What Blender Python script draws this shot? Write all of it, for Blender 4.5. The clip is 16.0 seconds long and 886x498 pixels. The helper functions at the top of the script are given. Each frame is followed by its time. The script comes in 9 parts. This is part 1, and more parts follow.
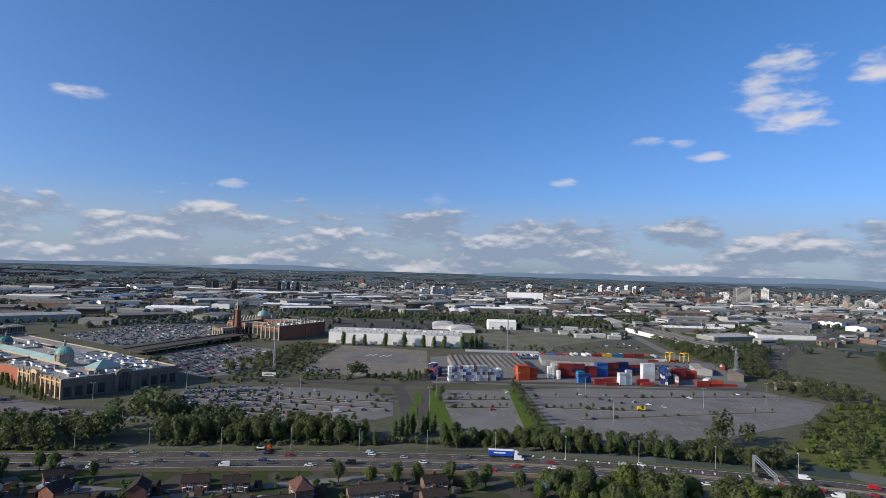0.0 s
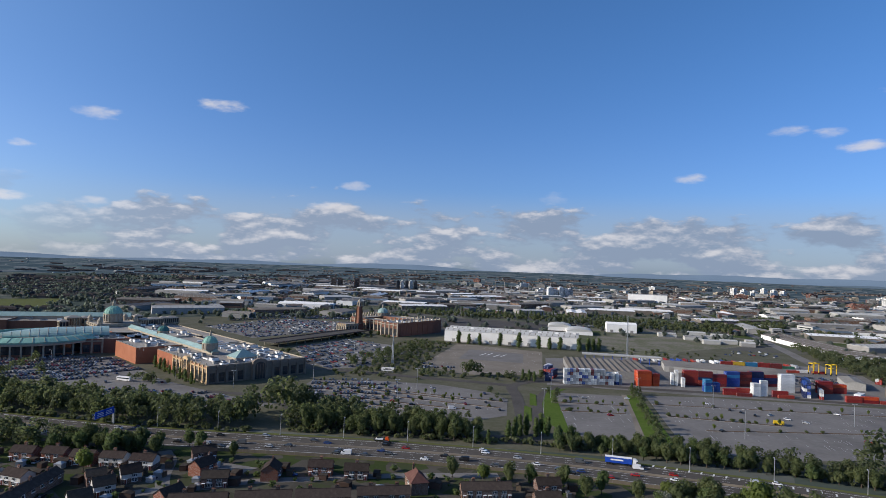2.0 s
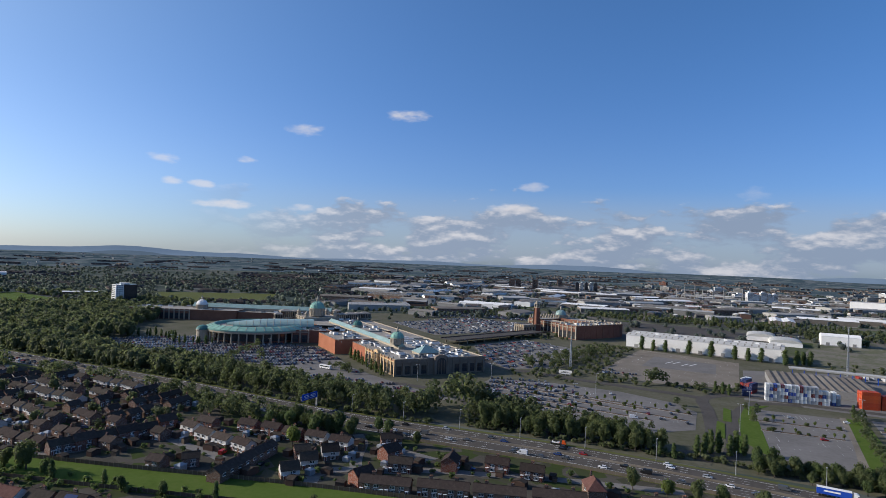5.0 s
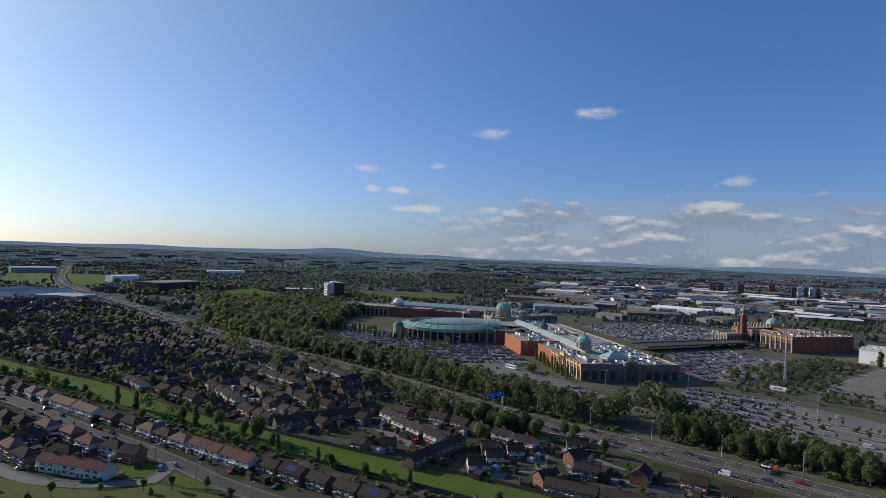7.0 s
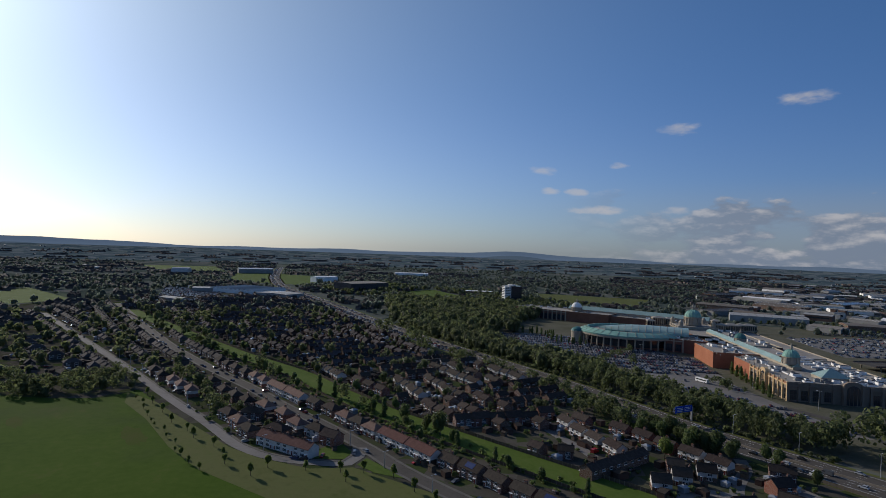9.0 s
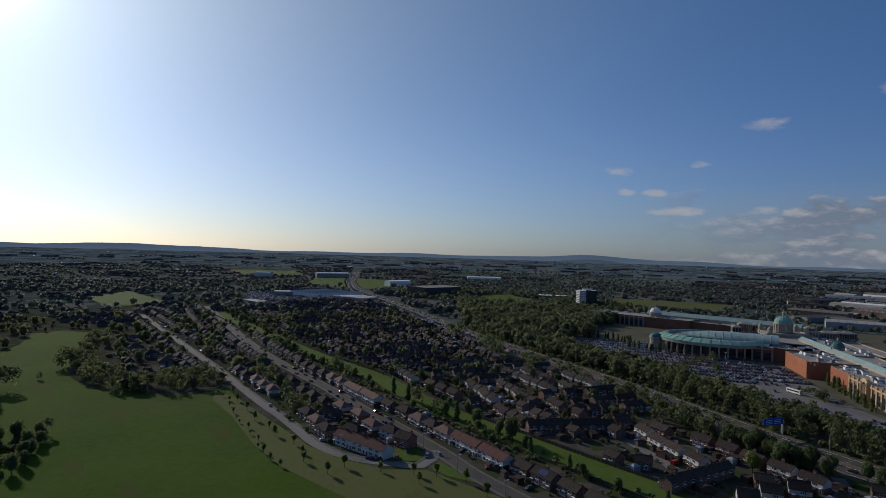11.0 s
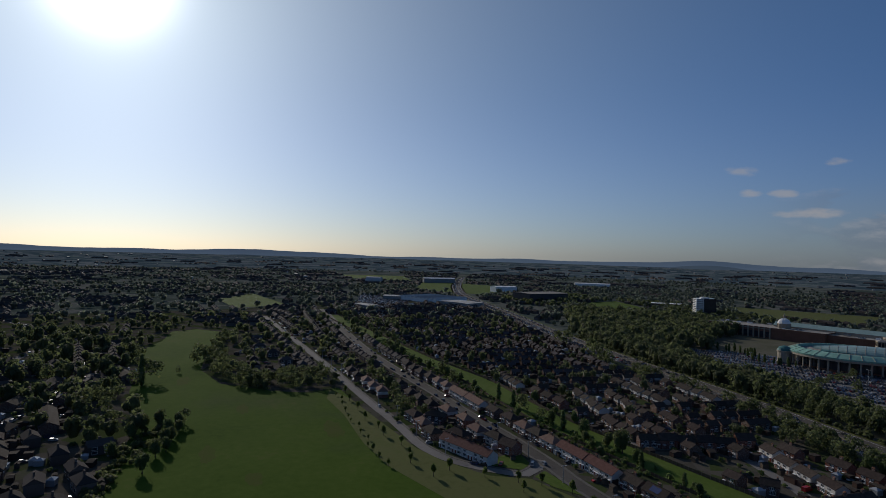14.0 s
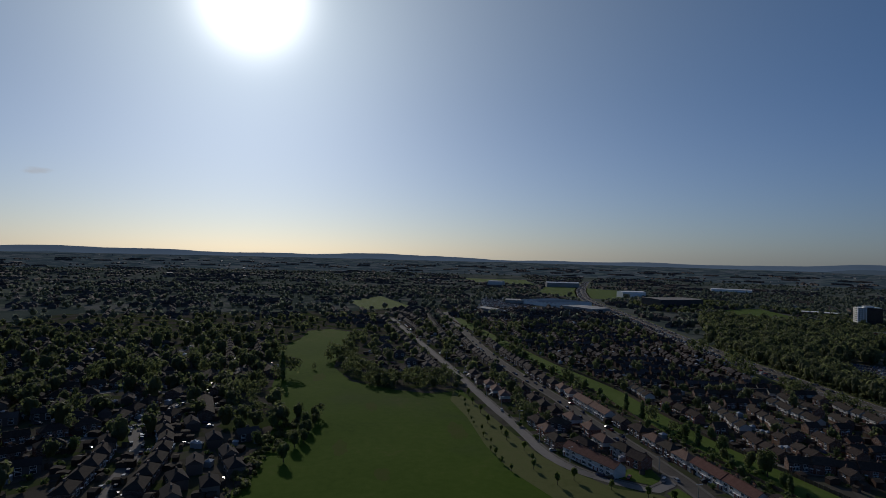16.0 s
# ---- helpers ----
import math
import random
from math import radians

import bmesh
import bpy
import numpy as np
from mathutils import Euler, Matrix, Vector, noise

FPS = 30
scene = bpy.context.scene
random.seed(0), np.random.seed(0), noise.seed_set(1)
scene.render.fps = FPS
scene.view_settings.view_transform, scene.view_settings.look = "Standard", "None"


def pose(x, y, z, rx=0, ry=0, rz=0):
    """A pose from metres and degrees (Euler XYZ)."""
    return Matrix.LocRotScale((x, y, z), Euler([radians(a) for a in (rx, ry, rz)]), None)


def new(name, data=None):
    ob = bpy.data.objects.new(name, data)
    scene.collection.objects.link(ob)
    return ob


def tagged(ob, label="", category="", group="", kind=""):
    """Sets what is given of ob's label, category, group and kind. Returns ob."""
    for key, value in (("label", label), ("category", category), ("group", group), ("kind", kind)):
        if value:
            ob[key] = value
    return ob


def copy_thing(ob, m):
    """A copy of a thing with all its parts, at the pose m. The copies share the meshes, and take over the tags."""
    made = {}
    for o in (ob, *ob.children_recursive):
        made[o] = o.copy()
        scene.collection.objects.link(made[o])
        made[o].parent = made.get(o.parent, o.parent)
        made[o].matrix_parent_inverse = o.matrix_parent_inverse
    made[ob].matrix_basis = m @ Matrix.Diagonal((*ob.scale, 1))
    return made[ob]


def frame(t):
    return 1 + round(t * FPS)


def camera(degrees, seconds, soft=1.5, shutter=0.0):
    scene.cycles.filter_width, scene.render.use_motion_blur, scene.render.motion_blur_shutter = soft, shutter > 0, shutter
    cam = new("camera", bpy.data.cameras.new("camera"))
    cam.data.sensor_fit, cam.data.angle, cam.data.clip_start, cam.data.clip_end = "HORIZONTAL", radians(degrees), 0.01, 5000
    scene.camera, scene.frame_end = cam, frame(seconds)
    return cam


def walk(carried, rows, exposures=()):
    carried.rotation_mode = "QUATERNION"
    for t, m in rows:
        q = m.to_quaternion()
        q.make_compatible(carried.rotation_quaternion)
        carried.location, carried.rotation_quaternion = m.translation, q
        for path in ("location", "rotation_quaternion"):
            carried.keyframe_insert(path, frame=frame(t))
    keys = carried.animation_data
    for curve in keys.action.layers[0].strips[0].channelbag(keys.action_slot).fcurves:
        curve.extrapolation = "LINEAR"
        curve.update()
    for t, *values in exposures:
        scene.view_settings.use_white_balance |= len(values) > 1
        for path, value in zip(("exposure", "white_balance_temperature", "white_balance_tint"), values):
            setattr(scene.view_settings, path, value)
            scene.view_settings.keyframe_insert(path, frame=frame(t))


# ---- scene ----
# ---------------------------------------------------------------- camera
cam = camera(74.15, 16.0, soft=0.8)
# seconds, east, north, height, yaw, pitch, roll
PATH = [
    (0.0, -0.90, 0.53, 99.86, -11.25, 1.78, -1.74),
    (0.5, -0.62, 0.24, 99.84, -8.65, 1.69, -1.81),
    (1.0, -0.34, -0.03, 99.82, -5.58, 1.59, -1.90),
    (1.5, -0.06, -0.26, 99.81, -2.81, 1.49, -2.00),
    (2.0, 0.22, -0.47, 99.80, 0.02, 1.40, -2.08),
    (2.5, 0.49, -0.65, 99.80, 2.68, 1.31, -2.12),
    (3.0, 0.76, -0.81, 99.80, 5.83, 1.22, -2.18),
    (5.5, 2.04, -1.28, 99.88, 21.03, 0.75, -2.23),
    (6.0, 2.29, -1.32, 99.91, 25.37, 0.62, -2.19),
    (6.5, 2.52, -1.35, 99.94, 29.89, 0.47, -2.20),
    (7.0, 2.76, -1.36, 99.98, 35.37, 0.30, -2.20),
    (7.5, 2.99, -1.36, 100.02, 41.16, 0.13, -2.19),
    (8.0, 3.22, -1.36, 100.06, 46.89, 0.01, -2.15),
    (8.5, 3.44, -1.34, 100.11, 50.03, -0.03, -2.09),
    (9.0, 3.65, -1.32, 100.16, 52.60, -0.01, -2.07),
    (11.5, 4.64, -1.14, 100.46, 61.12, 0.21, -1.66),
    (12.0, 4.82, -1.10, 100.53, 62.61, 0.27, -1.67),
    (12.5, 5.00, -1.06, 100.60, 64.02, 0.30, -1.66),
    (13.0, 5.17, -1.03, 100.67, 65.76, 0.34, -1.64),
    (13.5, 5.33, -1.01, 100.74, 67.57, 0.37, -1.65),
    (14.0, 5.48, -0.99, 100.82, 69.97, 0.39, -1.67),
    (14.5, 5.63, -0.98, 100.90, 72.71, 0.41, -1.66),
    (15.0, 5.77, -0.98, 100.98, 76.01, 0.41, -1.58),
    (15.5, 5.90, -0.99, 101.07, 79.04, 0.41, -1.50),
    (16.0, 6.02, -1.02, 101.15, 81.86, 0.43, -1.50)]
EXPOSURE = [(0.0, 0.1), (3.0, 0.08), (5.5, 0.07), (7.0, -0.17), (9.0, -0.62), (11.5, -0.95), (14.0, -1.22), (16.0, -1.48)]
walk(cam, [(t, pose(x, y, z, 90 + p, r, w)) for t, x, y, z, w, p, r in PATH], EXPOSURE)

# ---------------------------------------------------------------- sky and sun
SUN_AZ, SUN_EL = radians(100.5), radians(22.3)      # azimuth counted to the left of north
SUN_DIR = Vector((-math.sin(SUN_AZ) * math.cos(SUN_EL), math.cos(SUN_AZ) * math.cos(SUN_EL), math.sin(SUN_EL)))

sun = new("sun", bpy.data.lights.new("sun", "SUN"))
sun.data.energy, sun.data.angle, sun.data.color = 4.8, radians(0.55), (1.0, 0.915, 0.82)
sun.matrix_world = Matrix.LocRotScale((0, 0, 600), SUN_DIR.to_track_quat("Z", "Y"), None)


class Nodes:
    """A short hand for wiring node trees."""

    def __init__(self, tree):
        self.tree = tree
        tree.nodes.clear()

    def add(self, kind):
        return self.tree.nodes.new(kind)

    def put(self, socket, value):
        if isinstance(value, bpy.types.NodeSocket):
            self.tree.links.new(value, socket)
        else:
            socket.default_value = value

    def math(self, op, *args, clamp=False):
        n = self.add("ShaderNodeMath")
        n.operation, n.use_clamp = op, clamp
        for i, a in enumerate(args):
            self.put(n.inputs[i], a)
        return n.outputs[0]

    def mix(self, fac, a, b, blend="MIX"):
        n = self.add("ShaderNodeMix")
        n.data_type, n.blend_type = "RGBA", blend
        self.put(n.inputs[0], fac), self.put(n.inputs[6], a), self.put(n.inputs[7], b)
        return n.outputs[2]

    def ramp(self, fac, stops, mode="LINEAR"):
        n = self.add("ShaderNodeValToRGB")
        r = n.color_ramp
        r.interpolation = mode
        while len(r.elements) < len(stops):
            r.elements.new(0.5)
        for e, (p, c) in zip(r.elements, stops):
            e.position, e.color = p, (*c, 1) if len(c) == 3 else c
        self.put(n.inputs[0], fac)
        return n.outputs[0]

    def noise(self, vec, scale, detail=4, rough=0.55):
        n = self.add("ShaderNodeTexNoise")
        if vec is not None:
            self.put(n.inputs["Vector"], vec)
        n.inputs["Scale"].default_value, n.inputs["Detail"].default_value, n.inputs["Roughness"].default_value = scale, detail, rough
        return n.outputs["Fac"]

    def smooth(self, x, lo, hi):
        n = self.add("ShaderNodeMapRange")
        n.interpolation_type = "SMOOTHSTEP"
        self.put(n.inputs[0], x), self.put(n.inputs[1], lo), self.put(n.inputs[2], hi)
        return n.outputs[0]


def build_sky():
    world = bpy.data.worlds.new("sky")
    scene.world = world
    world.use_nodes = True
    k = Nodes(world.node_tree)
    sky = k.add("ShaderNodeTexSky")
    sky.sky_type, sky.sun_disc, sky.sun_elevation, sky.sun_rotation = "NISHITA", False, SUN_EL, -SUN_AZ
    sky.altitude, sky.air_density, sky.dust_density, sky.ozone_density = 100, 1.0, 0.6, 2.0
    way = k.add("ShaderNodeTexCoord").outputs["Generated"]
    sep = k.add("ShaderNodeSeparateXYZ")
    k.put(sep.inputs[0], way)
    x, y, z = sep.outputs
    deg = 57.29578
    az = k.math("MULTIPLY", k.math("ARCTAN2", k.math("MULTIPLY", x, -1.0), y), deg)
    el = k.math("MULTIPLY", k.math("ARCSINE", z), deg)
    flat = k.add("ShaderNodeCombineXYZ")
    k.put(flat.inputs[0], az), k.put(flat.inputs[1], k.math("MULTIPLY", el, 2.6))
    # ragged edges for all clouds
    rag = k.noise(flat.outputs[0], 0.42, 5, 0.55)
    thin = k.math("SUBTRACT", 1.0, k.smooth(az, 24.0, 43.0))
    veil = k.math("MULTIPLY", k.math("MULTIPLY", k.math("MULTIPLY", k.smooth(el, -1.0, 0.6), k.math("SUBTRACT", 1.0, k.smooth(el, 3.2, 7.4))), k.math("SUBTRACT", 1.0, k.smooth(az, 10.0, 52.0))), 0.55)

    def layer(lift, scale, detail, rough):
        # the bank's density, sampled a little higher or lower in the sky
        plan = k.add("ShaderNodeCombineXYZ")
        k.put(plan.inputs[0], az), k.put(plan.inputs[1], k.math("MULTIPLY", k.math("ADD", el, lift), 2.5))
        return k.noise(plan.outputs[0], scale, detail, rough)
    here, above = layer(3.1, 0.125, 7, 0.56), layer(3.6, 0.125, 7, 0.56)
    # gaps widen upwards, the lowest part is nearly closed
    gap = k.math("ADD", 0.43, k.math("MULTIPLY", k.smooth(el, 3.4, 8.2), 0.30))
    heap = k.math("MULTIPLY", k.smooth(k.math("SUBTRACT", here, gap), -0.02, 0.075), thin)
    light = k.smooth(k.math("SUBTRACT", here, above), -0.015, 0.13)
    banks = [(k.math("MULTIPLY", heap, 0.88), k.mix(light, (0.230, 0.295, 0.415, 1), (0.61, 0.61, 0.655, 1)))]
    # single small clouds: azimuth, elevation, half width, half height, weight
    single = [(21.0, 13.45, 2.3, 0.65, 0.85), (30.9, 11.55, 2.0, 0.7, 0.6), (8.9, 7.2, 1.6, 0.55, 0.5), (-22.6, 8.4, 1.7, 0.5, 0.7),
              (-41.6, 18.0, 3.2, 1.3, 0.75), (-40.2, 16.2, 3.4, 1.2, 0.7), (-40.8, 14.6, 3.8, 1.3, 0.8), (-41.9, 13.0, 3.4, 1.2, 0.85),
              (-48.2, 16.3, 2.6, 1.6, 0.9), (-30.1, 12.0, 1.6, 0.55, 0.6), (-33.2, 11.7, 1.4, 0.5, 0.6), (-35.4, 10.5, 2.2, 0.55, 0.75)]
    tiny = [(43.3, 7.8, 1.5, 0.5, 0.6), (36.3, 8.25, 1.0, 0.4, 0.75), (42.5, 5.9, 1.0, 0.4, 0.6), (40.0, 5.85, 1.1, 0.45, 0.6),
            (38.0, 4.2, 2.8, 0.5, 0.7), (31.0, 4.2, 1.6, 0.5, 0.55), (10.4, 5.0, 2.6, 0.6, 0.8), (116.6, 5.8, 1.3, 0.35, 0.55), (-10.5, 6.6, 1.6, 0.6, 0.3)]
    alone = None
    for a, e, w, h, s in single + tiny:
        dx = k.math("DIVIDE", k.math("SUBTRACT", az, a), w)
        dy = k.math("DIVIDE", k.math("SUBTRACT", el, e), h)
        r2 = k.math("ADD", k.math("MULTIPLY", dx, dx), k.math("MULTIPLY", dy, dy))
        body = k.math("ADD", k.math("SUBTRACT", 1.0, r2), k.math("MULTIPLY", k.math("SUBTRACT", rag, 0.5), 3.4))
        puff = k.math("MULTIPLY", k.smooth(body, 0.0, 1.5), s)
        alone = puff if alone is None else k.math("MAXIMUM", alone, puff)
    # the sun's aureole
    dot = k.add("ShaderNodeVectorMath")
    dot.operation = "DOT_PRODUCT"
    k.put(dot.inputs[0], way)
    dot.inputs[1].default_value = SUN_DIR
    ang = k.math("MULTIPLY", k.math("ARCCOSINE", k.math("MINIMUM", dot.outputs["Value"], 1.0)), deg)
    # sky light scaled to daylight, tinted a little towards a polarised blue
    high = k.smooth(el, 0.0, 26.0)
    low = k.mix(k.smooth(ang, 25.0, 85.0), (0.062, 0.080, 0.121, 1), (0.053, 0.075, 0.129, 1))
    tint = k.mix(high, low, k.mix(k.smooth(ang, 20.0, 75.0), (0.060, 0.086, 0.108, 1), (0.050, 0.089, 0.136, 1)))
    base = k.mix(1.0, sky.outputs[0], tint, "MULTIPLY")
    near = k.math("MULTIPLY", k.math("EXPONENT", k.math("MULTIPLY", k.math("MULTIPLY", ang, ang), -1.0 / 13.0)), 5.0)
    wide = k.math("ADD", k.math("MULTIPLY", k.math("EXPONENT", k.math("MULTIPLY", ang, -1.0 / 18.0)), 1.06),
                  k.math("MULTIPLY", k.math("EXPONENT", k.math("MULTIPLY", ang, -1.0 / 34.0)), k.math("MULTIPLY", k.math("SUBTRACT", 1.0, k.smooth(el, 0.0, 16.0)), 0.26)))
    glow = k.math("ADD", near, wide)
    halo = k.mix(1.0, (1.0, 0.975, 0.96, 1), glow, "MULTIPLY")
    lightsky = k.mix(1.0, base, halo, "ADD")
    final = k.mix(veil, lightsky, k.mix(1.0, (0.315, 0.375, 0.485, 1), halo, "ADD"))
    for body, colour in banks:
        final = k.mix(body, final, k.mix(1.0, colour, halo, "ADD"))
    final = k.mix(alone, final, k.mix(1.0, (0.66, 0.645, 0.675, 1), halo, "ADD"))
    bg = k.add("ShaderNodeBackground")
    k.put(bg.inputs[0], final)
    bg.inputs[1].default_value = 1.0
    k.put(k.add("ShaderNodeOutputWorld").inputs[0], bg.outputs[0])


build_sky()

# ---------------------------------------------------------------- materials
def surface(name, stops, scale=0.5, rough=0.8, metal=0.0, fine=6.0, bump=0.0, spread=0.0, island=0.0, spec=0.12, stain=0.0):
    """A matt surface: colours blended by broad noise, with a finer grain, and optional change from object to object or island to island."""
    m = bpy.data.materials.new(name)
    m.use_nodes = True
    k = Nodes(m.node_tree)
    co = k.add("ShaderNodeTexCoord").outputs["Object"]
    broad = k.noise(co, scale, 4, 0.6)
    grain = k.noise(co, scale * fine, 3, 0.6)
    fac = k.math("ADD", k.math("MULTIPLY", broad, 0.6), k.math("MULTIPLY", grain, 0.4))
    n = len(stops)
    col = k.ramp(fac, [(0.3 + 0.4 * i / max(1, n - 1), c) for i, c in enumerate(stops)])
    if stain:
        dirt = k.smooth(k.noise(co, scale * 0.37, 5, 0.65), 0.5, 0.72)
        col = k.mix(k.math("MULTIPLY", dirt, stain), col, (0.05, 0.045, 0.04, 1))
    if spread:
        r = k.add("ShaderNodeObjectInfo").outputs["Random"]
        hsv = k.add("ShaderNodeHueSaturation")
        k.put(hsv.inputs["Value"], k.math("ADD", 1.0 - spread, k.math("MULTIPLY", r, 2 * spread)))
        k.put(hsv.inputs["Hue"], k.math("ADD", 0.5 - spread * 0.05, k.math("MULTIPLY", r, spread * 0.1)))
        k.put(hsv.inputs["Color"], col)
        col = hsv.outputs[0]
    if island:
        r = k.add("ShaderNodeNewGeometry").outputs["Random Per Island"]
        hsv = k.add("ShaderNodeHueSaturation")
        k.put(hsv.inputs["Value"], k.math("ADD", 1.0 - island, k.math("MULTIPLY", r, 2 * island)))
        k.put(hsv.inputs["Color"], col)
        col = hsv.outputs[0]
    p = k.add("ShaderNodeBsdfPrincipled")
    k.put(p.inputs["Base Color"], col)
    p.inputs["Roughness"].default_value, p.inputs["Metallic"].default_value = rough, metal
    p.inputs["Specular IOR Level"].default_value = spec
    if bump:
        b = k.add("ShaderNodeBump")
        b.inputs["Strength"].default_value, b.inputs["Distance"].default_value = 0.6, bump
        k.put(b.inputs["Height"], grain)
        k.put(p.inputs["Normal"], b.outputs[0])
    k.put(k.add("ShaderNodeOutputMaterial").inputs[0], p.outputs[0])
    return m


def shades(rgb, d=0.22):
    return [tuple(c * (1 - d) for c in rgb), rgb, tuple(min(1, c * (1 + d)) for c in rgb)]


def foliage(name, dark, mid, light, through_light=0.25):
    m = bpy.data.materials.new(name)
    m.use_nodes = True
    k = Nodes(m.node_tree)
    place = k.add("ShaderNodeNewGeometry")
    crownwise = k.noise(place.outputs["Position"], 0.055, 2, 0.5)
    r = place.outputs["Random Per Island"]
    o = k.add("ShaderNodeObjectInfo").outputs["Random"]
    fac = k.math("ADD", k.math("ADD", k.math("MULTIPLY", crownwise, 0.55), k.math("MULTIPLY", r, 0.3)), k.math("MULTIPLY", o, 0.18))
    col = k.ramp(fac, [(0.28, dark), (0.5, mid), (0.78, light)])
    p = k.add("ShaderNodeBsdfPrincipled")
    k.put(p.inputs["Base Color"], col)
    p.inputs["Roughness"].default_value, p.inputs["Specular IOR Level"].default_value = 0.7, 0.2
    t = k.add("ShaderNodeBsdfTranslucent")
    k.put(t.inputs[0], k.mix(1.0, col, (1.20, 1.25, 1.0, 1), "MULTIPLY"))
    mixer = k.add("ShaderNodeMixShader")
    mixer.inputs[0].default_value = through_light
    k.put(mixer.inputs[1], p.outputs[0]), k.put(mixer.inputs[2], t.outputs[0])
    k.put(k.add("ShaderNodeOutputMaterial").inputs[0], mixer.outputs[0])
    return m


def patchwork(name, near_stops, scale, rough=0.9, second=0.1, clear=0.5):
    """Ground cover with patches at three sizes."""
    m = bpy.data.materials.new(name)
    m.use_nodes = True
    k = Nodes(m.node_tree)
    co = k.add("ShaderNodeTexCoord").outputs["Object"]
    v = k.add("ShaderNodeTexVoronoi")
    k.put(v.inputs["Vector"], co)
    v.inputs["Scale"].default_value = scale
    cell = k.add("ShaderNodeSeparateColor")
    k.put(cell.inputs[0], v.outputs["Color"])
    broad = k.noise(co, scale * second, 5, 0.6)
    grain = k.noise(co, scale * 7, 3, 0.6)
    fac = k.math("ADD", k.math("MULTIPLY", cell.outputs[0], 1 - clear), k.math("MULTIPLY", broad, clear * 0.6))
    fac = k.math("ADD", fac, k.math("MULTIPLY", grain, clear * 0.4))
    col = k.ramp(fac, [(0.12 + 0.76 * i / (len(near_stops) - 1), c) for i, c in enumerate(near_stops)])
    p = k.add("ShaderNodeBsdfPrincipled")
    k.put(p.inputs["Base Color"], col)
    p.inputs["Roughness"].default_value, p.inputs["Specular IOR Level"].default_value = rough, 0.0
    k.put(k.add("ShaderNodeOutputMaterial").inputs[0], p.outputs[0])
    return m


def paint_set(name, colours, rough=0.24, metal=0.0):
    """One paint whose colour changes from island to island."""
    m = bpy.data.materials.new(name)
    m.use_nodes = True
    k = Nodes(m.node_tree)
    r = k.add("ShaderNodeNewGeometry").outputs["Random Per Island"]
    col = k.ramp(r, [(i / len(colours), c) for i, c in enumerate(colours)], "CONSTANT")
    p = k.add("ShaderNodeBsdfPrincipled")
    k.put(p.inputs["Base Color"], col)
    p.inputs["Roughness"].default_value, p.inputs["Metallic"].default_value = rough, metal
    k.put(k.add("ShaderNodeOutputMaterial").inputs[0], p.outputs[0])
    return m


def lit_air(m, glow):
    """Stands in for miles of lit air: adds a faint emission to a far backdrop's material."""
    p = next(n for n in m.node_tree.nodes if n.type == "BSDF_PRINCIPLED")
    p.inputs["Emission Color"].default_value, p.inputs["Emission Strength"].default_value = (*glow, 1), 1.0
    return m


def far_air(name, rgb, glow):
    """Hazed hills: a dull surface with the lit air put into it as a faint glow."""
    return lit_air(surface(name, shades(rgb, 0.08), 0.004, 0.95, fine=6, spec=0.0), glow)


def brickwork(name, rgb, mortar=(0.36, 0.33, 0.30), spread=0.15):
    m = bpy.data.materials.new(name)
    m.use_nodes = True
    k = Nodes(m.node_tree)
    co = k.add("ShaderNodeTexCoord").outputs["Object"]
    sep = k.add("ShaderNodeSeparateXYZ")
    k.put(sep.inputs[0], co)
    flat = k.add("ShaderNodeCombineXYZ")
    k.put(flat.inputs[0], k.math("ADD", sep.outputs[0], sep.outputs[1])), k.put(flat.inputs[1], sep.outputs[2])
    b = k.add("ShaderNodeTexBrick")
    k.put(b.inputs["Vector"], flat.outputs[0])
    b.inputs["Scale"].default_value, b.inputs["Brick Width"].default_value, b.inputs["Row Height"].default_value = 1.0, 0.225, 0.075
    b.inputs["Mortar Size"].default_value = 0.006
    b.inputs["Color1"].default_value, b.inputs["Color2"].default_value = (*[c * 0.8 for c in rgb], 1), (*[c * 1.15 for c in rgb], 1)
    b.inputs["Mortar"].default_value = (*mortar, 1)
    dirt = k.noise(co, 0.35, 4, 0.6)
    col = k.mix(k.math("MULTIPLY", dirt, 0.45), b.outputs["Color"], (*[c * 0.6 for c in rgb], 1))
    r = k.add("ShaderNodeObjectInfo").outputs["Random"]
    hsv = k.add("ShaderNodeHueSaturation")
    k.put(hsv.inputs["Value"], k.math("ADD", 1 - spread, k.math("MULTIPLY", r, 2 * spread)))
    k.put(hsv.inputs["Color"], col)
    p = k.add("ShaderNodeBsdfPrincipled")
    k.put(p.inputs["Base Color"], hsv.outputs[0])
    p.inputs["Roughness"].default_value, p.inputs["Specular IOR Level"].default_value = 0.85, 0.08
    k.put(k.add("ShaderNodeOutputMaterial").inputs[0], p.outputs[0])
    return m


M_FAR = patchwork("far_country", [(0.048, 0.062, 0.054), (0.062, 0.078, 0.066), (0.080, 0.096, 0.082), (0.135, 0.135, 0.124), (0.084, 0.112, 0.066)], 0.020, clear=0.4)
# beyond 2.8 km: bluish haze put into the ground colours, plus a faint emission
M_HAZE = lit_air(patchwork("hazed_wooded_distance", [(0.020, 0.036, 0.040), (0.034, 0.052, 0.056), (0.052, 0.072, 0.074), (0.130, 0.136, 0.136), (0.066, 0.098, 0.066)], 0.018, second=0.12, clear=0.34), (0.016, 0.024, 0.036))
M_GARDEN = patchwork("gardens_and_yards", [(0.034, 0.046, 0.019), (0.050, 0.066, 0.025), (0.062, 0.058, 0.046), (0.092, 0.083, 0.071), (0.050, 0.072, 0.022)], 0.11)
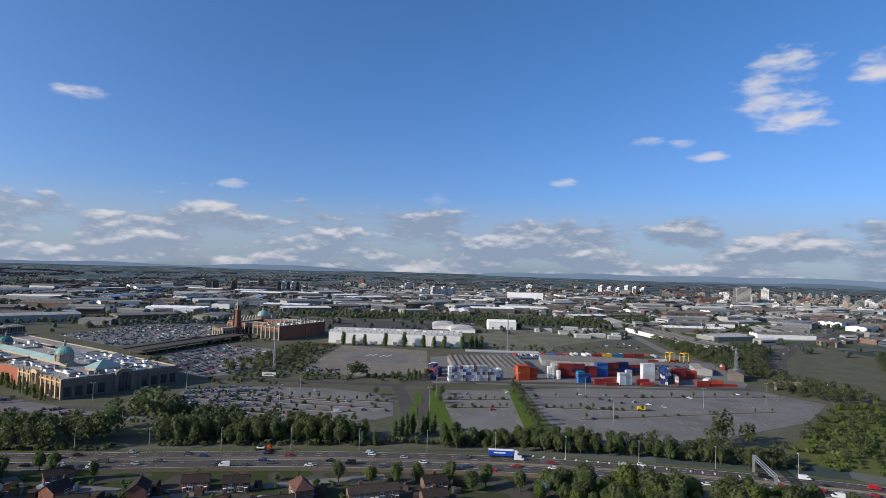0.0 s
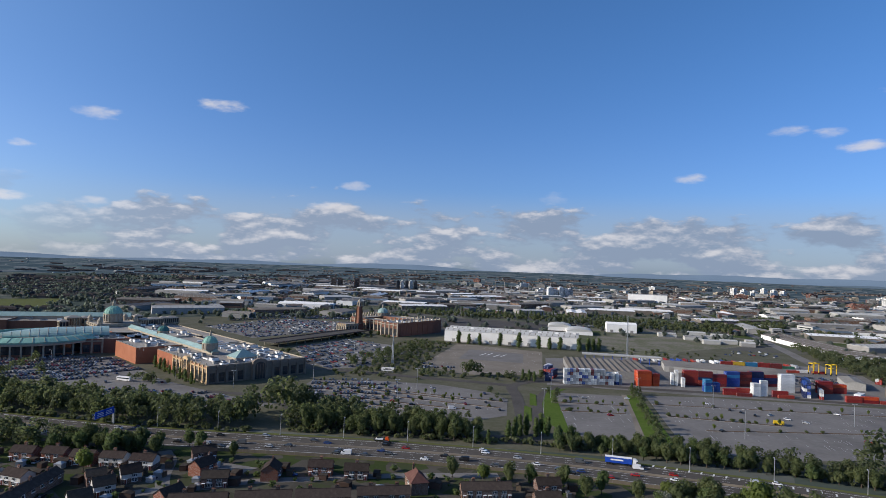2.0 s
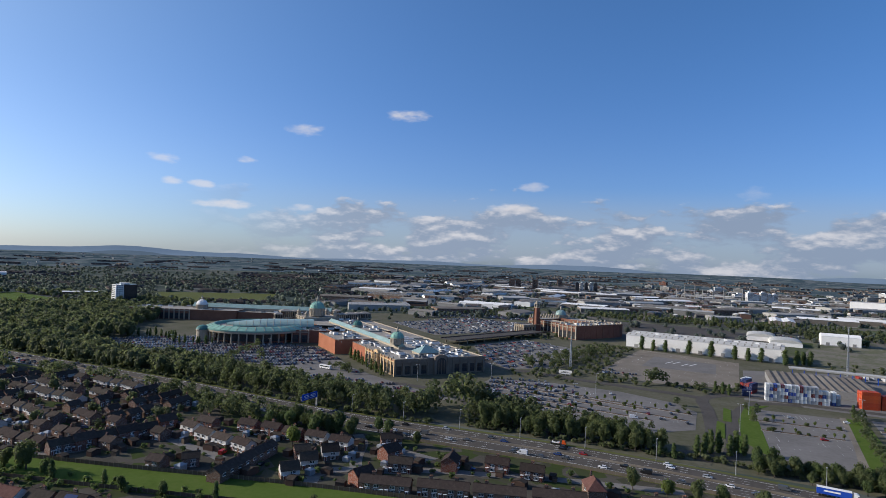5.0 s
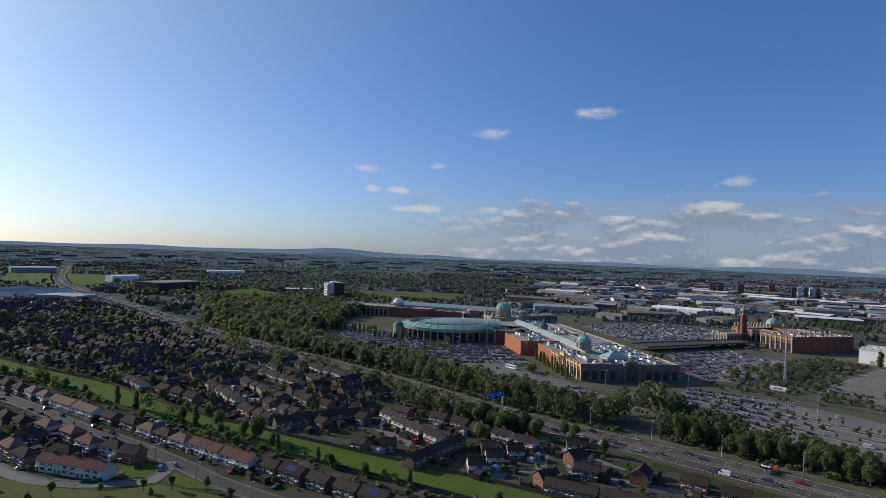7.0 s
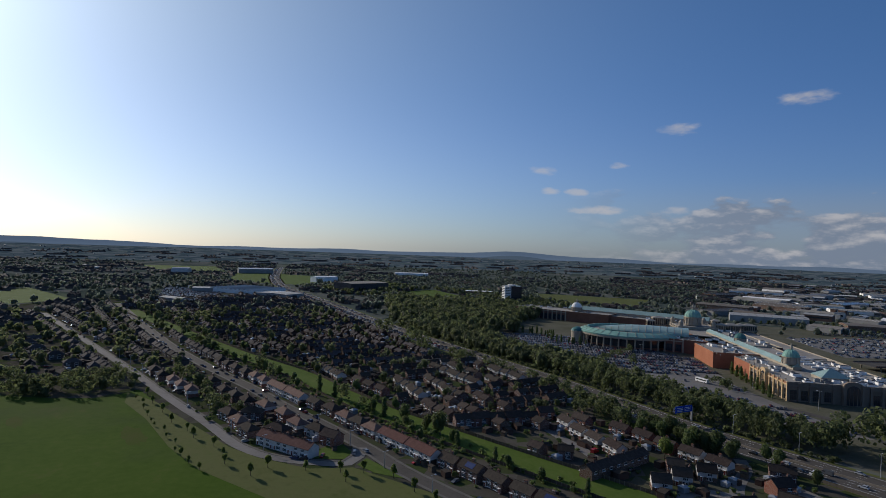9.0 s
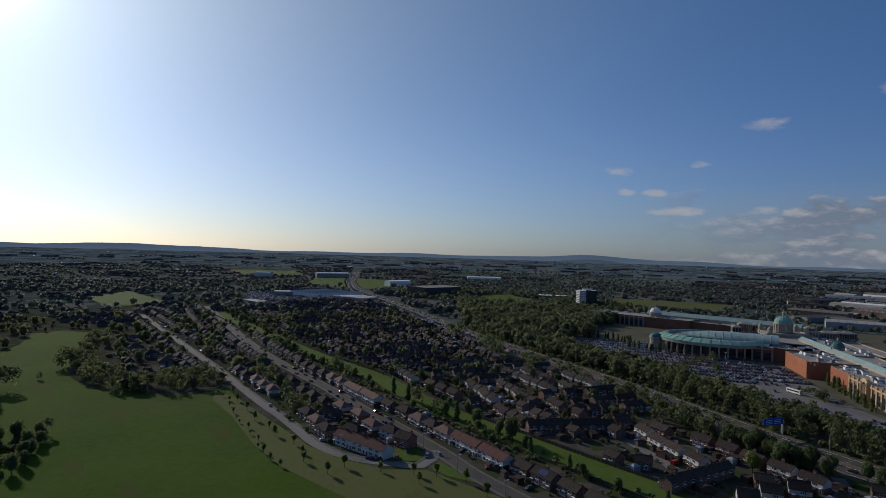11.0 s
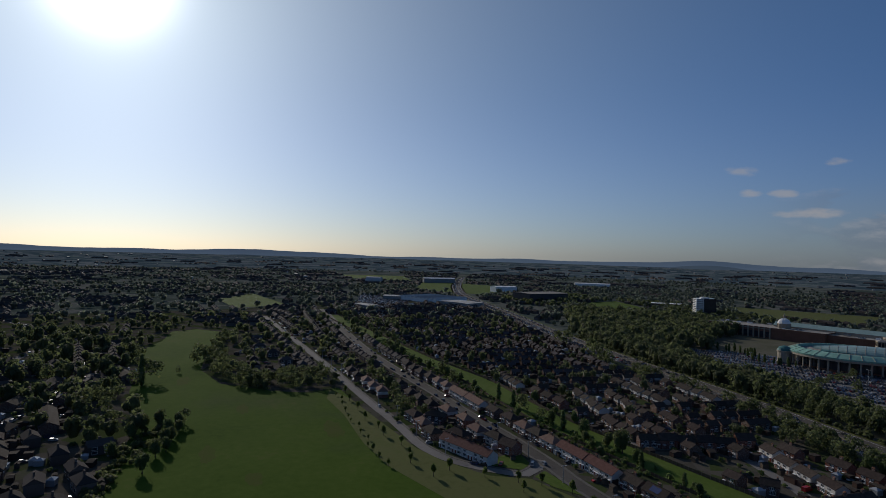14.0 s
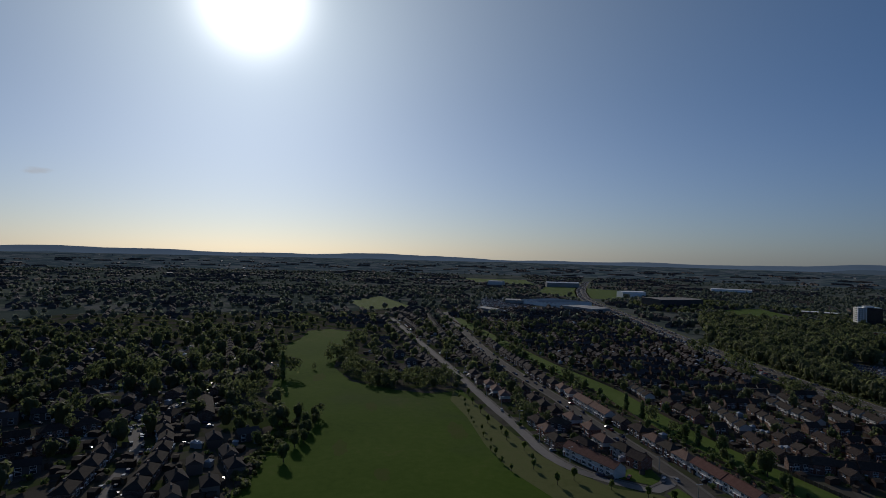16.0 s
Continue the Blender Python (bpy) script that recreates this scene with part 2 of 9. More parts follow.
M_YARD = patchwork("industrial_yards", [(0.081, 0.080, 0.073), (0.125, 0.120, 0.110), (0.056, 0.080, 0.027), (0.163, 0.150, 0.131), (0.094, 0.094, 0.090)], 0.022)
M_FIELD = surface("mown_grass", [(0.034, 0.064, 0.008), (0.050, 0.088, 0.010), (0.062, 0.100, 0.014), (0.088, 0.100, 0.026)], 0.016, 0.95, fine=14, spec=0.02, stain=0.3)
M_WORNFIELD = surface("worn_meadow", [(0.056, 0.084, 0.012), (0.064, 0.082, 0.017), (0.074, 0.080, 0.023)], 0.08, 0.95, fine=8, spec=0.02)
M_ROUGHGRASS = surface("rough_grass", [(0.074, 0.090, 0.024), (0.104, 0.112, 0.040), (0.086, 0.108, 0.028)], 0.03, 0.95, fine=8, spec=0.04)
M_VERGE = surface("verge_grass", [(0.074, 0.078, 0.044), (0.106, 0.102, 0.070), (0.140, 0.130, 0.102)], 0.04, 0.95, fine=7, spec=0.04)
M_LUSH = surface("lush_grass", [(0.058, 0.092, 0.017), (0.076, 0.116, 0.022), (0.098, 0.126, 0.034)], 0.05, 0.95, fine=8, spec=0.04)
M_ASPHALT = surface("asphalt", [(0.060, 0.054, 0.048), (0.080, 0.072, 0.063), (0.10, 0.09, 0.078)], 0.05, 0.9, fine=12)
M_OLDASPHALT = surface("old_asphalt", [(0.128, 0.120, 0.112), (0.168, 0.157, 0.146), (0.205, 0.193, 0.178)], 0.035, 0.92, fine=10, stain=0.35)
M_MOTORWAY = surface("motorway_surface", [(0.064, 0.057, 0.049), (0.082, 0.073, 0.064), (0.101, 0.091, 0.079)], 0.03, 0.9, fine=14)
M_CONCRETE = surface("concrete", [(0.150, 0.128, 0.100), (0.195, 0.168, 0.134), (0.25, 0.218, 0.176)], 0.05, 0.9, fine=9, stain=0.45)
M_FOOTWAY = surface("footway", [(0.095, 0.088, 0.078), (0.122, 0.113, 0.10), (0.15, 0.14, 0.126)], 0.2, 0.92, fine=9)
M_DIRT = surface("bare_gravel", [(0.142, 0.130, 0.105), (0.189, 0.173, 0.143), (0.115, 0.119, 0.068), (0.243, 0.223, 0.189)], 0.03, 0.95, fine=9, spec=0.02)
M_LINE = surface("road_paint", shades((0.62, 0.62, 0.60), 0.15), 0.4, 0.6)
M_KERB = surface("kerb_stone", shades((0.36, 0.35, 0.33)), 0.6, 0.85)
M_BRICK = brickwork("red_brick", (0.21, 0.075, 0.045))
M_BRICKBROWN = brickwork("brown_brick", (0.155, 0.088, 0.058))
M_BRICKDARK = brickwork("dark_brick", (0.127, 0.069, 0.052))
M_RENDER = surface("white_render", [(0.391, 0.368, 0.333), (0.483, 0.460, 0.425), (0.575, 0.552, 0.506)], 0.4, 0.9, spread=0.1)
M_CREAM = surface("cream_render", [(0.29, 0.245, 0.185), (0.36, 0.305, 0.235), (0.42, 0.36, 0.28)], 0.15, 0.8, spread=0.05)
M_TERRA = surface("terracotta_brick", [(0.150, 0.070, 0.048), (0.190, 0.090, 0.062), (0.225, 0.112, 0.080)], 0.12, 0.9, fine=10, spread=0.06)
# the same terracotta brightened: red-orange of its sunlit face put into the colour
M_TERRASUNLIT = surface("sunlit_toned_brick", [(0.27, 0.100, 0.055), (0.33, 0.125, 0.070), (0.38, 0.155, 0.092)], 0.12, 0.9, fine=10, spread=0.05)
# stone darkened to brown: the front's shade is put into its colour
M_SHADEDSTONE = surface("shade_toned_brown_stone", [(0.175, 0.135, 0.105), (0.215, 0.168, 0.130), (0.255, 0.202, 0.160)], 0.15, 0.9, fine=9, spread=0.05, stain=0.2)
M_OCHRE = surface("ochre_stone", [(0.46, 0.32, 0.17), (0.54, 0.38, 0.21), (0.60, 0.44, 0.26)], 0.12, 0.85, spread=0.05)
M_TILE = surface("dark_roof_tile", [(0.034, 0.027, 0.022), (0.050, 0.041, 0.034), (0.073, 0.057, 0.048)], 0.7, 0.9, fine=5, spread=0.25, bump=0.05, spec=0.06)
M_TILEBROWN = surface("brown_roof_tile", [(0.038, 0.029, 0.026), (0.055, 0.042, 0.036), (0.082, 0.063, 0.054)], 0.7, 0.9, fine=5, spread=0.2, bump=0.05, spec=0.06)
M_TILERED = surface("red_roof_tile", [(0.098, 0.050, 0.040), (0.132, 0.068, 0.054), (0.168, 0.094, 0.076)], 0.6, 0.9, fine=5, spread=0.15, bump=0.05, spec=0.08)
M_TILEPINK = surface("weathered_red_tile", [(0.116, 0.070, 0.055), (0.160, 0.101, 0.080), (0.204, 0.138, 0.110)], 0.6, 0.9, fine=5, spread=0.12, bump=0.05, spec=0.08)
M_UPVC = surface("white_window_frame", shades((0.74, 0.74, 0.73), 0.06), 0.8, 0.45)
M_GLASS = surface("window_glass", [(0.02, 0.025, 0.03), (0.03, 0.035, 0.04), (0.045, 0.05, 0.055)], 0.6, 0.08, spec=0.8)
M_DOOR = surface("painted_door", shades((0.16, 0.05, 0.04), 0.3), 0.8, 0.5, spread=0.35)
M_POT = surface("clay_pot", shades((0.35, 0.16, 0.09)), 1.0, 0.8)
M_BARK = surface("bark", [(0.05, 0.04, 0.03), (0.08, 0.065, 0.05), (0.11, 0.09, 0.07)], 1.5, 0.95)
M_LEAF = foliage("broad_leaves", (0.074, 0.094, 0.040), (0.110, 0.134, 0.056), (0.155, 0.172, 0.078), 0.6)
M_LEAFDARK = foliage("dark_leaves", (0.068, 0.094, 0.035), (0.096, 0.130, 0.047), (0.130, 0.164, 0.061), 0.5)
M_LEAFLIGHT = foliage("spring_leaves", (0.096, 0.130, 0.036), (0.138, 0.175, 0.050), (0.18, 0.212, 0.066), 0.6)
M_BLOSSOM = foliage("pale_blossom", (0.14, 0.16, 0.10), (0.26, 0.27, 0.19), (0.38, 0.37, 0.29))
M_WOODLAND = foliage("woodland_leaves", (0.076, 0.092, 0.046), (0.112, 0.130, 0.064), (0.158, 0.166, 0.088), 0.6)
# far trees: the haze of distance is mixed into this pale, greyed leaf colour
M_HAZEDTREES = foliage("haze_toned_leaves", (0.110, 0.128, 0.118), (0.138, 0.158, 0.142), (0.172, 0.192, 0.168), 0.7)
M_STEEL = surface("galvanised_steel", shades((0.42, 0.43, 0.44), 0.12), 0.8, 0.4, 0.6)
M_DARKSTEEL = surface("dark_steel", shades((0.06, 0.06, 0.065)), 0.8, 0.5, 0.4)
M_WHITEMETAL = surface("white_cladding", [(0.70, 0.68, 0.64), (0.78, 0.76, 0.72), (0.84, 0.82, 0.78)], 0.05, 0.6, fine=14, spread=0.08, stain=0.12)
M_GREYMETAL = surface("grey_cladding", [(0.22, 0.212, 0.198), (0.28, 0.27, 0.252), (0.34, 0.33, 0.31)], 0.05, 0.6, fine=14, spread=0.25, stain=0.2)
M_ROOFPALE = surface("pale_sheet_roof", [(0.31, 0.30, 0.28), (0.38, 0.37, 0.345), (0.46, 0.445, 0.415)], 0.04, 0.7, fine=12, spread=0.28, stain=0.3)
M_ROOFGREY = surface("grey_sheet_roof", [(0.155, 0.142, 0.124), (0.21, 0.192, 0.168), (0.27, 0.247, 0.217)], 0.04, 0.8, fine=12, spread=0.3, stain=0.4)
M_ROOFBROWN = surface("brown_grey_sheet_roof", [(0.120, 0.105, 0.088), (0.160, 0.140, 0.118), (0.205, 0.182, 0.156)], 0.06, 0.85, fine=12, spread=0.15, stain=0.35)
M_ROOFFELT = surface("flat_roof_membrane", [(0.24, 0.218, 0.19), (0.305, 0.278, 0.244), (0.37, 0.34, 0.30)], 0.05, 0.9, fine=10, stain=0.35)
M_COPPER = surface("green_copper", [(0.16, 0.31, 0.25), (0.22, 0.40, 0.325), (0.30, 0.49, 0.40)], 0.15, 0.6, fine=8, stain=0.12)
M_TEALGLASS = surface("teal_roof_glazing", [(0.19, 0.275, 0.25), (0.25, 0.35, 0.32), (0.31, 0.42, 0.385)], 0.1, 0.35, fine=8, spec=0.3)
M_DARKTEAL = surface("dark_teal_sheet", shades((0.06, 0.16, 0.15)), 0.2, 0.5)
M_SOLAR = surface("solar_panel", shades((0.02, 0.03, 0.10), 0.15), 0.5, 0.15, spec=0.7)
M_RUBBER = surface("tyre_rubber", shades((0.02, 0.02, 0.02)), 1.0, 0.8)
M_SIGNBLUE = surface("blue_sign_face", shades((0.02, 0.07, 0.38), 0.1), 0.8, 0.4)
M_YELLOW = surface("yellow_paint", shades((0.62, 0.42, 0.03), 0.12), 0.5, 0.5)
M_CARS = paint_set("mixed_car_paint", [(0.46, 0.46, 0.46), (0.02, 0.02, 0.024), (0.07, 0.072, 0.076), (0.02, 0.03, 0.07), (0.05, 0.05, 0.052), (0.10, 0.105, 0.11), (0.03, 0.045, 0.10), (0.24, 0.245, 0.25), (0.17, 0.02, 0.02), (0.035, 0.037, 0.04), (0.06, 0.07, 0.09)])
M_CONSERVATORY = surface("conservatory_glazing", shades((0.30, 0.31, 0.32), 0.1), 0.5, 0.14, spec=0.8)
M_LAMPHEAD = surface("lamp_head", shades((0.5, 0.5, 0.5), 0.1), 1.0, 0.5)

# ---------------------------------------------------------------- building tools
class Build:
    """Collects faces, then makes one mesh of them."""

    def __init__(self):
        self.v, self.f, self.m = [], [], []

    def add(self, verts, faces, m=0):
        o = len(self.v)
        self.v += [tuple(p) for p in verts]
        self.f += [tuple(i + o for i in f) for f in faces]
        self.m += [m] * len(faces)
        return self

    def box(self, x, y, z, sx, sy, sz, m=0, rot=0.0, top=(1.0, 1.0)):
        """A box on z, centred on x, y; rot in degrees; top scales the upper face."""
        c, s = math.cos(radians(rot)), math.sin(radians(rot))
        vs = []
        for k, (tx, ty) in ((0, (1, 1)), (sz, top)):
            for a, b in ((-1, -1), (1, -1), (1, 1), (-1, 1)):
                px, py = a * sx / 2 * tx, b * sy / 2 * ty
                vs.append((x + px * c - py * s, y + px * s + py * c, z + k))
        return self.add(vs, [(3, 2, 1, 0), (4, 5, 6, 7), (0, 1, 5, 4), (1, 2, 6, 5), (2, 3, 7, 6), (3, 0, 4, 7)], m)

    def prism(self, poly, z0, z1, m=0, cap=None):
        n = len(poly)
        vs = [(x, y, z0) for x, y in poly] + [(x, y, z1) for x, y in poly]
        self.add(vs, [(i, (i + 1) % n, n + (i + 1) % n, n + i) for i in range(n)], m)
        return self.add(vs[n:], [tuple(range(n))], m if cap is None else cap)

    def gable(self, x, y, z, lx, wy, h, m=0, end=None, over=0.35, thick=0.18):
        """A roof with its ridge along x: two slabs with thickness, and gable ends below them."""
        a, b = lx / 2 + over, wy / 2 + over
        drop = h * over / (wy / 2)
        lo, hi = z - drop, z + h
        vs = [(-a, -b, lo), (a, -b, lo), (a, 0, hi), (-a, 0, hi), (-a, b, lo), (a, b, lo)]
        up = [(p, q, r + thick) for p, q, r in vs]
        vs = [(x + p, y + q, r) for p, q, r in vs + up]
        self.add(vs, [(6, 7, 8, 9), (9, 8, 11, 10), (1, 0, 3, 2), (2, 3, 4, 5), (0, 1, 7, 6), (5, 4, 10, 11), (1, 2, 8, 7), (2, 5, 11, 8), (0, 6, 9, 3), (3, 9, 10, 4)], m)
        if end is not None:
            for sx in (-1, 1):
                e = x + sx * lx / 2
                self.add([(e, y - wy / 2, z - 0.05), (e, y + wy / 2, z - 0.05), (e, y, z + h - 0.03)], [(0, 1, 2) if sx > 0 else (2, 1, 0)], end)
        return self

    def hip(self, x, y, z, lx, wy, h, m=0, over=0.4, inset=None, thick=0.18):
        a, b = lx / 2 + over, wy / 2 + over
        r = max(0.3, a - (b if inset is None else inset))
        z0 = z - h * over / (wy / 2)
        vs = [(-a, -b, z0), (a, -b, z0), (a, b, z0), (-a, b, z0), (-a, -b, z0 + thick), (a, -b, z0 + thick), (a, b, z0 + thick), (-a, b, z0 + thick), (-r, 0, z + h), (r, 0, z + h)]
        return self.add([(x + p, y + q, w) for p, q, w in vs],
                        [(3, 2, 1, 0), (0, 1, 5, 4), (1, 2, 6, 5), (2, 3, 7, 6), (3, 0, 4, 7), (4, 5, 9, 8), (5, 6, 9), (6, 7, 8, 9), (7, 4, 8)], m)

    def lathe(self, x, y, profile, n=16, m=0, close=True, sx=1.0, sy=1.0):
        """A body of revolution from (radius, height) pairs, bottom to top."""
        vs = []
        for r, z in profile:
            vs += [(x + sx * r * math.cos(2 * math.pi * i / n), y + sy * r * math.sin(2 * math.pi * i / n), z) for i in range(n)]
        fs = [(j * n + i, j * n + (i + 1) % n, (j + 1) * n + (i + 1) % n, (j + 1) * n + i) for j in range(len(profile) - 1) for i in range(n)]
        if close:
            fs.append(tuple((len(profile) - 1) * n + i for i in range(n)))
        return self.add(vs, fs, m)

    def beam(self, p, q, w, m=0):
        """A square bar from p to q."""
        p, q = Vector(p), Vector(q)
        d = (q - p).normalized()
        a = d.orthogonal().normalized() * w / 2
        b = d.cross(a)
        vs = [v + s * a + t * b for v in (p, q) for s, t in ((-1, -1), (1, -1), (1, 1), (-1, 1))]
        return self.add(vs, [(3, 2, 1, 0), (4, 5, 6, 7), (0, 1, 5, 4), (1, 2, 6, 5), (2, 3, 7, 6), (3, 0, 4, 7)], m)

    def wheel(self, x, y, r, w, m=0, n=10):
        """A wheel that stands on the ground, its axle along y."""
        vs = [(x + r * math.cos(2 * math.pi * i / n), y + s * w / 2, r + r * math.sin(2 * math.pi * i / n)) for s in (-1, 1) for i in range(n)]
        fs = [(i, (i + 1) % n, n + (i + 1) % n, n + i) for i in range(n)] + [tuple(range(n - 1, -1, -1)), tuple(range(n, 2 * n))]
        return self.add(vs, fs, m)

    def mesh(self, name, mats):
        me = bpy.data.meshes.new(name)
        me.from_pydata(self.v, [], self.f)
        for m in mats if isinstance(mats, (list, tuple)) else [mats]:
            me.materials.append(m)
        me.polygons.foreach_set("material_index", self.m)
        me.update()
        return me


def thing(name, x, y, z=0.0, rot=0.0, label="", category="", group="", kind=""):
    ob = new(name)
    ob.empty_display_size = 0.5
    ob.matrix_basis = pose(x, y, z, 0, 0, rot)
    return tagged(ob, label, category, group, kind)


def part(name, b, mats, parent, label=""):
    ob = new(name, b.mesh(name, mats) if isinstance(b, Build) else b)
    ob.parent = parent
    if label:
        tagged(ob, label)
    return ob


def solo(name, b, mats, label, category, group="", kind="", at=None):
    ob = new(name, b.mesh(name, mats) if isinstance(b, Build) else b)
    if at is not None:
        ob.matrix_basis = at
    return tagged(ob, label, category, group, kind)


def bulk(name, verts, quads, mats, index=None, flat=True):
    """A large mesh from arrays; quads may hold -1 last for triangles. flat: hard edges, as on buildings."""
    me = bpy.data.meshes.new(name)
    verts, quads = np.asarray(verts, np.float32), np.asarray(quads, np.int32)
    me.vertices.add(len(verts))
    me.vertices.foreach_set("co", verts.ravel())
    size = np.where(quads[:, 3] < 0, 3, 4)
    me.loops.add(int(size.sum()))
    me.loops.foreach_set("vertex_index", quads.ravel()[quads.ravel() >= 0])
    me.polygons.add(len(quads))
    me.polygons.foreach_set("loop_start", np.concatenate([[0], np.cumsum(size)[:-1]]).astype(np.int32))
    for m in mats:
        me.materials.append(m)
    if index is not None:
        me.polygons.foreach_set("material_index", np.asarray(index, np.int32))
    me.update(calc_edges=True)
    if flat:
        me.shade_flat()
    return me


def arrays(b):
    """A Build as arrays: vertices, quads, material numbers; larger faces are split."""
    quads, index = [], []
    for f, m in zip(b.f, b.m):
        for c in ([f] if len(f) <= 4 else [(f[0], f[i], f[i + 1]) for i in range(1, len(f) - 1)]):
            quads.append((*c, *([-1] * (4 - len(c)))))
            index.append(m)
    return np.array(b.v, np.float32), np.array(quads, np.int32), np.array(index, np.int32)


def strew(templates, spots):
    """Copies of small templates as one set of arrays. spots: rows of template number, x, y, z, turn (radians), scale, stretch in height."""
    vs, qs, ms, o = [], [], [], 0
    for n, x, y, z, a, s, h in spots:
        v, q, m = templates[int(n)]
        c, d = math.cos(a) * s, math.sin(a) * s
        w = np.empty_like(v)
        w[:, 0], w[:, 1], w[:, 2] = x + v[:, 0] * c - v[:, 1] * d, y + v[:, 0] * d + v[:, 1] * c, z + v[:, 2] * s * h
        vs.append(w), qs.append(np.where(q < 0, -1, q + o)), ms.append(m)
        o += len(v)
    return np.concatenate(vs), np.concatenate(qs), np.concatenate(ms)


def smooth_line(pts, step=8.0):
    """A line through the points with rounded bends, in even steps."""
    p = [Vector(q) for q in pts]
    p = [2 * p[0] - p[1]] + p + [2 * p[-1] - p[-2]]
    out = []
    for i in range(1, len(p) - 2):
        a, b, c, d = p[i - 1:i + 3]
        n = max(1, int((c - b).length / step))
        for j in range(n):
            t = j / n
            out.append(0.5 * (2 * b + (c - a) * t + (2 * a - 5 * b + 4 * c - d) * t * t + (3 * b - a - 3 * c + d) * t ** 3))
    out.append(p[-2])
    return [(q.x, q.y) for q in out]


def aside(line, d):
    """The line moved to its left by d."""
    out = []
    for i, (x, y) in enumerate(line):
        a, b = line[max(0, i - 1)], line[min(len(line) - 1, i + 1)]
        tx, ty = b[0] - a[0], b[1] - a[1]
        n = math.hypot(tx, ty) or 1
        out.append((x - ty / n * d, y + tx / n * d))
    return out


def ribbon(b, line, d0, d1, z, m=0):
    l, r = aside(line, d1), aside(line, d0)
    n = len(line)
    return b.add([(x, y, z) for x, y in r] + [(x, y, z) for x, y in l], [(i, i + 1, n + i + 1, n + i) for i in range(n - 1)], m)


def wall_along(b, line, d, w, z0, z1, m=0):
    l, r = aside(line, d + w / 2), aside(line, d - w / 2)
    n = len(line)
    vs = [(x, y, z0) for x, y in r] + [(x, y, z0) for x, y in l] + [(x, y, z1) for x, y in r] + [(x, y, z1) for x, y in l]
    fs = []
    for i in range(n - 1):
        fs += [(i, i + 1, 2 * n + i + 1, 2 * n + i), (n + i + 1, n + i, 3 * n + i, 3 * n + i + 1), (2 * n + i, 2 * n + i + 1, 3 * n + i + 1, 3 * n + i)]
    return b.add(vs, fs, m)


def along(line, s):
    """The point s metres along a line, and the heading there in degrees."""
    for (x0, y0), (x1, y1) in zip(line, line[1:]):
        n = math.hypot(x1 - x0, y1 - y0)
        if s <= n:
            return x0 + (x1 - x0) * s / n, y0 + (y1 - y0) * s / n, math.degrees(math.atan2(y1 - y0, x1 - x0))
        s -= n
    return None


def length(line):
    return sum(math.dist(a, b) for a, b in zip(line, line[1:]))


def inside(poly, x, y):
    """Which of the points lie in the polygon (arrays)."""
    x, y = np.asarray(x), np.asarray(y)
    hit = np.zeros(x.shape, bool)
    for (x0, y0), (x1, y1) in zip(poly, poly[1:] + poly[:1]):
        if y0 != y1:
            hit ^= ((y0 > y) != (y1 > y)) & (x < (x1 - x0) * (y - y0) / (y1 - y0) + x0)
    return hit


def near_line(line, x, y, d):
    """Which of the points lie within d of the line (arrays)."""
    x, y = np.asarray(x), np.asarray(y)
    hit = np.zeros(x.shape, bool)
    for (x0, y0), (x1, y1) in zip(line, line[1:]):
        ux, uy = x1 - x0, y1 - y0
        t = np.clip(((x - x0) * ux + (y - y0) * uy) / (ux * ux + uy * uy + 1e-9), 0, 1)
        hit |= (x - x0 - t * ux) ** 2 + (y - y0 - t * uy) ** 2 < d * d
    return hit


def land(r):
    """The height of the open country at the distance r: a wide, shallow bowl."""
    return 45.0 * (np.clip((np.asarray(r, float) - 2400.0) / 2450.0, 0, None)) ** 1.6


def fill(poly, gap, rng, jitter=0.45):
    """Scattered points in a polygon, about gap apart."""
    xs, ys = [p[0] for p in poly], [p[1] for p in poly]
    gx, gy = np.meshgrid(np.arange(min(xs), max(xs) + gap, gap), np.arange(min(ys), max(ys) + gap, gap))
    gx, gy = gx.astype(float), gy.astype(float)
    gx[1::2] += gap / 2
    px, py = gx.ravel() + rng.uniform(-jitter, jitter, gx.size) * gap, gy.ravel() + rng.uniform(-jitter, jitter, gx.size) * gap
    ok = inside(poly, px, py)
    return px[ok], py[ok]

# ---------------------------------------------------------------- plan lines
MOTORWAY = smooth_line([(900, -160), (700, 0), (520, 95), (400, 157), (300, 209), (215, 250), (128, 281), (62, 298), (-16, 311), (-78, 316), (-145, 320), (-194, 327), (-247, 337),
                        (-309, 349), (-400, 361), (-480, 371), (-568, 384), (-642, 398), (-733, 416), (-846, 440), (-991, 470), (-1296, 530),
                        (-1514, 600), (-1750, 690), (-2300, 930), (-3000, 1260)], 12)
HALF = 14.2
STRIP = smooth_line([(60, 230), (-20, 222), (-100, 214.5), (-150, 208), (-200, 200), (-250, 193), (-300, 187), (-360, 185.5), (-415, 186.5), (-465, 180.5), (-527, 172), (-640, 164), (-800, 155), (-900, 150)], 10)
AVENUE = smooth_line([(40, 180), (-120, 157), (-205, 147.5), (-245, 148), (-276, 147.3), (-302, 146), (-340, 142.6), (-390, 141.5), (-440, 138.2), (-502, 134.6), (-600, 133), (-800, 140), (-1000, 150)], 8)
PARKROAD = smooth_line([(-250, 146), (-240, 139), (-234.5, 130), (-243, 118), (-260, 103.8), (-283, 96.2), (-311, 94.5), (-340, 93), (-365, 90.5), (-418, 86.8), (-490, 82.5), (-610, 73), (-700, 66), (-900, 50)], 6)
